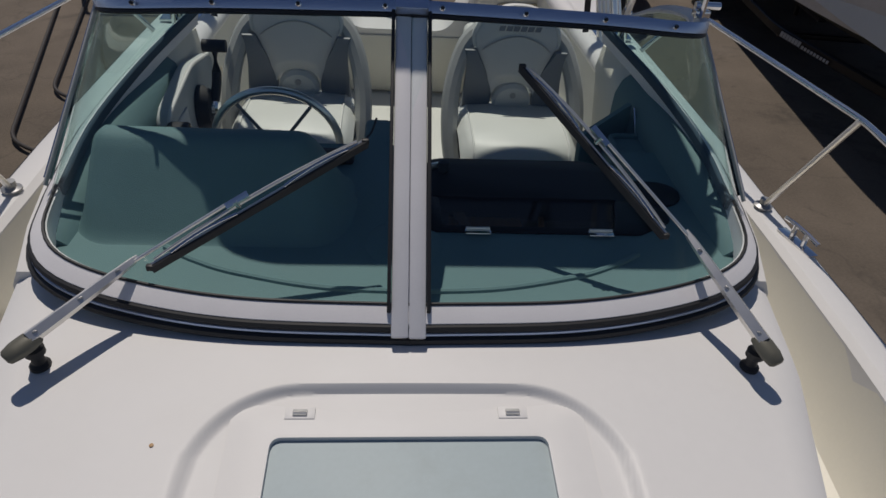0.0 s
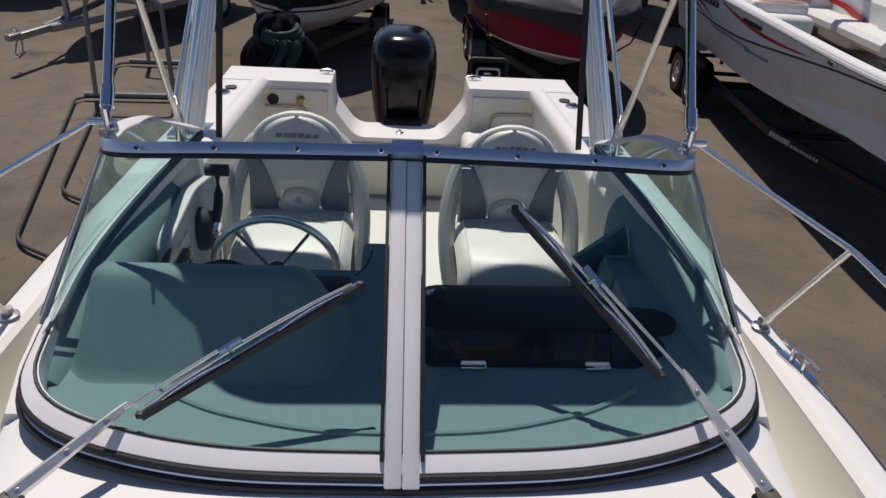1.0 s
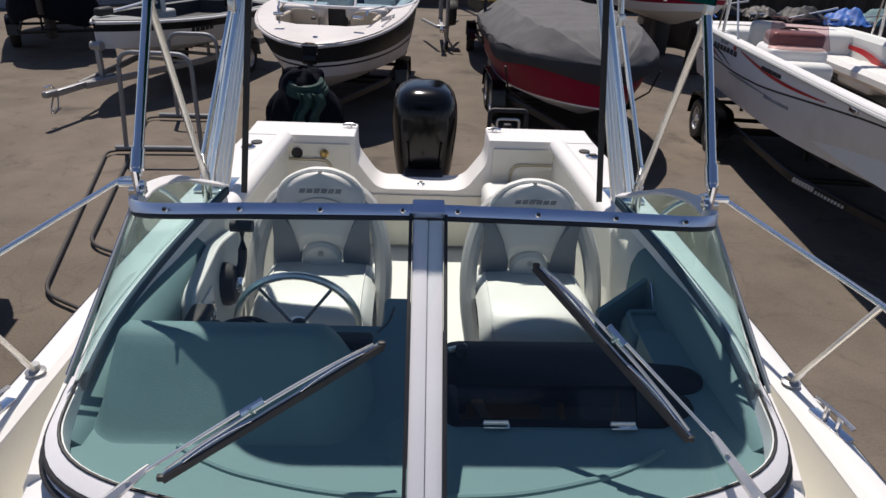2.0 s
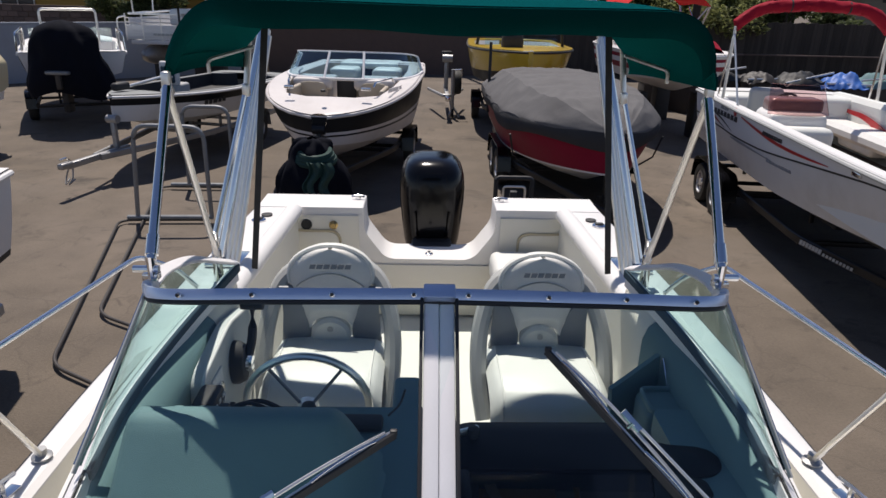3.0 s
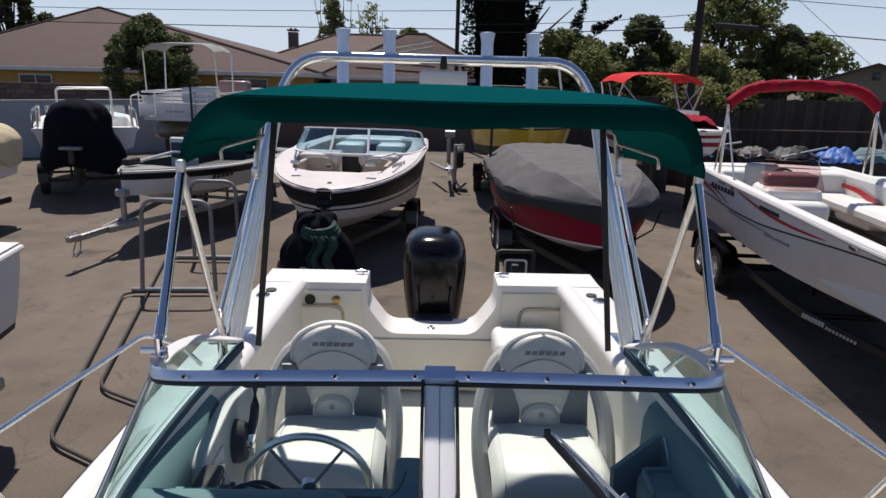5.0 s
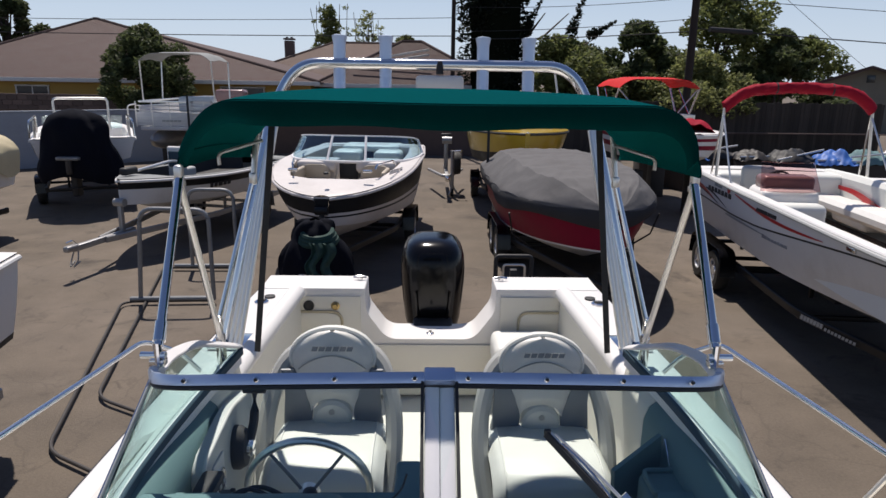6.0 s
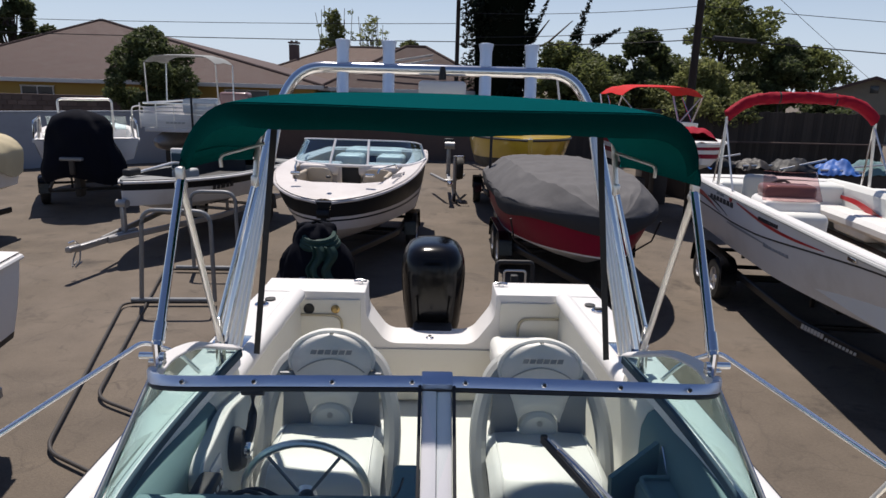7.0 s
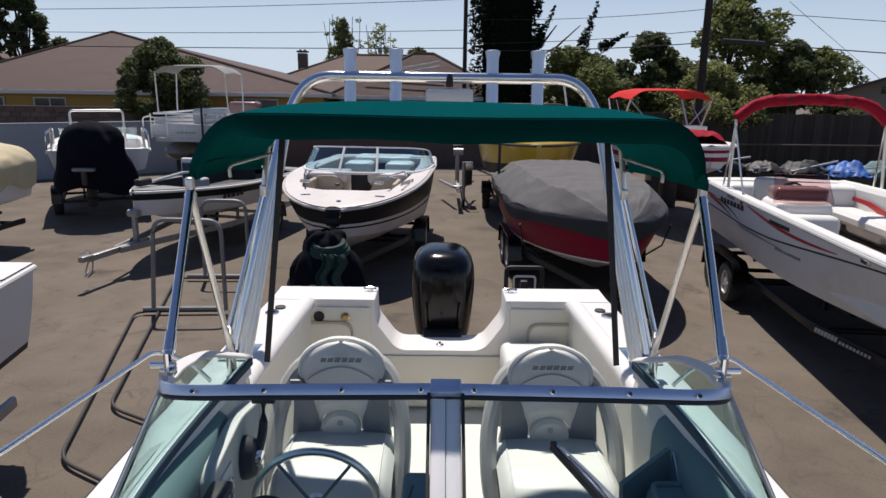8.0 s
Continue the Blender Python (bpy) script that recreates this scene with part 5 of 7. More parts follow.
def boat(name, loc, rz, hull, label, bottom_m, bands, deck_m, rail_m, cap_w=0.14, well=None, floor=0.35, liner_m=None, group=""):
    """A hull with colour bands, rub rail, deck and an open well from s0 to s1."""
    e = thing(name, loc, rz, label, "boat", group)
    S = [k / 30 for k in range(31)]
    bm = bmesh.new()
    rings = []
    for s in S:
        c, cz = hull.chine(s)
        kz, y = hull.keel(s), s * hull.L
        half = [(c, cz), (c * 0.55, (cz + kz) / 2 - 0.01)]
        rings.append([(x, y, z) for x, z in half] + [(0, y, kz)] + [(-x, y, z) for x, z in reversed(half)])
    V = loft(bm, rings, closed=False)
    bm.faces.new(V[0])
    bm.faces.new(V[-1])
    part("hull_bottom", bm, bottom_m, e)
    for nm, f0, f1, m in bands:
        bm, g01 = bmesh.new(), (f0, f1)
        for sd in (1, -1):
            rows = []
            for s in S:
                a0, a1 = (f(s) if callable(f) else f for f in (f0, f1))
                rows.append([(sd * hull.at(s, a0 + (a1 - a0) * k / 3)[0], s * hull.L, hull.at(s, a0 + (a1 - a0) * k / 3)[1]) for k in range(4)])
            loft(bm, rows, closed=False)
        f0, f1 = (f(0.0) if callable(f) else f for f in (f0, f1))
        a = [(hull.at(0, f0)[0], 0.0, hull.at(0, f0)[1]), (hull.at(0, f1)[0], 0.0, hull.at(0, f1)[1])]
        q = [bm.verts.new(p) for p in (a[0], a[1], (-a[1][0], 0, a[1][2]), (-a[0][0], 0, a[0][2]))]
        bm.faces.new(q)
        f0, f1 = (f(1.0) if callable(f) else f for f in g01)
        a = [(hull.at(1, f)[0], hull.L, hull.at(1, f)[1]) for f in (f0, f1)]
        bm.faces.new([bm.verts.new(p) for p in (a[0], a[1], (-a[1][0], hull.L, a[1][2]), (-a[0][0], hull.L, a[0][2]))])
        part(nm, bm, m, e)
    bm = bmesh.new()
    for sd in (1, -1):
        tube([(sd * (hull.half(s) + 0.008), s * hull.L, hull.sheer(s) - 0.03) for s in S], 0.026, 8, bm=bm)
    part("rub_rail", bm, rail_m, e)
    s0, s1 = well or (2, 2)
    bm = bmesh.new()
    if well:
        W = [s0 + (s1 - s0) * k / 20 for k in range(21)]
        inner = lambda s: max(0.02, (hull.half(s) - cap_w) * min(1.0, math.sqrt(max(0, min(s - s0 + 0.004, s1 - s + 0.004)) / 0.035)))
        for sd in (1, -1):
            loft(bm, [[(sd * (hull.half(s) + 0.004), s * hull.L, hull.sheer(s) - 0.02), (sd * (hull.half(s) - 0.02), s * hull.L, hull.sheer(s) + 0.012), (sd * (inner(s) + 0.02), s * hull.L, hull.sheer(s) + 0.012), (sd * inner(s), s * hull.L, hull.sheer(s) - 0.01)] for s in W], closed=False)
        for a, b in ((0.0, s0), (s1, 1.0)):
            T = [a + (b - a) * k / 10 for k in range(11)]
            loft(bm, [[(hull.half(s) * k / 6, s * hull.L, hull.sheer(s) + 0.012 + 0.02 * (1 - (k / 6) ** 2)) for k in range(-6, 7)] for s in T], closed=False)
        part("deck", bm, deck_m, e)
        bm = bmesh.new()
        fz = hull.H * floor
        loft(bm, [[(inner(s), s * hull.L, hull.sheer(s)), (inner(s) * 0.97, s * hull.L, fz + 0.03), (inner(s) * 0.9, s * hull.L, fz), (-inner(s) * 0.9, s * hull.L, fz), (-inner(s) * 0.97, s * hull.L, fz + 0.03), (-inner(s), s * hull.L, hull.sheer(s))] for s in W], closed=False)
        part("liner", bm, liner_m or deck_m, e)
    else:
        loft(bm, [[(hull.half(s) * k / 6, s * hull.L, hull.sheer(s) + 0.005 + 0.03 * (1 - (k / 6) ** 2)) for k in range(-6, 7)] for s in S], closed=False)
        part("deck", bm, deck_m, e)
    return e


def bimini(parent, x0, x1, y, depth, z0, ztop, m, stand=0.2, rolled=False):
    """A canvas top on bent poles, local to its boat."""
    bt = thing("canvas_top", (0, 0, 0))
    bt.parent = parent
    w = x1 - x0

    def arc(u):
        e = abs(2 * u - 1)
        return ztop - (0.12 if rolled else 0.03) * e * e - 0.2 * max(0, (e - 0.6) / 0.4) ** 2

    if rolled:
        pts = [(x0 + w * k / 24, y, arc(k / 24)) for k in range(25)]
        bm, rows = bmesh.new(), []
        for k in range(97):
            c = Vector((x0 + w * k / 96, y, arc(k / 96)))
            slope = (arc(min(1, k / 96 + 0.01)) - arc(max(0, k / 96 - 0.01))) / (0.02 * w)
            n = Vector((-slope, 0, 1)).normalized()
            rows.append([])
            for j in range(16):
                q = 2 * math.pi * j / 16
                rr = 0.086 * (1 + 0.22 * noise.noise(Vector((k * 0.16, 2.2 * math.cos(q), 2.2 * math.sin(q)))) + 0.1 * noise.noise(Vector((k * 0.55, 1.5 * math.cos(q), 7 + math.sin(q)))))
                rows[-1].append(c + n * rr * math.cos(q) + Vector((0, rr * math.sin(q), 0)))
        loft(bm, rows)
        part("rolled_canvas", bm, m, bt, "wrinkled rolled red canvas", 60)
        for k in (7, 16):
            part("tie", sweep([(x0 + w * k / 24 - 0.012, y, arc(k / 24)), (x0 + w * k / 24 + 0.012, y, arc(k / 24))], ring(0.092, 12), up=(0, 1, 0)), blackmatte, bt)
    else:
        part("canopy", sheet(lambda u, v: (x0 + w * u, y - depth / 2 + depth * v, arc(u) + 0.05 * math.sin(math.pi * v) - 0.02 * math.sin(2 * math.pi * v) ** 2), 24, 12, -0.01), m, bt)
    for x, sd in ((x0, -1), (x1, 1)):
        ends = (0.0,) if rolled else (-depth / 2 + 0.03, depth / 2 - 0.03)
        for dy in ends:
            part("pole", tube([(x + sd * 0.0, y + dy, arc(0)), (sd * 1.17 if rolled else x + sd * 0.02, y + dy * stand, z0)], 0.024, 8), pale, bt)
        if rolled:
            part("brace", tube([(x, y, arc(0) - 0.1), (sd * 1.17, y + 0.7, z0)], 0.014, 8), pale, bt)
            part("brace", tube([(x, y - 0.02, arc(0) - 0.1), (sd * 1.17, y - 0.25, z0)], 0.014, 8), steel, bt)
    return bt


trailer((0, 4.3, 0), 180, 5.6, 2.3, galv, 2.0, 1, 0.5, 1.0, "galvanised boat trailer under the walkaround boat")

# the bowrider with a black and white hull
class DroppedBow(Hull):
    """A sheer that falls away towards a full, flared bow."""

    def sheer(self, s):
        k = max(0.0, (s - 0.5) / 0.5)
        return self.H - 0.3 * k ** 1.7

    def keel(self, s):
        return 0.46 * max(0, (s - 0.55) / 0.45) ** 2.4

    def chine(self, s):
        k = max(0, (s - 0.45) / 0.55)
        return self.half(s) * (0.87 - 0.3 * k), self.H * (0.3 + 0.1 * k ** 1.7)

    def half(self, s):
        return super().half(s) * (1 - 0.07 * max(0.0, 1 - s / 0.45) ** 1.5)


H1 = DroppedBow(5.4, 2.6, 1.28, full=2.7, blunt=0.55)
BR = (-1.236, 15.53, 0.45)
br = boat("bowrider_boat", BR, 175.5, H1, "white and black bowrider with a three-pane windshield", oldgel, [("lower_band", 0, 0.28, oldgel), ("black_stripe", 0.28, 0.34, blackgel), ("white_stripe", 0.34, 0.43, oldgel), ("black_band", 0.43, 0.95, blackgel), ("sheer_band", 0.95, 1.0, oldgel)], oldgel, oldgel, 0.33, (0.08, 0.85), 0.5, tan)
hull_parts = set(br.children)
trailer((-1.236, 15.53, 0), 175.5, 5.3, 2.4, TRAILER_BLACK, 2.3, 1, 0.5, 1.2, "black steel trailer under the bowrider", jack=False, post=0.72)
WY, WZ = 3.45, 1.05
bw = thing("windshield", (0, 0, 0))
bw.parent = br
lowline = spline([(1.1 * x, y, z) for x, y, z in [(-1.16, WY - 1.3, WZ), (-1.1, WY - 0.55, WZ), (-0.88, WY + 0.0, WZ), (-0.32, WY + 0.26, WZ), (0.32, WY + 0.26, WZ), (0.88, WY + 0.0, WZ), (1.1, WY - 0.55, WZ), (1.16, WY - 1.3, WZ)]], 6)
topline = spline([(1.12 * x, y, z) for x, y, z in [(-1.04, WY - 1.4, WZ + 0.28), (-0.98, WY - 0.85, WZ + 0.36), (-0.78, WY - 0.34, WZ + 0.42), (-0.28, WY - 0.12, WZ + 0.44), (0.28, WY - 0.12, WZ + 0.44), (0.78, WY - 0.34, WZ + 0.42), (0.98, WY - 0.85, WZ + 0.36), (1.04, WY - 1.4, WZ + 0.28)]], 6)
for k0, k1 in ((0, 18), (18, 24), (24, 42)):
    g = part("pane", sheet(lambda u, v: lowline[k0 + round(u * (k1 - k0))].lerp(topline[k0 + round(u * (k1 - k0))], v), k1 - k0, 4, 0.006), bluepane, bw, "pale blue windshield pane")
    g.visible_shadow = False
for k in (0, 18, 24, 42):
    part("pane_post", sweep([lowline[k], topline[k]], rect(0.045, 0.03), up=(0, 1, 0)), alu, bw)
part("top_trim", tube(topline, 0.016, 6), alu, bw, "bright top trim")
part("windshield_base", sweep(lowline, rect(0.06, 0.05)), alu, bw)
for s in (1, -1):
    part("bow_seat", box((s * 0.48, 3.98, 0.62), (0.46, 0.9, 0.2), 0.06, 3), tan, br, "tan bow seat cushion")
    part("side_pad", box((s * 0.78, 4.1, 0.84), (0.08, 0.7, 0.26), 0.035, 3), tan, br, "tan bow side pad")
    part("grab_rail", tube(rounded([(s * 0.92, 3.9, 1.05), (s * 0.9, 3.95, 1.12), (s * 0.72, 4.7, 1.13), (s * 0.7, 4.75, 1.06)], 0.04), 0.016, 8), steel, br)
    part("console", box((s * 0.58, 3.3, 0.8), (0.7, 0.55, 0.5), 0.05), oldgel, br)
    part("rear_seat", box((s * 0.45, 1.2, 0.75), (0.6, 0.6, 0.5), 0.08, 3), vinyl, br)
    part("cleat", box((s * 0.62, 5.05, 1.07), (0.16, 0.05, 0.05), 0.015), steel, br)
    part("bow_coaming", box((s * 0.55, 3.66, 0.96), (0.74, 0.2, 0.2), 0.07, 3), oldgel, br)
    part("seat_back", prism([(q.x, q.y) for q in rounded([(s * 0.55 - 0.28, 0.68, 0), (s * 0.55 + 0.28, 0.68, 0), (s * 0.55 + 0.24, 1.0, 0), (s * 0.55 - 0.24, 1.0, 0)], 0.13, 5, True)], 3.765, 3.8, "y", 0.01), tan, br, "tan oval bow seat back")
bars(br, "registration", oldgel, (-1.07, 4.1, 0.96), (0.2, 0.9, 0.02), (-0.2, 0, 1), [0.1, 0.04, 0.05, 0.05, 0.05, 0.05, 0.04, 0.06], 0.07, 0, 0.5, 0.004, "row of plain registration marks")
part("engine_hatch", box((0, 0.5, 1.0), (1.3, 0.8, 0.14), 0.06, 3), vinyl, br)
part("bow_eye", lathe([(0.04, 0), (0.04, 0.03), (0.02, 0.04)], (0, 5.35, 1.05), seg=12), blackmatte, br)
# walkway seen between the bow seats: a black sheet stands for its dark gap
part("walkway_door", box((0.0, 3.45, 0.75), (0.36, 0.04, 0.5), 0.02), blackmatte, br)
part("swim_platform", box((0, -0.05, 0.55), (1.9, 0.6, 0.08), 0.03, 3), oldgel, br, "white swim platform")
for c in br.children:
    if c not in hull_parts:
        c.location += Vector((0, -0.3, 0.24))

# the tarp bundle on the trailer tongue
tp = thing("green_tarp_bundle", (-1.62, 9.25, 0), label="dark green tarp bundle draped over a winch post", category="tarp")


def drape(u, v):
    a = 2 * math.pi * u
    r = 0.1 + 0.5 * v ** 0.8 + 0.06 * math.sin(5 * a + 3) * v + 0.04 * math.sin(11 * a + 6 * v) * v + 0.12 * noise.noise(Vector((math.cos(a) * 2, math.sin(a) * 2, v * 4)))
    return (r * math.cos(a), r * math.sin(a) * 0.8, 1.25 * (1 - v ** 1.7) + 0.02 + 0.06 * noise.noise(Vector((math.cos(a) * 3, math.sin(a) * 3, v * 5))) * math.sin(math.pi * v))


part("drape", sheet(drape, 48, 16, 0.01), blackcover, tp, "dark draped cover", 60)
for k in range(3):
    part("roll", tube([(0.05 + (0.26 - 0.03 * k) * math.cos(t), -0.12 + 0.16 * math.sin(t), 1.0 + 0.05 * k + 0.06 * math.sin(t)) for t in (2 * math.pi * j / 24 for j in range(24))], 0.05, 8, True), darkgreen, tp, "green rolled tarp")
part("tarp_end", sheet(lambda u, v: (0.12 + 0.34 * (u - 0.5) + 0.05 * math.sin(9 * v), -0.36 - 0.14 * v + 0.04 * math.sin(14 * u), 1.0 - 0.62 * v), 20, 16, 0.012), darkgreen, tp, "hanging green tarp end", 60)

# the covered red boat
H2 = Hull(5.9, 2.5, 1.0, full=2.3, rise=0.12, blunt=0.7)
CB = (2.4, 14.55, 0.42)
cb = boat("covered_boat", CB, 181, H2, "red and white boat under a fitted grey cover", gel, [("white_band", 0, 0.04, gel), ("red_band", 0.04, 1.0, redgel)], gel, rubber)
RIDGE = [(0, 0.26), (0.08, 0.4), (0.3, 0.45), (0.5, 0.47), (0.72, 0.42), (0.86, 0.36), (0.93, 0.24), (1.0, 0.02)]


def cover(u, v):
    s = v
    a = (2 * u - 1)
    b = H2.half(s) + 0.03
    e = abs(a)
    z = H2.sheer(s) + lerp(RIDGE, s) * (0.96 - 0.1 * (e / 0.6) ** 2 if e < 0.6 else 0.86 * max(0.0, (0.86 - e) / 0.26) ** 0.9)
    if e > 0.86:
        z = H2.sheer(s) - 0.03 * (e - 0.86) / 0.14
    x = b * math.copysign(min(1.0, e / 0.86), a) + 0.02 * math.sin(31 * s + 7 * a) * max(0, e - 0.5)
    fold = noise.noise(Vector((a * 2.2 + 1.5 * s, s * 7 - a, 0)))
    z += (0.05 * (0.4 - abs(fold)) * (1 - e ** 4) + 0.045 * (0.3 - abs(noise.noise(Vector((a * 5 - 4 * s, s * 13, 3))))) + 0.02 * math.sin(38 * s + 14 * a) * max(0, e - 0.4)) * min(1, (1 - s) * 12)
    return (x, -0.05 + (H2.L + 0.08) * s, z)


part("cover", sheet(cover, 90, 120, -0.012), greycover, cb, "weathered grey fabric cover", 26)
bm = bmesh.new()
for s in (1, -1):
    loft(bm, [[(s * (H2.half(t) + out + 0.008 * math.sin(40 * t + 3 * dz)), -0.05 + (H2.L + 0.09) * t, H2.sheer(t) + dz * (1 + 0.25 * math.sin(13 * t))) for out, dz in ((0.03, 0.012), (0.05, -0.03), (0.045, -0.12), (0.02, -0.2), (0.0, -0.235))] for t in [k / 80 for k in range(81)]], closed=False)
part("cover_skirt", bm, darkcover, cb, "dark elastic skirt of the cover")
for s in (1, -1):
    part("cover_strap", tube([(s * 1.2, 4.4, 0.8), (s * 1.12, 4.3, 0.45), (s * 0.8, 4.2, 0.2)], 0.015, 6), blackmatte, cb)
trailer((2.4, 14.55, 0), 181, 5.6, 2.45, TRAILER_BLACK, 2.85, 2, 0.45, 1.2, "black tandem trailer under the covered boat", jack=False)
for s in (1, -1):
    part("guide_post", tube([(s * 1.14, 0.6, 0.5), (s * 1.14, 0.6, 1.9)], 0.03, 8), blackmatte, cb)

# the white deck boat with red flashes
# deep shade under the deck boat is put into its bottom colour
darkbottom = mat("shaded_hull_bottom", (0.045, 0.046, 0.042), 0.6, var=0.15, scale=3)
H3 = Hull(8.0, 2.5, 1.22, full=6.0, rise=0.0, blunt=0.5)
STRIP = [(0, 0.55), (0.135, 0.54), (0.265, 0.52), (0.34, 0.535), (0.41, 0.56), (0.5, 0.635), (0.595, 0.72), (0.75, 0.86), (1.0, 0.97)]
DB = (5.95, 11.7, 0.55)
db = boat("deck_boat", DB, 174.2, H3, "white deck boat with red flashes and a red top", darkbottom, [("lower_side", 0.0, lambda s: lerp(STRIP, s) - 0.03, hullgrey), ("black_strip", lambda s: lerp(STRIP, s) - 0.03, lambda s: lerp(STRIP, s), blackmatte), ("topside", lambda s: lerp(STRIP, s), 1.0, gel)], gel, vgrey, 0.16, (0.05, 0.9), 0.42, vinyl)
deck_trailer = trailer((5.98, 11.7, 0), 174.2, 6.9, 2.5, TRAILER_BLACK, 1.75, 2, 0.55, 1.2, "black tandem trailer under the deck boat")
bimini(db, -1.08, 1.16, 1.35, 0, 1.24, 2.64, redcanvas, rolled=True)


def on_side(sd, y, f, out=0.006):
    x, z = H3.at(y / H3.L, f)
    return Vector((sd * (x + out), y, z))


def flash(name, m, y0, y1, f0, f1, w0, w1, sd=1, bow=0.06):
    """A tapering flash on the hull side."""
    bm = bmesh.new()
    rows = []
    for k in range(13):
        t = k / 12
        y, f = y0 + (y1 - y0) * t, f0 + (f1 - f0) * t + bow * math.sin(math.pi * t)
        w = (w0 + (w1 - w0) * t) * math.sin(math.pi * min(1, t * 0.9 + 0.08)) ** 0.6
        rows.append([on_side(sd, y, f - w / 2, 0.004), on_side(sd, y, f - w / 2), on_side(sd, y, f + w / 2), on_side(sd, y, f + w / 2, 0.004)])
    loft(bm, rows)
    return part(name, bm, m, db)


for sd in (1, -1):
    flash("red_flash", redpaint, 2.5, 5.16, 0.9, 0.81, 0.05, 0.05, sd, -0.085)
    flash("red_flash", redpaint, 0.28, 1.44, 0.76, 0.6, 0.12, 0.05, sd, 0.03)
    flash("black_flash", blackmatte, 1.0, 2.05, 0.75, 0.57, 0.05, 0.02, sd, 0.03)
    flash("black_flash", blackmatte, 0.5, 1.7, 0.7, 0.55, 0.03, 0.03, sd, 0.02)
    flash("shadow_flash", slate, 2.0, 3.7, 0.46, 0.47, 0.06, 0.015, sd, 0.0)
    o = on_side(sd, 1.12, 0.73)
    bars(db, "maker_mark", blackmatte, o, on_side(sd, 2.36, 0.77) - o, (0, 0, 1), [0.135] * 7, 0.1, 0.2, 0.3, 0.004, "black bars of the maker's mark")
    o = on_side(sd, 1.5, 0.87)
    bars(db, "script_mark", slate, o, on_side(sd, 1.95, 0.88) - o, (0, 0, 1), [0.14, 0.08, 0.08], 0.1, 0.3, 0.3, 0.004)
    o = on_side(sd, 3.48, 0.42)
    bars(db, "registration", slate, o, on_side(sd, 4.24, 0.44) - o, (0, 0, 1), [0.07, 0.07, 0.02, 0.07, 0.07, 0.07, 0.07, 0.02, 0.07, 0.07], 0.09, 0, 0.25, 0.004, "row of plain registration marks")
    o = on_side(sd, 3.32, 0.8)
    bars(db, "model_mark", blackmatte, o, on_side(sd, 3.98, 0.81) - o, (0, 0, 1), [0.05, 0.05, 0.05, 0.03, 0.05, 0.07, 0.05, 0.06, 0.05, 0.06], 0.05, 0.3, 0.25, 0.004)
    part("mark_dot", lathe([(0.06, 0), (0.06, 0.006), (0.01, 0.008)], on_side(sd, 2.24, 0.93), Matrix.Rotation(radians(90 * sd), 4, "Y"), 18), redpaint, db, "red round mark")
    part("cleat", box((sd * (H3.half(5.76 / 8) - 0.02), 5.76, 1.14), (0.05, 0.16, 0.05), 0.012), steel, db)
    part("bow_bench", box((sd * 0.78, 5.0, 0.82), (0.55, 1.6, 0.4), 0.08, 3), tan, db, "cream bow bench")
    part("stern_bench", box((sd * 0.6, 0.75, 0.95), (0.9, 0.55, 0.6), 0.08, 3), vinyl, db, "white stern bench")
    part("side_bench", box((sd * 0.85, 2.0, 0.78), (0.46, 1.0, 0.34), 0.08, 3), vinyl, db)
far = [(-(H3.half(y / 8) - 0.14), y, 1.1 + 0.02 * math.sin(y)) for y in [0.35 + 4.9 * k / 24 for k in range(25)]]
part("far_coaming", sweep(far, [(0.12, -0.22), (0.12, 0.1), (0.07, 0.17), (-0.02, 0.18), (-0.09, 0.14), (-0.13, 0.05), (-0.14, -0.22)]), vinyl, db, "white moulded coaming with a red flash")
part("far_seat", sweep([(x + 0.34, y, 0.84) for x, y, _ in far[:16]], rect(0.44, 0.2, 0.3)), vgrey2, db, "pale bench cushion")
part("floor_carpet", sheet(lambda u, v: (-0.84 + 1.68 * u, 0.6 + 5.6 * v, H3.H * 0.42 + 0.012), 4, 8, 0.008), mat("brown_marine_carpet", (0.2, 0.155, 0.12), 0.95, spec=0.1, var=0.15, scale=8, bump=0.4, bscale=200), db, "brown marine carpet")
part("red_trim", sheet(lambda u, v: (-(H3.half((0.45 + 1.9 * u) / 8) - 0.29), 0.45 + 1.9 * u, 1.1 - 0.18 * max(0, (u - 0.5) / 0.5) ** 1.5 - (0.05 + 0.1 * u * u) * v), 20, 3, 0.008), redpaint, db, "red flash along the inner side")
con = thing("console", (0.66, 2.7, 0.4))
con.parent = db
part("console_body", box((0, 0, 0.45), (0.8, 0.62, 0.9), 0.12, 3), gel, con, "white console")
part("console_front", box((0, 0.42, 0.4), (0.78, 0.3, 0.66), 0.09, 3), vinyl, con)
g = part("console_screen", sheet(lambda u, v: ((-0.4 + 0.8 * u) * (1 - 0.12 * v), 0.34 - 0.2 * v - 0.12 * (2 * u - 1) ** 2, 0.86 + 0.38 * v), 12, 5, 0.012), smokedred, con, "maroon smoked windscreen")
g.visible_shadow = False
part("dashboard", box((0, 0.0, 0.96), (0.7, 0.36, 0.2), 0.06, 3), maroon, con, "maroon dashboard")
part("helm_wheel", tube([(0.16 * math.cos(2 * math.pi * k / 20), -0.26 + 0.07 * math.sin(2 * math.pi * k / 20), 0.98 + 0.1 * math.sin(2 * math.pi * k / 20)) for k in range(20)], 0.016, 6, True), blackmatte, con)
part("pilot_seat", box((0, -0.75, 0.42), (0.52, 0.46, 0.4), 0.1, 3), vinyl, con)
part("pilot_back", box((0, -0.98, 0.86), (0.5, 0.16, 0.42), 0.08, 3), vgrey, con, "grey pilot backrest")
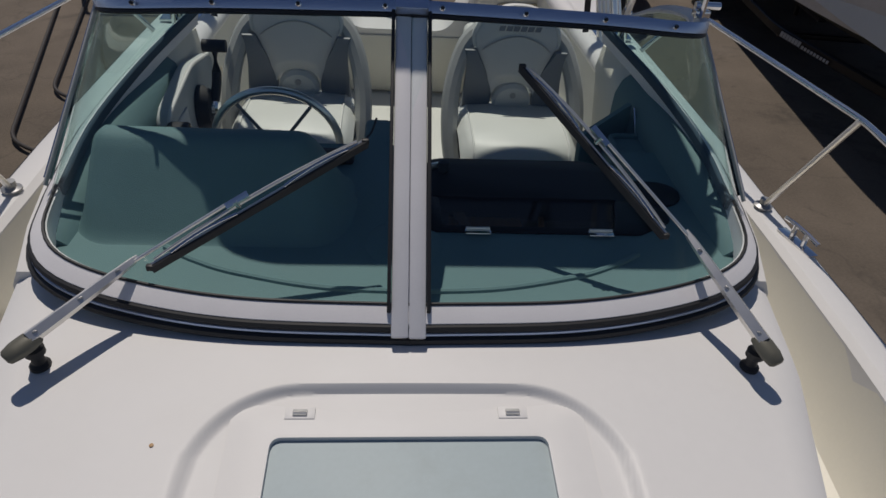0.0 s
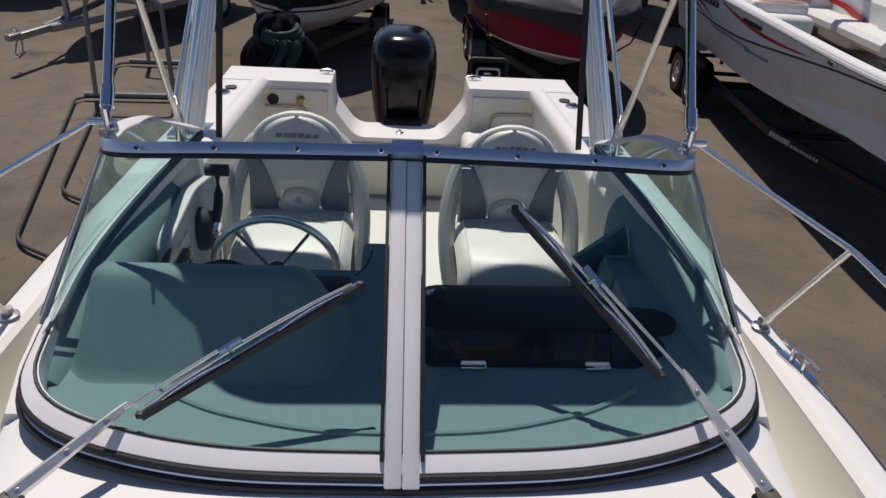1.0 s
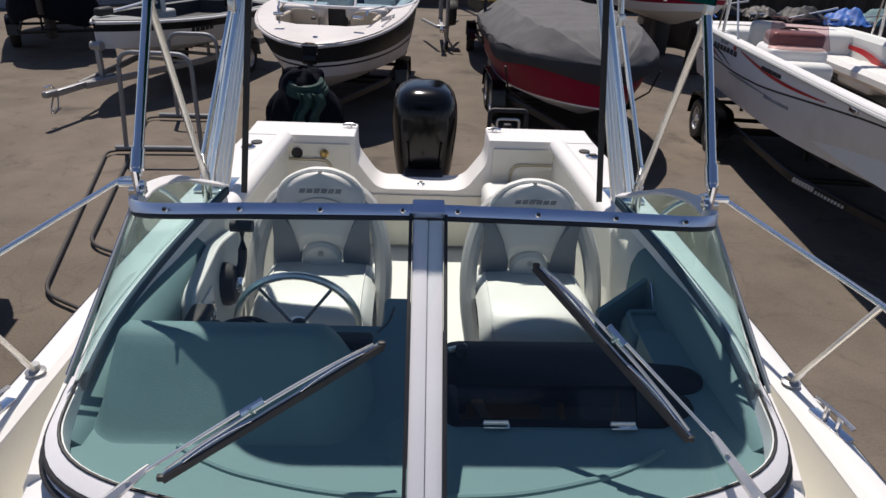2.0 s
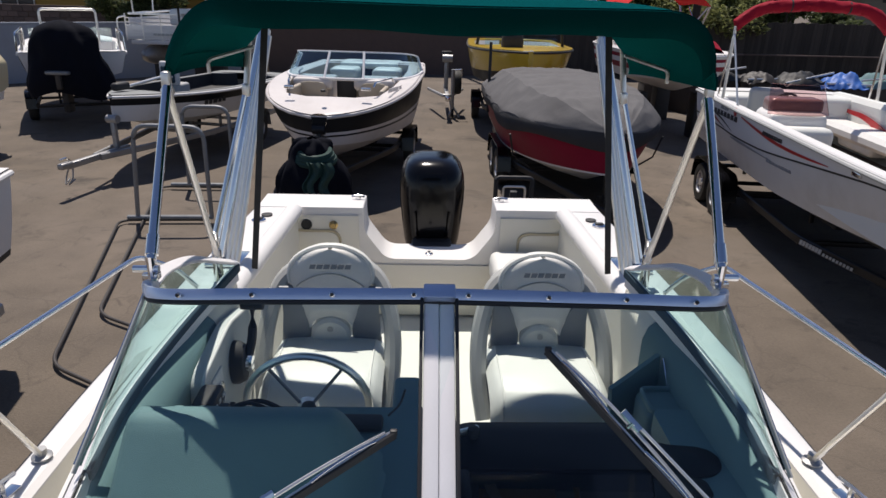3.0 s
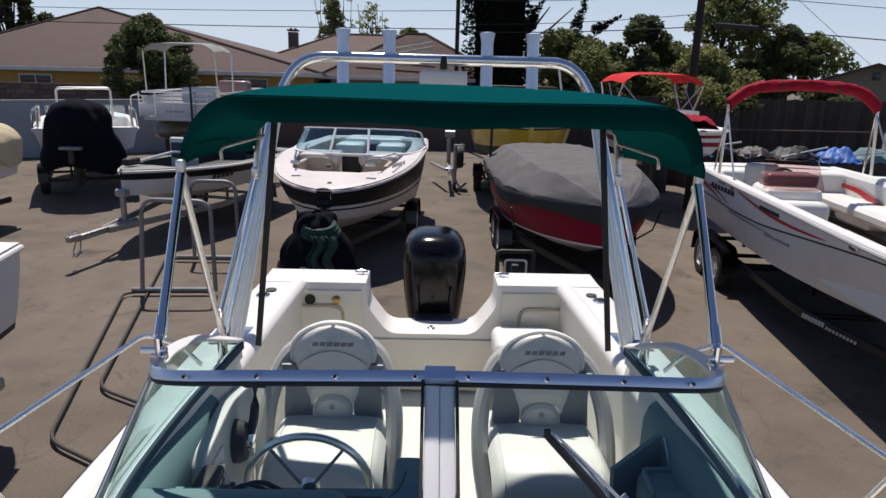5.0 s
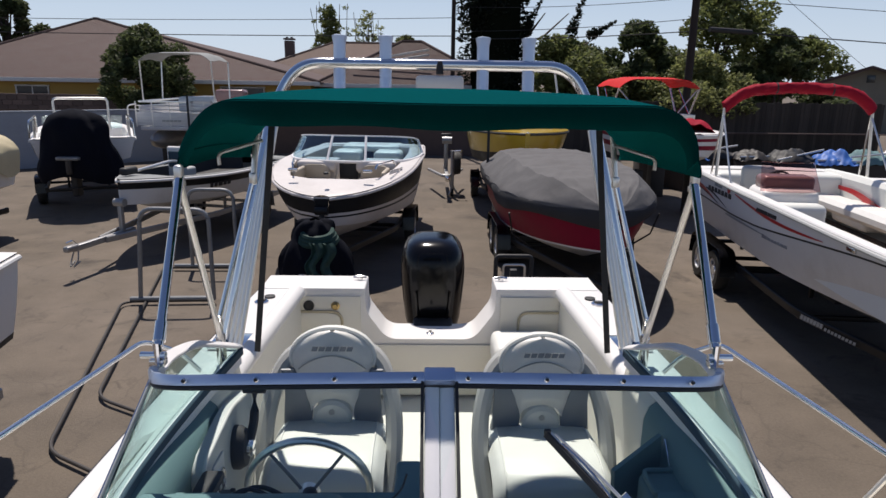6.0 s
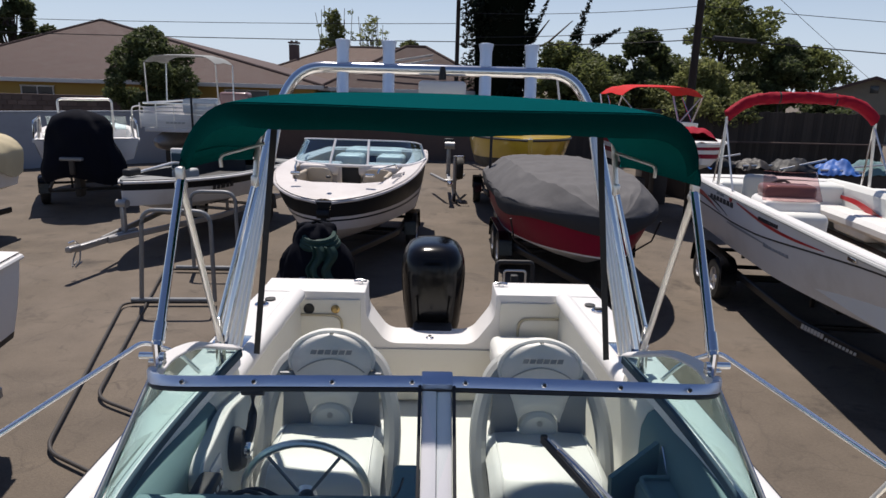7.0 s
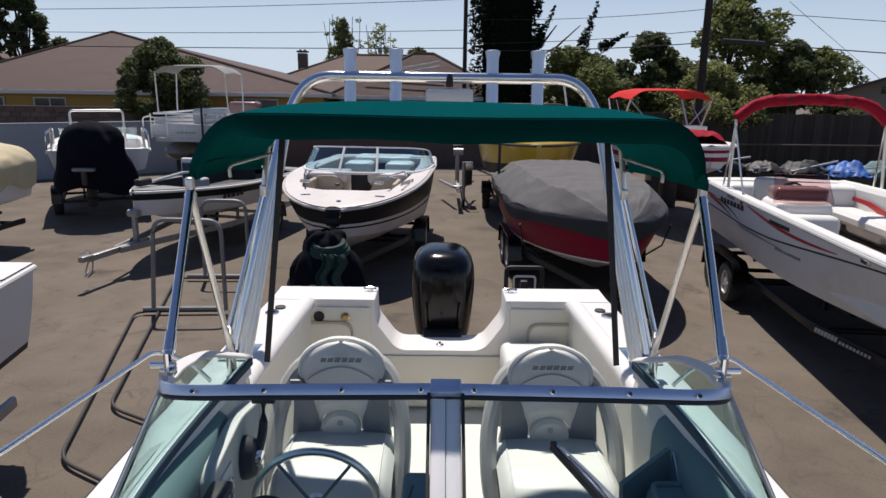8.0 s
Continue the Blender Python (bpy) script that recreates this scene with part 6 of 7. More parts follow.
for k in range(16):
    bars(deck_trailer, "mark_bar", vgrey, (0.982 - 0.0145 * k, 4.37 + 0.052 * k + (0.03 if k > 6 else 0), 0.47), (-0.268, 0.963, 0.0), (0, 0, 1), [0.042 if k < 7 else 0.034], 0.06 if k < 7 else 0.036, 0.2, 0.3, 0.003)
part("crumpled_cover", sheet(lambda u, v: (-0.6 + 1.2 * u, 5.2 + 1.0 * v, 0.95 + 0.12 * noise.noise(Vector((u * 6, v * 6, 2))) + 0.12 * math.sin(math.pi * u) * math.sin(math.pi * v)), 24, 20, 0.01), gel, db, "crumpled white cover", 60)

# the low fishing boat
H4 = Hull(5.2, 1.95, 0.66, full=2.0, rise=0.14, blunt=0.85)
fb = boat("fishing_boat", (-4.15, 16.6, 0.64), 166, H4, "low white fishing boat with dark trim on a galvanised trailer", hullgrey, [("topside", 0, 0.62, hullgrey), ("dark_band", 0.62, 0.92, blackgel), ("sheer_band", 0.92, 1.0, gel)], greycanvas, gel, 0.12, (0.08, 0.84), 0.6, blackmatte)
trailer((-4.15, 16.6, 0), 166, 5.1, 1.9, galv, 1.7, 1, 0.68, 1.25, "galvanised trailer with a rusty coupler under the fishing boat", jack=False)
part("fishing_seat", box((0.1, 3.3, 0.98), (0.4, 0.1, 0.45), 0.05, 3), gel, fb, "white seat back")
part("seat_pad", box((0.1, 3.37, 0.96), (0.28, 0.06, 0.32), 0.05, 3), navy, fb, "blue seat pad")
part("seat_base", box((0.1, 3.15, 0.6), (0.4, 0.4, 0.36), 0.05, 3), vgrey, fb)
part("trolling_motor", tube(rounded([(0.1, 4.9, 0.86), (0.05, 3.6, 0.95), (0.0, 3.4, 0.92)], 0.1), 0.028, 10), pale, fb, "folded trolling motor")
part("motor_head", box((0.12, 4.75, 0.9), (0.16, 0.36, 0.14), 0.05, 3), blackmatte, fb)
part("stern_motor", box((0, -0.25, 0.85), (0.34, 0.4, 0.6), 0.12, 3), blackgloss, fb)
bars(fb, "registration", blackmatte, (-0.93, 3.1, 0.48), (0.12, 0.95, 0.0), (-0.2, 0, 1), [0.09, 0.09, 0.02, 0.09, 0.09, 0.09], 0.09, 0, 0.4, 0.006)

# the runabout with a black motor cover
H5 = Hull(5.6, 2.36, 0.68, full=2.3, rise=0.1)
lb = boat("runabout_boat", (-8.25, 16.2, 1.02), 26, H5, "white runabout with wrap-around rails, stern towards the yard", gel, [("topside", 0, 1.0, gel)], gel, gel, 0.16, (0.05, 0.6), 0.4, gel)
trailer((-8.25, 16.2, 0), 26, 5.5, 2.4, TRAILER_BLACK, 1.2, 1, 0.7, 1.1, "dark trailer under the runabout", jack=False)
for s in (1, -1):
    part("stern_rail", tube(rounded([(s * 1.12, 0.1, 0.71), (s * 1.1, 0.12, 1.11), (s * 1.05, 1.6, 1.15), (s * 1.05, 1.65, 0.73)], 0.08), 0.025, 8), steel, lb)
    part("rail_post", tube([(s * 1.02, 0.2, 0.71), (s * 1.0, 0.2, 1.11)], 0.03, 8), pale, lb)
part("arch", tube(rounded([(-0.62, 1.6, 0.73), (-0.62, 1.6, 1.58), (0.62, 1.6, 1.58), (0.62, 1.6, 0.73)], 0.1), 0.03, 8), pale, lb)
g = part("screen", sheet(lambda u, v: (-0.95 + 1.9 * u, 2.6 - 0.4 * v + 0.3 * (1 - (2 * u - 1) ** 2), 0.73 + 0.38 * v), 12, 4, 0.008), blueglass, lb)
g.visible_shadow = False
mc = thing("covered_outboard", (-8.2, 15.75, 0.5), label="outboard motor shrouded in a large black cover", category="outboard")


def shroud(u, v):
    a = 2 * math.pi * u
    prof = [(0.0, 0.05), (0.05, 0.36), (0.12, 0.56), (0.28, 0.72), (0.6, 0.83), (0.9, 0.9), (1.0, 0.88)]
    r = lerp(prof, v) * (1 + 0.16 * noise.noise(Vector((2 * math.cos(a), 2 * math.sin(a), 3 * v))) + 0.04 * math.sin(7 * a + 4 * v) * v + 0.03 * math.sin(13 * a) * v)
    return (r * math.cos(a), r * 0.62 * math.sin(a), 1.93 - 1.6 * v ** 1.05 + 0.1 * math.sin(3 * a) * v)


part("cover", sheet(shroud, 56, 24, 0.012), blackcover, mc, "", 60)
part("lower_unit", box((0.05, -0.3, 0.3), (0.16, 0.26, 0.7), 0.05), blackmatte, mc)
part("swivel", box((0.08, -0.62, 0.86), (0.5, 0.16, 0.08), 0.03), tubegrey, mc, "weathered motor bracket")
part("cavitation_plate", box((0.05, -0.3, 0.15), (0.26, 0.4, 0.02), 0.006), blackmatte, mc)
part("bracket_arm", box((0.08, -0.6, 0.68), (0.12, 0.14, 0.36), 0.03), tubedark, mc)

# pontoon boat with a grey canvas top
pb = thing("pontoon_boat", (-7.35, 23.4, 0), -3, "white pontoon boat with a grey canvas top, raised on blocks", "boat")
for s in (1, -1):
    part("pontoon", lathe([(0.02, -2.8), (0.26, -2.5), (0.3, -2.0), (0.3, 2.2), (0.2, 2.7), (0.02, 2.9)], (s * 0.85, 0, 1.25), Matrix.Rotation(radians(90), 4, "X"), 18), galv, pb)
    for y in (-1.6, 1.6):
        part("stand", box((s * 0.85, y, 0.48), (0.5, 0.4, 0.96), 0.02), blackmatte, pb)
part("deck_plate", box((0, 0, 1.62), (2.6, 5.4, 0.12), 0.02), gel, pb)
for c, sz in (((-0.35, -2.68, 1.9), (2.1, 0.05, 0.4)), ((0, 2.68, 2.0), (2.6, 0.05, 0.6)), ((-1.28, 0, 2.0), (0.05, 5.4, 0.6)), ((1.28, 0, 2.0), (0.05, 5.4, 0.6))):
    part("fence_panel", box(c, sz, 0.015), gel, pb)
for k in range(5):
    part("fence_rib", box((-0.35, -2.712, 1.72 + 0.085 * k), (2.1, 0.015, 0.02), 0.004), vgrey2, pb)
part("top_rail", tube([(-1.28, -2.68, 2.42), (1.28, -2.68, 2.42), (1.28, 2.68, 2.42), (-1.28, 2.68, 2.42)], 0.03, 8, True), pale, pb)
for x in (-1.4, -0.9, -0.35, 0.2, 0.7, 1.05, 1.4):
    part("rail_post", cyl((x, -2.7, 1.66), (x, -2.7, 2.42), 0.02, 8), pale, pb)
for z in (2.18, 2.3):
    part("mid_rail", tube([(-1.4, -2.7, z), (1.4, -2.7, z)], 0.016, 8), pale, pb)
part("boarding_ladder", tube(rounded([(-1.62, -2.75, 1.1), (-1.62, -2.75, 2.3), (-1.35, -2.75, 2.35)], 0.1), 0.024, 8), pale, pb)
part("mast", cyl((0.25, -2.8, 1.0), (0.25, -2.8, 2.6), 0.035, 8), blackmatte, pb)
part("gate_frame", tube([(0.35, -2.72, 1.75), (0.95, -2.72, 1.75), (0.95, -2.72, 2.45), (0.35, -2.72, 2.45)], 0.025, 8, True), pale, pb)
for z in (1.9, 2.08, 2.26):
    part("step", box((0.65, -2.75, z), (0.55, 0.1, 0.03), 0.008), pale, pb)
part("lounge", box((0.1, -1.6, 2.3), (1.1, 0.5, 0.5), 0.1, 3), vinyl, pb, "white lounge seat")
part("lounge_red", box((0.6, 0.2, 2.45), (1.0, 0.6, 0.6), 0.1, 3), maroon, pb)
bimini(pb, -1.35, 0.85, -1.5, 1.6, 2.42, 3.85, greycanvas, stand=0.9)
bars(pb, "nameplate", vgrey, (-0.6, -2.73, 1.82), (1, 0, 0), (0, 0, 1), [0.1] * 5, 0.06, 0.2, 0.2, 0.004)

# boat under a tan cover
H6 = Hull(5.4, 2.3, 0.95, full=2.2, rise=0.1)
tb = boat("tan_covered_boat", (-9.45, 13.7, 0.72), 178, H6, "white boat under a wrinkled tan cover", gel, [("topside", 0, 1, gel)], gel, rubber)
def tan_drape(u, v):
    q = 2 * u - 1
    b, dome = H6.half(v) + 0.05, 0.45 + 0.3 * math.sin(math.pi * v)
    fold = 0.07 * noise.noise(Vector((u * 6, v * 14, 5))) + 0.03 * noise.noise(Vector((u * 15, v * 30, 8)))
    if abs(q) < 0.75:
        a = q / 0.75 * math.pi / 2
        return (b * math.sin(a) * (1 + 0.3 * fold), H6.L * v, H6.sheer(v) + dome * math.cos(a) + fold)
    k = (abs(q) - 0.75) / 0.25
    return (math.copysign(b - 0.05 * k, q) * (1 + 0.5 * fold), H6.L * v, H6.sheer(v) - (0.4 + 0.08 * math.sin(31 * v)) * k)


part("cover", sheet(tan_drape, 48, 60, -0.012), tancover, tb, "", 60)
trailer((-9.45, 13.7, 0), 178, 5.3, 2.3, TRAILER_BLACK, 3.4, 1, 0.6, 1.1, "dark trailer under the tan-covered boat", jack=False)
for v0 in (0.12, 0.3, 0.48):
    part("lashing", tube([Vector(tan_drape(1 - (0.02 + 0.4 * k / 16), v0 + 0.06 * k / 16)) + Vector((0, 0, 0.012)) for k in range(17)] if v0 != 0.3 else [Vector(tan_drape(0.02 + 0.4 * k / 16, v0 + 0.05 * k / 16)) + Vector((0, 0, 0.012)) for k in range(17)], 0.014, 6), blackmatte, tb, "black lashing cord")
part("cover_pole", tube([(-1.1, 4.3, 0.6), (-1.3, 4.6, 2.2)], 0.02, 6), blackmatte, tb)

# white boat whose stern corner shows beside the stand
H7 = Hull(5.5, 2.3, 1.12, full=2.2, rise=0.1)
wb = boat("white_boat", (-4.68, 5.45, 0.6), 186, H7, "white boat with a black waterline, stern corner towards the stand", blackgel, [("waterline", 0, 0.08, blackmatte), ("topside", 0.08, 1.0, gel)], gel, gel, 0.2, (0.1, 0.6), 0.4)
trailer((-4.68, 5.45, 0), 186, 5.4, 2.3, galv, 2.0, 1, 0.58, 1.0, "galvanised trailer under the white boat", jack=False)
part("tie_down", tube(spline([(1.05, 0.1, 0.4), (1.07, 0.15, 0.05), (1.02, 0.2, -0.25), (1.08, 0.25, -0.45)]), 0.014, 6), blackmatte, wb, "hanging black strap")

# yellow boat behind the covered one
H8 = Hull(5.6, 2.6, 1.12, full=2.4, rise=0.1)
yb = boat("yellow_boat", (2.45, 20.6, 0.85), 178, H8, "yellow and black wake boat behind the covered boat", blackgel, [("black_band", 0, 0.3, blackgel), ("yellow_band", 0.3, 1.0, yellowgel)], yellowgel, blackmatte, 0.2, (0.1, 0.55), 0.4, vgrey2)
trailer((2.5, 20.6, 0), 178, 5.5, 2.4, TRAILER_BLACK, 2.0, 1, 0.7, 1.1, "black trailer under the yellow boat", jack=False)
part("engine_lump", box((0.3, 4.2, 1.32), (0.5, 0.5, 0.5), 0.15, 3), blackmatte, yb, "black covered lump on the bow")
part("tower", tube(rounded([(-1.1, 3.0, 1.1), (-0.95, 3.2, 2.05), (0.95, 3.2, 2.05), (1.1, 3.0, 1.1)], 0.2), 0.04, 8), blackmatte, yb)
g = part("screen", sheet(lambda u, v: (-0.9 + 1.8 * u, 3.4 - 0.3 * v, 1.16 + 0.3 * v), 8, 3, 0.008), blueglass, yb)
g.visible_shadow = False

# red-topped pontoon behind
rp = thing("red_pontoon_boat", (5.9, 17.6, 0), 2, "white and red boat with a bright red canvas top", "boat")
for s in (1, -1):
    for y in (-1.2, 1.4):
        part("stand", box((s * 0.8, y, 0.55), (0.4, 0.4, 1.1), 0.02), blackmatte, rp)
H9 = Hull(5.0, 2.4, 0.95, full=3.0, rise=0.05, blunt=0.6)
rb = boat("red_boat_hull", (5.9, 19.8, 1.1), 182, H9, "", gel, [("white_band", 0, 0.3, gel), ("red_band", 0.3, 0.5, redgel), ("mid_band", 0.5, 0.68, gel), ("red_stripe", 0.68, 0.82, redgel), ("sheer_band", 0.82, 1.0, gel)], gel, gel, 0.2, (0.06, 0.6), 0.4)
for c in list(rb.children):
    c.parent = rp
    c.matrix_parent_inverse = Matrix()
    c.matrix_basis = pose(5.9, 17.6, 0, 0, 0, 2).inverted() @ rb.matrix_basis
bpy.data.objects.remove(rb)
bimini(rp, -1.05, 1.05, 0.6, 2.0, 2.05, 3.3, brightred)
part("bow_cover", sheet(lambda u, v: ((-1.1 + 2.2 * u) * (0.66 + 0.34 * min(1, 1.5 * v)), -2.35 + 1.75 * v, 1.99 + 0.42 * math.sin(math.pi * min(1, v + 0.25)) * (1 - (2 * u - 1) ** 4) + 0.05 * noise.noise(Vector((u * 8, v * 8, 1)))), 30, 24, -0.012), redcanvas, rp, "wrinkled red bow cover", 60)

part("screen_frame", sweep([(-1.0, -0.35, 2.36), (-0.6, -0.62, 2.4), (0.6, -0.62, 2.4), (1.0, -0.35, 2.36)], rect(0.05, 0.12)), pale, rp, "pale windscreen frame")
for s in (1, -1):
    part("brace", tube([(s * 1.03, -0.3, 3.05), (s * 0.45, -0.45, 2.4)], 0.018, 6), pale, rp)
    part("brace", tube([(s * 1.03, 0.9, 3.05), (s * 1.07, -0.3, 2.05)], 0.018, 6), steel, rp)

# second white and red boat beyond the deck boat
H10 = Hull(5.5, 2.4, 0.9, full=3.0, rise=0.06, blunt=0.6)
sb = boat("white_red_boat", (9.0, 13.6, 0.42), 182, H10, "white boat with a broad red flash beside the deck boat", gel, [("low_band", 0, lambda s: 0.62 - 0.5 * min(1, s * 1.6), gel), ("red_band", lambda s: 0.62 - 0.5 * min(1, s * 1.6), lambda s: 0.72 - 0.2 * min(1, s * 1.6), redpaint), ("sheer_band", lambda s: 0.72 - 0.2 * min(1, s * 1.6), 1.0, gel)], gel, gel, 0.2, (0.05, 0.85), 0.4, vinyl)
trailer((9.0, 13.6, 0), 182, 5.4, 2.3, TRAILER_BLACK, 2.0, 1, 0.42, 1.1, "black trailer under the white and red boat", jack=False)
part("lounge", box((-0.7, 1.5, 0.95), (0.6, 2.0, 0.4), 0.12, 3), vinyl, sb)

# tubular stand beside the boat
st = thing("tubular_stand", (-3.8, 8.5, 0), label="grey and dark tubular steel stand lying on the asphalt", category="metal stand")
SI = Matrix.Translation((-3.8, 8.5, 0)).inverted()
G = lambda pts, r=0.12: rounded([SI @ Vector(p) for p in pts], r, 5)
part("base_loop", tube(G([(-3.2, 9.2, 0.05), (-4.42, 9.12, 0.05), (-3.34, 5.15, 0.05), (-2.4, 4.6, 0.05)], 0.22), 0.018, 10), tubedark, st, "dark base tube")
part("base_loop", tube(G([(-3.3, 10.92, 0.05), (-4.5, 10.9, 0.05), (-3.38, 6.15, 0.05), (-2.4, 5.6, 0.05)], 0.22), 0.018, 10), tubedark, st, "dark base tube")
part("cross_bar", tube(G([(-4.3, 9.13, 0.09), (-3.1, 9.2, 0.09)]), 0.034, 10), tubegrey, st)
part("cross_bar", tube(G([(-4.3, 10.89, 0.09), (-3.3, 10.92, 0.09)]), 0.034, 10), tubegrey, st)
part("guard_loop", tube(G([(-4.16, 9.15, 0.08), (-4.06, 9.15, 1.42), (-3.12, 9.2, 1.4), (-3.12, 9.2, 0.08)], 0.2), 0.032, 10), tubegrey, st, "upright grey guard loop")
part("guard_loop", tube(G([(-4.0, 10.9, 0.08), (-4.0, 10.9, 1.4), (-3.25, 10.92, 1.4), (-3.25, 10.92, 0.08)], 0.2), 0.032, 10), tubegrey, st, "upright grey guard loop")

# small engine bracket left behind the transom
bk = thing("cargo_rack", (0.95, 7.0, 0), label="black metal rack on a post behind the boat", category="rack")
part("post", box((0, 0, 0.6), (0.08, 0.08, 1.2), 0.01), blackmatte, bk)
part("frame", tube(rounded([(-0.2, 0, 1.05), (-0.2, 0, 1.35), (0.2, 0, 1.35), (0.2, 0, 1.05)], 0.05), 0.025, 8, False), blackmatte, bk)
part("handle", tube(rounded([(-0.12, -0.03, 1.1), (-0.12, -0.03, 1.26), (0.12, -0.03, 1.26), (0.12, -0.03, 1.1)], 0.04), 0.014, 8), pale, bk)
part("foot", box((0, 0, 0.03), (0.5, 0.5, 0.06), 0.01), blackmatte, bk)
# jack stand trailer tongue beyond the bowrider
jt = thing("trailer_tongue", (0.55, 18.6, 0), label="galvanised trailer tongue with its jack down", category="trailer")
part("beam", box((0, 0.6, 0.6), (0.1, 2.4, 0.12), 0.01), galv, jt)
part("jack", cyl((0.15, -0.2, 0.0), (0.15, -0.2, 1.3), 0.05, 12), galv, jt)
part("coupler", box((0, -0.7, 0.6), (0.14, 0.3, 0.14), 0.04), steel, jt)
part("winch_stand", box((0, 0.9, 1.1), (0.12, 0.12, 1.0), 0.02), galv, jt)
part("spare_tyre", lathe([(0.18, -0.1), (0.3, -0.1), (0.33, 0), (0.3, 0.1), (0.18, 0.1)], (0.3, 0.3, 0.9), Matrix.Rotation(radians(90), 4, "Y"), 20), tyre_m, jt)
part("brace_leg", tube([(0, 0.0, 0.6), (0.35, -0.3, 0.02)], 0.03, 8), galv, jt)
part("side_frame", tube(rounded([(-0.5, 1.5, 0.55), (-0.12, -0.2, 0.6), (0.1, -0.2, 0.6), (0.5, 1.5, 0.55)], 0.1), 0.045, 8), galv, jt, "galvanised side frame")
part("jack_crank", tube(rounded([(0.15, -0.2, 1.28), (0.4, -0.2, 1.3), (0.4, -0.2, 1.12)], 0.03), 0.022, 8), steel, jt)
part("jack_wheel", lathe([(0.05, -0.04), (0.12, -0.04), (0.13, 0), (0.12, 0.04), (0.05, 0.04)], (0.15, -0.2, 0.13), Matrix.Rotation(radians(90), 4, "Y"), 16), tyre_m, jt)
part("winch_drum", cyl((-0.12, 0.78, 1.5), (0.16, 0.78, 1.5), 0.1, 14), galv, jt)
part("bow_stop", box((0, 0.98, 1.62), (0.3, 0.1, 0.12), 0.03), rubber, jt)
part("safety_chain", tube(spline([(0.06, -0.55, 0.55), (0.1, -0.66, 0.3), (0.05, -0.72, 0.15), (0.12, -0.6, 0.06)]), 0.02, 6), galv, jt)

# ---- walls, houses, trees, poles ----
block = mat("blue_grey_painted_block", (0.29, 0.32, 0.37), 0.8, var=0.08, scale=1.2, bump=0.3, bscale=30, dirt=(0.15, 0.15, 0.15), dirt_amount=0.4, dscale=0.6)
brickm = mat("brown_slump_block", (0.115, 0.08, 0.068), 0.9, var=0.18, scale=5, bump=0.4, bscale=30, rnd=0.25)
stucco = mat("yellow_stucco", (0.43, 0.275, 0.07), 0.9, var=0.06, scale=2, bump=0.3, bscale=60)
tanstucco = mat("tan_stucco", (0.3, 0.24, 0.17), 0.9, var=0.06, scale=2, bump=0.3, bscale=60)
roofm = mat("brown_shingle", (0.074, 0.046, 0.042), 0.9, var=0.22, scale=3, bump=0.6, bscale=20, fine=14)
roofm2 = mat("tan_shingle", (0.13, 0.09, 0.075), 0.9, var=0.2, scale=3, bump=0.6, bscale=20, fine=14)
fascia = mat("pale_fascia", (0.6, 0.58, 0.55), 0.6, var=0.05)
pane_m = mat("dark_window_pane", (0.05, 0.055, 0.06), 0.12, var=0.2, scale=3)
woodfence = mat("dark_weathered_wood", (0.04, 0.032, 0.027), 0.9, var=0.3, scale=3, bump=0.4, bscale=30, rnd=0.3)
bark = mat("bark", (0.07, 0.05, 0.04), 0.95, var=0.3, scale=6, bump=0.8, bscale=25)
polewood = mat("creosoted_pole", (0.024, 0.016, 0.013), 0.9, var=0.25, scale=4, bump=0.4, bscale=40)


def leaf_mat(name, c):
    m = mat(name, c, 0.55, var=0.3, scale=0.8, fine=4.0)
    n, l = m.node_tree.nodes, m.node_tree.links
    b = n["Principled BSDF"]
    g = n.new("ShaderNodeNewGeometry")
    mr = n.new("ShaderNodeMapRange")
    mr.inputs["To Min"].default_value, mr.inputs["To Max"].default_value = 0.55, 1.5
    l.new(g.outputs["Random Per Island"], mr.inputs["Value"])
    src = b.inputs["Base Color"].links[0].from_socket
    vm = n.new("ShaderNodeVectorMath")
    vm.operation = "SCALE"
    l.new(src, vm.inputs[0])
    l.new(mr.outputs["Result"], vm.inputs["Scale"])
    l.new(vm.outputs["Vector"], b.inputs["Base Color"])
    b.inputs["Specular IOR Level"].default_value = 0.25
    tr = n.new("ShaderNodeBsdfTranslucent")
    l.new(vm.outputs["Vector"], tr.inputs["Color"])
    mx = n.new("ShaderNodeMixShader")
    mx.inputs[0].default_value = 0.5
    l.new(b.outputs[0], mx.inputs[1])
    l.new(tr.outputs[0], mx.inputs[2])
    l.new(mx.outputs[0], n["Material Output"].inputs[0])
    return m


leaf_mid = leaf_mat("mid_green_leaves", (0.15, 0.172, 0.06))
leaf_dark = leaf_mat("dark_green_leaves", (0.082, 0.102, 0.042))
leaf_light = leaf_mat("light_green_leaves", (0.2, 0.215, 0.082))
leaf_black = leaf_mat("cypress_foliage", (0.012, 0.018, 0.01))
rng = random.Random(7)


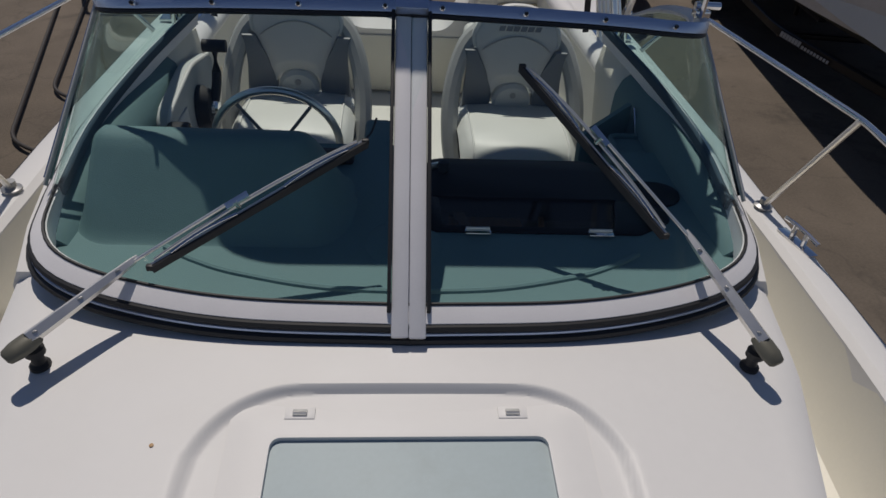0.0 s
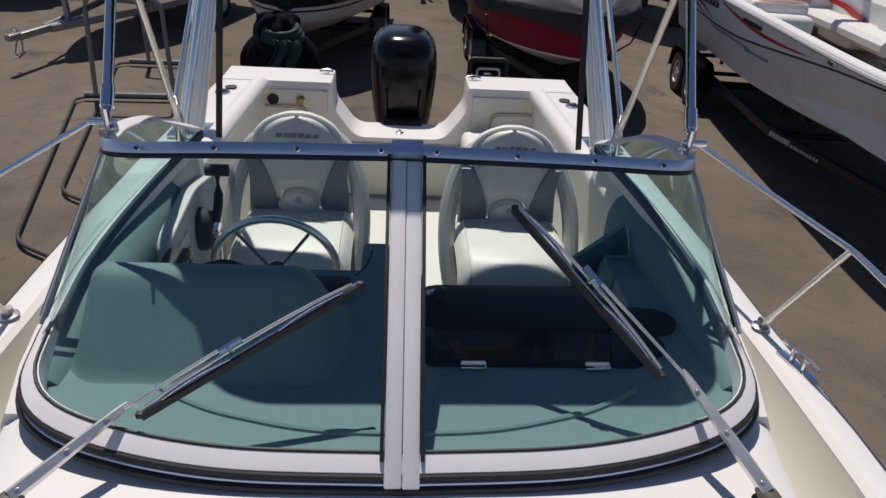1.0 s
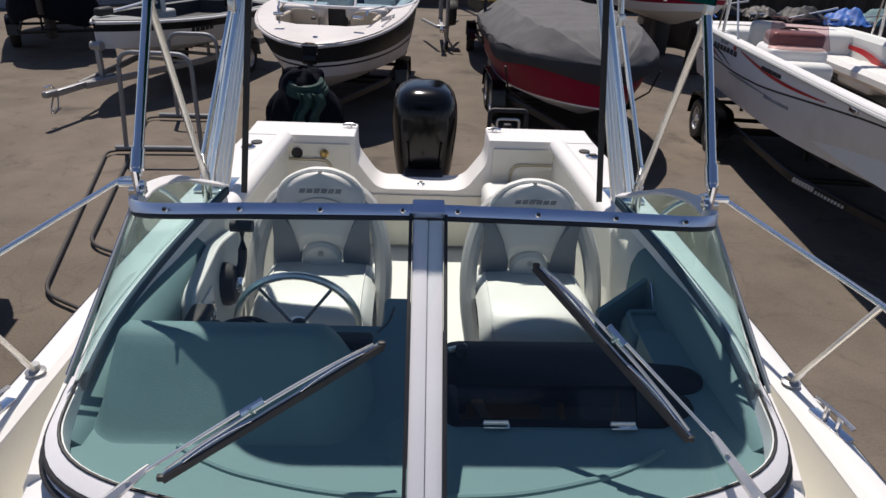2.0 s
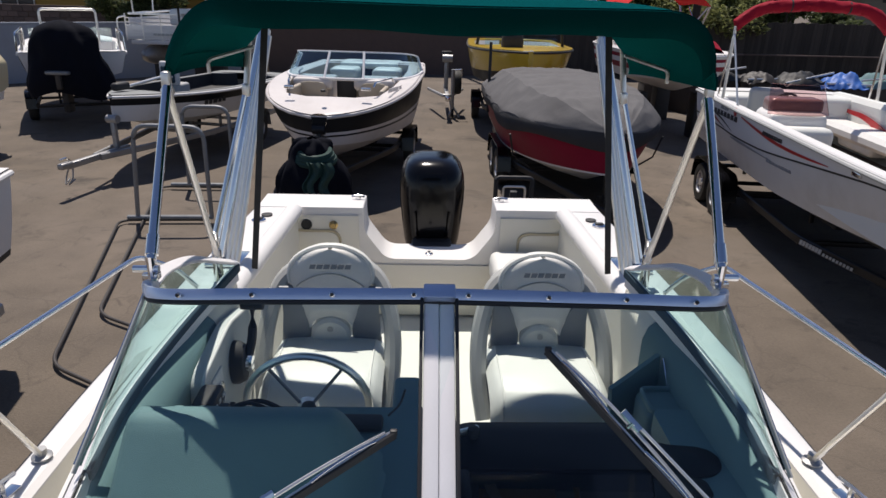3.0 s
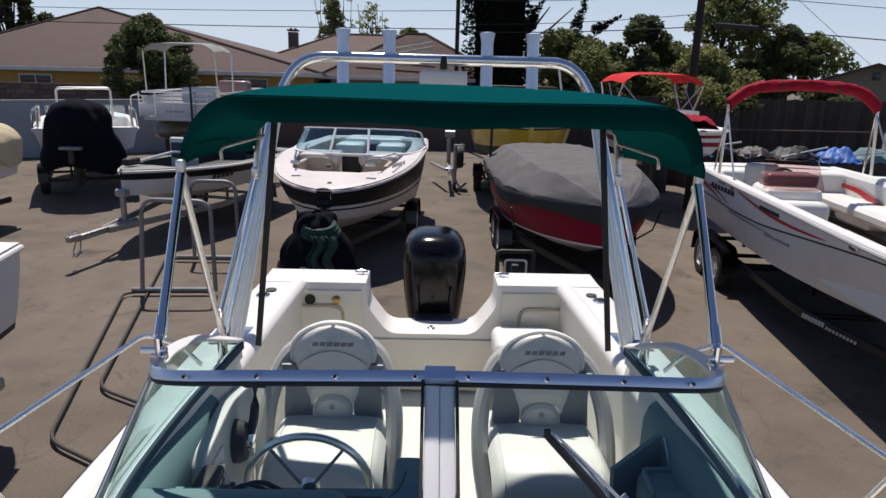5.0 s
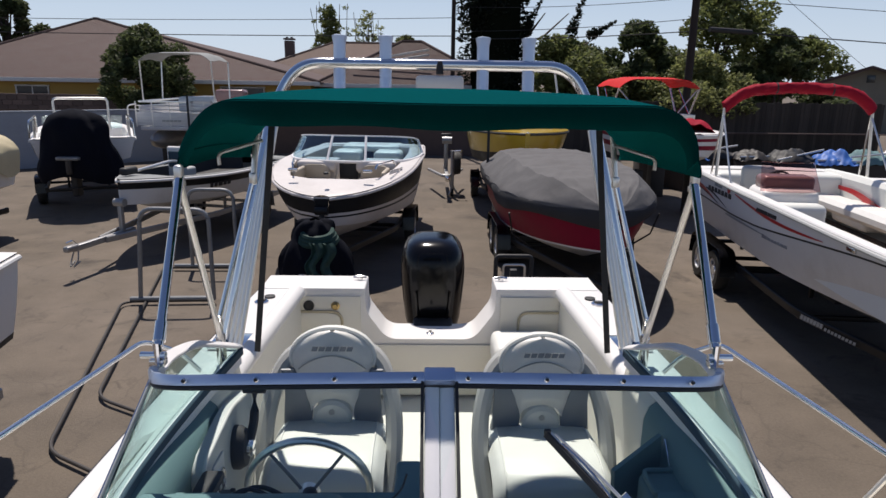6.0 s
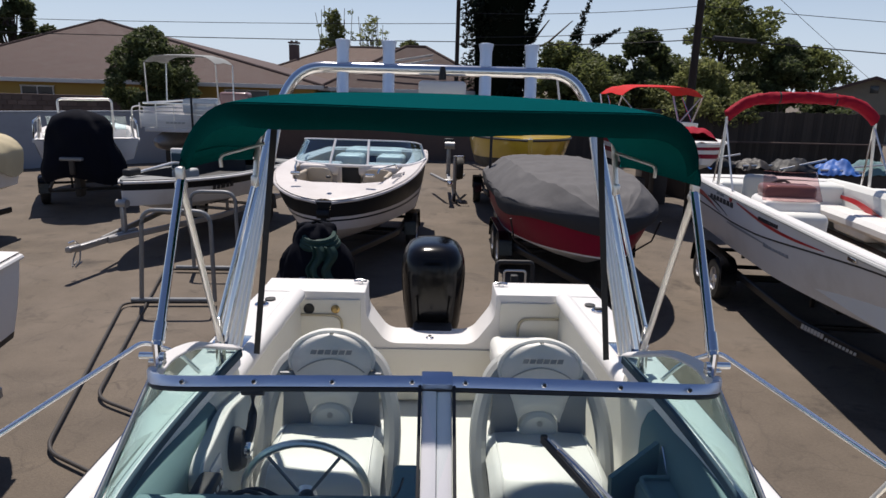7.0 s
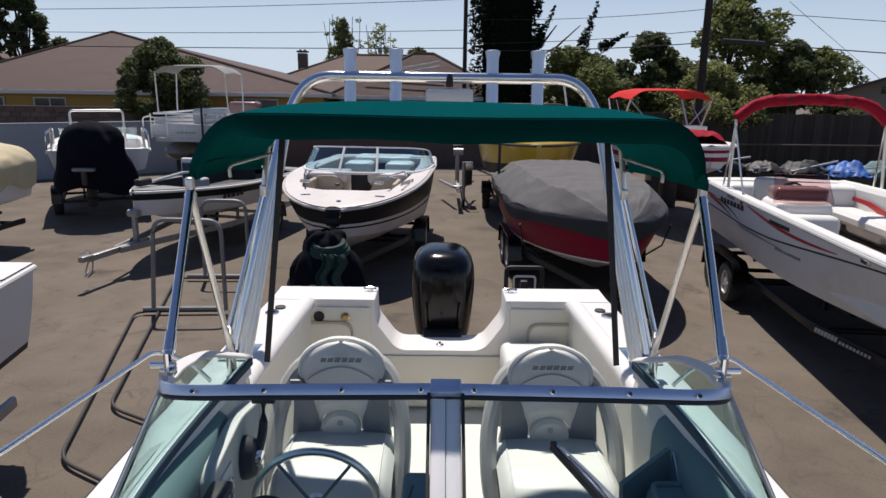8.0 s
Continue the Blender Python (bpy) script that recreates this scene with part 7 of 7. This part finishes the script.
def leaves(clumps, count, size, droop=0.0):
    """Many small folded leaves spread through uneven clumps."""
    verts, faces = [], []
    tot = sum(r * r for *_, r in clumps)
    for cx, cy, cz, r in clumps:
        for _ in range(max(8, int(count * r * r / tot))):
            d = Vector((rng.gauss(0, 1), rng.gauss(0, 1), rng.gauss(0, 1))).normalized()
            q = r * (0.5 + 0.55 * rng.random() ** 0.6)
            p = Vector((cx, cy, cz)) + Vector((d.x, d.y, d.z * 0.8)) * q
            a = Vector((rng.gauss(0, 1), rng.gauss(0, 1), rng.gauss(0, 0.6) - droop)).normalized()
            b = a.cross(d + Vector((rng.gauss(0, 0.5), rng.gauss(0, 0.5), rng.gauss(0, 0.5)))).normalized()
            s = size * rng.uniform(0.6, 1.3)
            n = a.cross(b) * s * 0.18
            k = len(verts)
            verts += [p - a * s, p + b * s * 0.45 + n, p + a * s, p - b * s * 0.45 + n]
            faces += [(k, k + 1, k + 2), (k, k + 2, k + 3)]
    return verts, faces


def tree(loc, height, spread, crown0, m, label, n=26, count=5200, size=0.13, trunk_r=0.14, seed=1, cat="tree"):
    t = thing("tree", loc, 0, label, cat)
    rr = random.Random(seed)
    bm = bmesh.new()
    pts = [Vector((0, 0, 0))]
    for k in range(1, 6):
        pts.append(Vector((rr.uniform(-0.08, 0.08) * k, rr.uniform(-0.08, 0.08) * k, height * 0.72 * k / 5)))
    sp = spline(pts, 4)
    rings = []
    for i, p in enumerate(sp):
        r = trunk_r * (1 - 0.8 * i / len(sp))
        rings.append([p + Vector((r * math.cos(a), r * math.sin(a), 0)) for a in (2 * math.pi * j / 8 for j in range(8))])
    loft(bm, rings)
    clumps = []
    for k in range(n):
        z = crown0 + (height - crown0) * rr.random() ** 0.85
        f = math.sin(math.pi * min(1, 0.18 + 0.8 * (z - crown0) / (height - crown0)))
        a, q = rr.uniform(0, 2 * math.pi), spread * f * math.sqrt(rr.random())
        c = (q * math.cos(a), q * math.sin(a), z, spread * rr.choice((0.12, 0.16, 0.2, 0.26, 0.34)))
        clumps.append(c)
        if k < 12:
            s0 = sp[min(len(sp) - 1, int(len(sp) * rr.uniform(0.45, 0.9)))]
            e = Vector(c[:3])
            mid = s0.lerp(e, 0.5) + Vector((0, 0, 0.15))
            rad = trunk_r * 0.3
            loft(bm, [[p + Vector((r2 * math.cos(b), r2 * math.sin(b), 0)) for b in (2 * math.pi * j / 5 for j in range(5))] for p, r2 in ((s0, rad), (mid, rad * 0.7), (e, rad * 0.25))])
    part("trunk", bm, bark, t)
    v, f = leaves(clumps, count, size)
    me = bpy.data.meshes.new("crown")
    me.from_pydata(v, [], f)
    me.materials.append(m)
    c = new("crown", me)
    c.parent = t
    c["kind"] = "stuff"
    return t


# block wall along the yard's left back, with joint relief
def wall_run(name, a, b, h, th, m, label, course=0.2, length=0.4):
    a, b = Vector((*a, 0)), Vector((*b, 0))
    d = (b - a)
    L = d.length
    e = thing(name, tuple(a), math.degrees(math.atan2(d.y, d.x)), label, "wall", kind="structure")
    part("wall_core", box((L / 2, 0, h / 2), (L, th, h), 0), m, e)
    part("wall_cap", box((L / 2, 0, h + 0.02), (L, th + 0.04, 0.06), 0.01), m, e)
    return e, L


wall_run("wall_left", (-20.0, 18.6), (-7.0, 28.2), 1.9, 0.15, block, "blue-grey painted block wall behind the boats")
w2 = wall_run("wall_back", (-22, 28.6), (3.2, 28.75), 2.3, 0.15, brickm, "brown slump-block wall along the back of the yard")[0]
# the blocks of the back wall that stand clear above the painted wall
base = box((0, 0, 0), (0.39, 0.03, 0.185), 0.008, 1)
me = bpy.data.meshes.new("block")
base.to_mesh(me)
base.free()
me.materials.append(brickm)
for row in range(3):
    for k in range(62):
        o = new("block", me)
        o.parent = w2
        o.location = (0.3 + 0.41 * k + (0.2 if row % 2 else 0), -0.08 - 0.006 * ((k * 7 + row * 3) % 4), 2.2 - 0.205 * row)

# dark board fence behind the right-hand boats
fe = thing("wall_right", (3.0, 28.5, 0), 2, "dark weathered board fence", "fence", kind="structure")
part("rail", box((8.5, 0.08, 1.9), (17, 0.06, 0.1), 0.01), woodfence, fe)
part("rail", box((8.5, 0.08, 0.6), (17, 0.06, 0.1), 0.01), woodfence, fe)
base = box((0, 0, 1.22), (0.147, 0.025, 2.44), 0.004, 1)
me = bpy.data.meshes.new("board")
base.to_mesh(me)
base.free()
me.materials.append(woodfence)
for k in range(118):
    o = new("board", me)
    o.parent = fe
    o.location = (0.07 + 0.144 * k, 0.012 * ((k * 5) % 3), -0.03 * ((k * 7) % 4) * 0.5)
for k in range(7):
    part("ledge_beam", box((8 + 1.4 * k, -0.5, 1.15), (1.38, 0.3, 0.05), 0.01), brickm, fe)


def house(name, loc, rz, w, d, eave, ridge, roof_m, wall_m, label, over=0.5, hip=0.5, windows=(), chimney=None, runs=None):
    h = thing(name, loc, rz, label, "house")
    part("wall", box((w / 2, d / 2, eave / 2), (w, d, eave), 0), wall_m, h)
    a = [(-over, -over), (w + over, -over), (w + over, d + over), (-over, d + over)]
    k = min(d / 2 + over, w / 2) * hip * 2
    kl, kr = runs or (k, k)
    rz0 = [(-over + kl, d / 2), (w + over - kr, d / 2)]
    bm = bmesh.new()
    E = [bm.verts.new((x, y, eave)) for x, y in a]
    E2 = [bm.verts.new((x, y, eave - 0.06)) for x, y in a]
    R = [bm.verts.new((x, y, ridge)) for x, y in rz0]
    bm.faces.new((E[0], E[1], R[1], R[0]))
    bm.faces.new((E[1], E[2], R[1]))
    bm.faces.new((E[2], E[3], R[0], R[1]))
    bm.faces.new((E[3], E[0], R[0]))
    for i in range(4):
        bm.faces.new((E[i], E[(i + 1) % 4], E2[(i + 1) % 4], E2[i]))
    bm.faces.new(E2)
    roof = part("roof", bm, roof_m, h)
    # shingle courses on the slope towards the yard, and hip caps
    bm = bmesh.new()
    n = 54
    for c in range(n):
        t0, t1 = c / n, (c + 1) / n
        y0, y1 = -over + (d / 2 + over) * t0, -over + (d / 2 + over) * t1
        z0, z1 = eave + (ridge - eave) * t0, eave + (ridge - eave) * t1
        x0, x1 = -over + kl * t0, w + over - kr * t0
        box(((x0 + x1) / 2, y0 + 0.02, z0 + 0.004), (x1 - x0, 0.05, 0.003), 0, bm=bm)
    part("shingle_course", bm, roof_m, roof)
    for p, q in ((a[0], rz0[0]), (a[1], rz0[1])):
        part("hip_cap", tube([(*p, eave + 0.02), (*q, ridge + 0.02)], 0.07, 6), roof_m, roof)
    part("ridge_cap", tube([(*rz0[0], ridge + 0.02), (*rz0[1], ridge + 0.02)], 0.08, 6), roof_m, roof)
    part("fascia", box((w / 2, -over - 0.02, eave - 0.06), (w + 2 * over, 0.04, 0.17), 0.005), fascia, h, "pale fascia board")
    for x, z, ww, hh in windows:
        wn_ = thing("window", (x, -0.02, z))
        wn_.parent = h
        part("pane", box((0, 0.0, 0), (ww, 0.03, hh), 0), pane_m, wn_)
        for c, s in (((0, -0.02, hh / 2), (ww + 0.1, 0.05, 0.06)), ((0, -0.02, -hh / 2), (ww + 0.14, 0.07, 0.06)), ((-ww / 2, -0.02, 0), (0.06, 0.05, hh)), ((ww / 2, -0.02, 0), (0.06, 0.05, hh)), ((0, -0.02, 0), (0.05, 0.045, hh))):
            part("frame", box(c, s, 0.004), fascia, wn_)
    if chimney:
        x, y, z = chimney
        part("chimney", box((x, y, z), (0.55, 0.55, 1.1), 0.02), brickm, h)
        part("chimney_cap", box((x, y, z + 0.65), (0.65, 0.65, 0.1), 0.02), brickm, h)
        for s in (-0.14, 0.14):
            part("flue", cyl((x + s, y, z + 0.65), (x + s, y, z + 0.78), 0.08, 10), brickm, h)
    return h


house("house", (-22.8, 30.5, 0), 0, 17.6, 14, 2.97, 5.98, roofm, stucco, "single-storey yellow house with a brown hipped roof", windows=((2.7, 2.3, 1.3, 0.7), (5.4, 2.3, 1.4, 0.7), (14.6, 2.3, 1.9, 0.8)), runs=(5.6, 12.8))
house("house", (-44, 33, 0), 0, 24, 11, 3.0, 5.2, roofm, stucco, "low brown-roofed house beside the yellow one", hip=0.45)
house("house", (-10.5, 40, 0), 0, 13, 9, 3.2, 5.3, roofm2, stucco, "tan-roofed house with a brick chimney", chimney=(2.0, 3.0, 4.75), hip=0.5, windows=((5, 2.2, 1.6, 0.9),))
house("house", (-4.6, 31.5, 0), 0, 7.6, 8, 2.9, 5.0, roofm, tanstucco, "small house with a reddish brown roof", hip=0.5, windows=((2.2, 2.2, 1.4, 0.8),))
bd = thing("roof_ladder", (-3.1, 31.4, 3.6), label="white ladder lying on the reddish roof", category="ladder")
part("rail", box((1.4, 0.6, 0.36), (3.6, 0.1, 0.1), 0.02, m=Matrix.Rotation(radians(-10), 4, "Y")), fascia, bd)
part("rail", box((1.5, 1.2, 0.62), (3.4, 0.1, 0.1), 0.02, m=Matrix.Rotation(radians(-10), 4, "Y")), fascia, bd)
# gabled house on the right
olivestucco = mat("olive_stucco", (0.2, 0.185, 0.15), 0.9, var=0.12, scale=2, bump=0.3, bscale=60)
gh = thing("house", (28.16, 48.26, 0), -34, "olive-tan gabled house beyond the board fence", "house")
part("wall", prism([(0, 0), (6, 0), (6, 3.25), (3, 4.3), (0, 3.25)], 0, 6, "y"), olivestucco, gh)
for s in (1, -1):
    part("roof", sheet(lambda u, v: (3 + s * (3.6 * u), -0.6 + 7 * v, 4.46 - 1.26 * u), 4, 4, 0.12 * s), roofm, gh)
    part("barge_board", box((3 + s * 1.8, -0.62, 3.76), (3.86, 0.06, 0.2), 0.01, m=Matrix.Rotation(radians(s * 19.3), 4, "Y")), roofm, gh)
part("gable_vent", box((3, -0.03, 3.6), (0.5, 0.06, 0.5), 0.02), pane_m, gh)
# trees
tree((-11.4, 28.0, 0), 4.75, 1.75, 2.1, leaf_dark, "dense dark green tree in front of the yellow house", 56, 16000, 0.1, 0.14, 3)
tree((-22.4, 37, 0), 8.8, 1.3, 4.2, leaf_dark, "tall dark tree behind the houses", 90, 8000, 0.17, 0.25, 5)
tree((-20.9, 38.5, 0), 5.5, 1.2, 2.5, leaf_dark, "low dark tree behind the houses", 24, 4000, 0.17, 0.2, 25)
tree((-7.2, 52, 0), 8.2, 1.35, 2.5, leaf_mid, "narrow upright green tree behind the houses", 100, 5200, 0.14, 0.2, 6)
for x0, y0, z0, n0, h0 in ((-7.2, 52, 6.2, 9, 2.6), (-4.4, 54, 4.5, 14, 3.6)):
    wt = thing("tree", (x0, y0, 0), 0, "thin bare whips of a young tree behind the houses", "tree")
    rw = random.Random(int(-x0 * 10))
    for k in range(n0):
        q, r0 = rw.uniform(-1.4, 1.4), rw.uniform(0.5, 1.0)
        part("branch", tube(spline([(q * 0.25, 0, 0.0), (q * 0.55, 0, z0 * 0.6), (q * 0.85, 0.1, z0), (q + rw.uniform(-0.2, 0.2), 0.1, z0 + h0 * r0)], 4), 0.022, 5), bark, wt)
    wv, wf = leaves([(rw.uniform(-1.4, 1.4), 0, z0 + h0 * rw.random() * 0.8, 0.16) for _ in range(26)], 420, 0.1)
    wm = bpy.data.meshes.new("sparse_leaves")
    wm.from_pydata(wv, [], wf)
    wm.materials.append(leaf_mid)
    wo = new("sparse_leaves", wm)
    wo.parent = wt
    wo["kind"] = "stuff"
tree((-4.4, 54, 0), 8.0, 1.6, 4.5, leaf_light, "nearly bare twiggy tree behind the houses", 40, 500, 0.16, 0.14, 8)
tree((-1.6, 50, 0), 5.9, 1.7, 3.2, leaf_mid, "small green tree behind the houses", 26, 4000, 0.18, 0.16, 28)
tree((6.2, 31, 0), 4.9, 2.6, 1.0, leaf_mid, "broad green tree behind the fence", 60, 17000, 0.13, 0.18, 9)
tree((10.2, 33, 0), 5.75, 2.2, 1.2, leaf_dark, "dark green tree behind the fence", 56, 15000, 0.14, 0.2, 11)
tree((14.4, 33.5, 0), 8.3, 2.2, 3.2, leaf_mid, "tall airy tree behind the fence", 70, 9000, 0.14, 0.18, 12)
tree((16.6, 32, 0), 5.5, 1.6, 2.4, leaf_dark, "rounded dark tree by the gabled house", 40, 10000, 0.14, 0.16, 13)
tree((12.2, 30.4, 0), 4.0, 2.6, 1.4, leaf_light, "bushy shrub behind the fence", 50, 13000, 0.12, 0.12, 14)
tree((8.2, 37, 0), 4.6, 2.6, 1.2, leaf_dark, "dark tree behind the fence row", 46, 10000, 0.17, 0.2, 21)
tree((13.0, 38, 0), 4.7, 3.0, 1.2, leaf_mid, "wide green tree behind the fence row", 46, 10000, 0.17, 0.2, 22)
tree((23.2, 40, 0), 2.8, 2.4, 0.3, leaf_dark, "low dark shrub behind the board fence", 50, 9000, 0.14, 0.1, 33, "shrub")
tree((20.5, 44, 0), 4.4, 2.6, 1.2, leaf_dark, "dark tree beside the gabled house", 40, 8000, 0.18, 0.2, 23)
tree((34.5, 62, 0), 7.3, 3.6, 2.0, leaf_mid, "green tree far behind the gabled house", 30, 4000, 0.24, 0.2, 15)
# cypress: a broad dark column with ragged side sprays
cy = thing("tree", (3.0, 31, 0), 0, "very dark broad cypress towering over the yard", "tree")
clumps = [(rng.uniform(-1.25, 1.25), rng.uniform(-0.9, 0.9), 1.0 + 11 * k / 110, 0.55) for k in range(110)]
for x0, z0, x1, z1 in ((1.3, 5.2, 2.1, 6.85), (3.4, 5.3, 4.0, 7.1), (4.3, 5.2, 5.4, 5.8), (1.2, 6.6, 1.6, 7.6)):
    for k in range(14):
        q = k / 13
        clumps.append((x0 + (x1 - x0) * q + rng.uniform(-0.05, 0.05), rng.uniform(-0.1, 0.1), z0 + (z1 - z0) * q, 0.26 * (1.08 - q)))
v, f = leaves(clumps, 18000, 0.12)
me = bpy.data.meshes.new("crown")
me.from_pydata(v, [], f)
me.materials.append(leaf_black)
o = new("crown", me)
o.parent = cy
# solid near-black core: the crown's inner shade put into colour
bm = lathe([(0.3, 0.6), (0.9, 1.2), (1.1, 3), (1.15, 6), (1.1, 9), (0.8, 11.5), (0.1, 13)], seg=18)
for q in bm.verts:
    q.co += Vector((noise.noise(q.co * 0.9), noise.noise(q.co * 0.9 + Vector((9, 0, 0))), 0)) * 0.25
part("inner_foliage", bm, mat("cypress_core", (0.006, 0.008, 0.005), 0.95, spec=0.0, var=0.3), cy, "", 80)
o["kind"] = "stuff"
bm = lathe([(0.35, 0), (0.3, 3), (0.2, 8), (0.05, 11)], seg=10)
for ex, ez in ((2.2, 6.1), (3.25, 6.1), (4.8, 5.25)):
    loft(bm, [[p + Vector((r * math.cos(a), r * math.sin(a), 0)) for a in (2 * math.pi * j / 6 for j in range(6))] for p, r in ((Vector((0, 0, ez - 2.2)), 0.1), (Vector((ex * 0.7, 0, ez - 0.9)), 0.07), (Vector((ex, 0, ez)), 0.03))])
part("trunk", bm, bark, cy)
# utility poles and cables
for x, y, h, r in ((1.1, 30.0, 9.5, 0.1), (10.0, 26.0, 9.5, 0.16)):
    up = thing("utility_pole", (x, y, 0), label="dark creosoted wooden utility pole", category="utility pole", group="utility poles")
    part("shaft", lathe([(r, 0), (r * 0.8, h)], seg=12), polewood, up)
    part("crossarm", box((0, -0.12, h - 0.8), (2.2, 0.1, 0.12), 0.01), polewood, up)
    for s in (-0.9, -0.45, 0.45, 0.9):
        part("insulator", lathe([(0.04, 0), (0.05, 0.06), (0.03, 0.12)], (s, -0.12, h - 0.74), seg=8), fascia, up)


def cable(a, b, sag, r=0.02):
    a, b = Vector(a), Vector(b)
    pts = [a.lerp(b, k / 16) - Vector((0, 0, sag * 4 * (k / 16) * (1 - k / 16))) for k in range(17)]
    return solo("overhead_cable", tube(pts, r * 0.75, 6), rubber, "black overhead cable between poles", "cable", "overhead cables")


cable((-34, 30, 5.6), (1.1, 30, 5.75), 0.25, 0.018)
cable((-34, 30, 5.0), (1.1, 30, 5.0), 0.15, 0.026)
cable((-34, 29.9, 6.3), (1.1, 29.9, 7.0), 0.3, 0.018)
cable((1.1, 30, 5.2), (10.0, 26, 5.55), 0.12, 0.018)
cable((1.1, 30, 4.9), (10.0, 26, 5.1), 0.1, 0.028)
cable((1.1, 30, 6.2), (10.0, 26, 6.3), 0.15, 0.016)
cable((10.0, 26, 5.2), (40, 30, 4.2), 0.1, 0.03)
cable((10.0, 26, 6.3), (40, 30, 5.6), 0.1, 0.018)
cable((13.0, 26, 6.6), (19.5, 30, 3.9), 0.02, 0.012)
bm = cyl((10.6, 25.95, 5.17), (12.3, 26.15, 5.1), 0.1, 10)
solo("splice_case", bm, blackmatte, "black cable splice case hanging on the cable", "cable box")
# things stored along the fence
HEAPS = ((8.0, 20.5, 0.8, 0.3, bluecanvas, "blue tarp sack"), (9.0, 21.0, 1.0, 0.25, blackmatte, "black bag of engine parts"), (10.0, 20.6, 0.9, 0.22, tubedark, "dark metal parts"),
         (11.2, 20.2, 1.1, 0.28, blackmatte, "black covered machine"), (12.2, 19.6, 0.9, 0.35, bluecanvas, "blue tarp bundle"), (13.3, 19.8, 1.3, 0.35, dashgrey, "pale teal inflatable"),
         (14.6, 20.2, 1.2, 0.3, vgrey2, "pale plastic sacks"), (7.2, 21.2, 0.8, 0.4, navy, "dark blue bundle"))
for x, y, sx, sz, m, lab in HEAPS:
    e = thing("stored_bundle", (x, y, 0), rng.uniform(-20, 20), lab + " on a crate by the fence", "bundle", "stored bundles")
    part("sack", sheet(lambda u, v: (sx * (u - 0.5) * 1.2, 1.2 * (v - 0.5), 0.95 + sz * max(0, math.sin(math.pi * u) * math.sin(math.pi * v)) ** 0.5 * (1 + 0.8 * noise.noise(Vector((u * 3 + x, v * 3, y)))) + 0.08 * noise.noise(Vector((u * 9 + x, v * 9, y)))), 26, 20, 0.02), m, e, "", 60)
    part("crate", box((0, 0, 0.47), (sx * 1.1, 1.1, 0.94), 0.03), woodfence, e)
    part("pipe", tube([(-sx * 0.6, -0.5, 1.1 + 0.1 * math.sin(x)), (sx * 0.7, -0.4, 1.2 + 0.15 * math.sin(3 * x))], 0.03, 8), pale, e)
# yard closed behind the camera
wall_run("wall_front", (-30, -14), (30, -14), 2.0, 0.15, block, "grey block wall at the front of the yard")
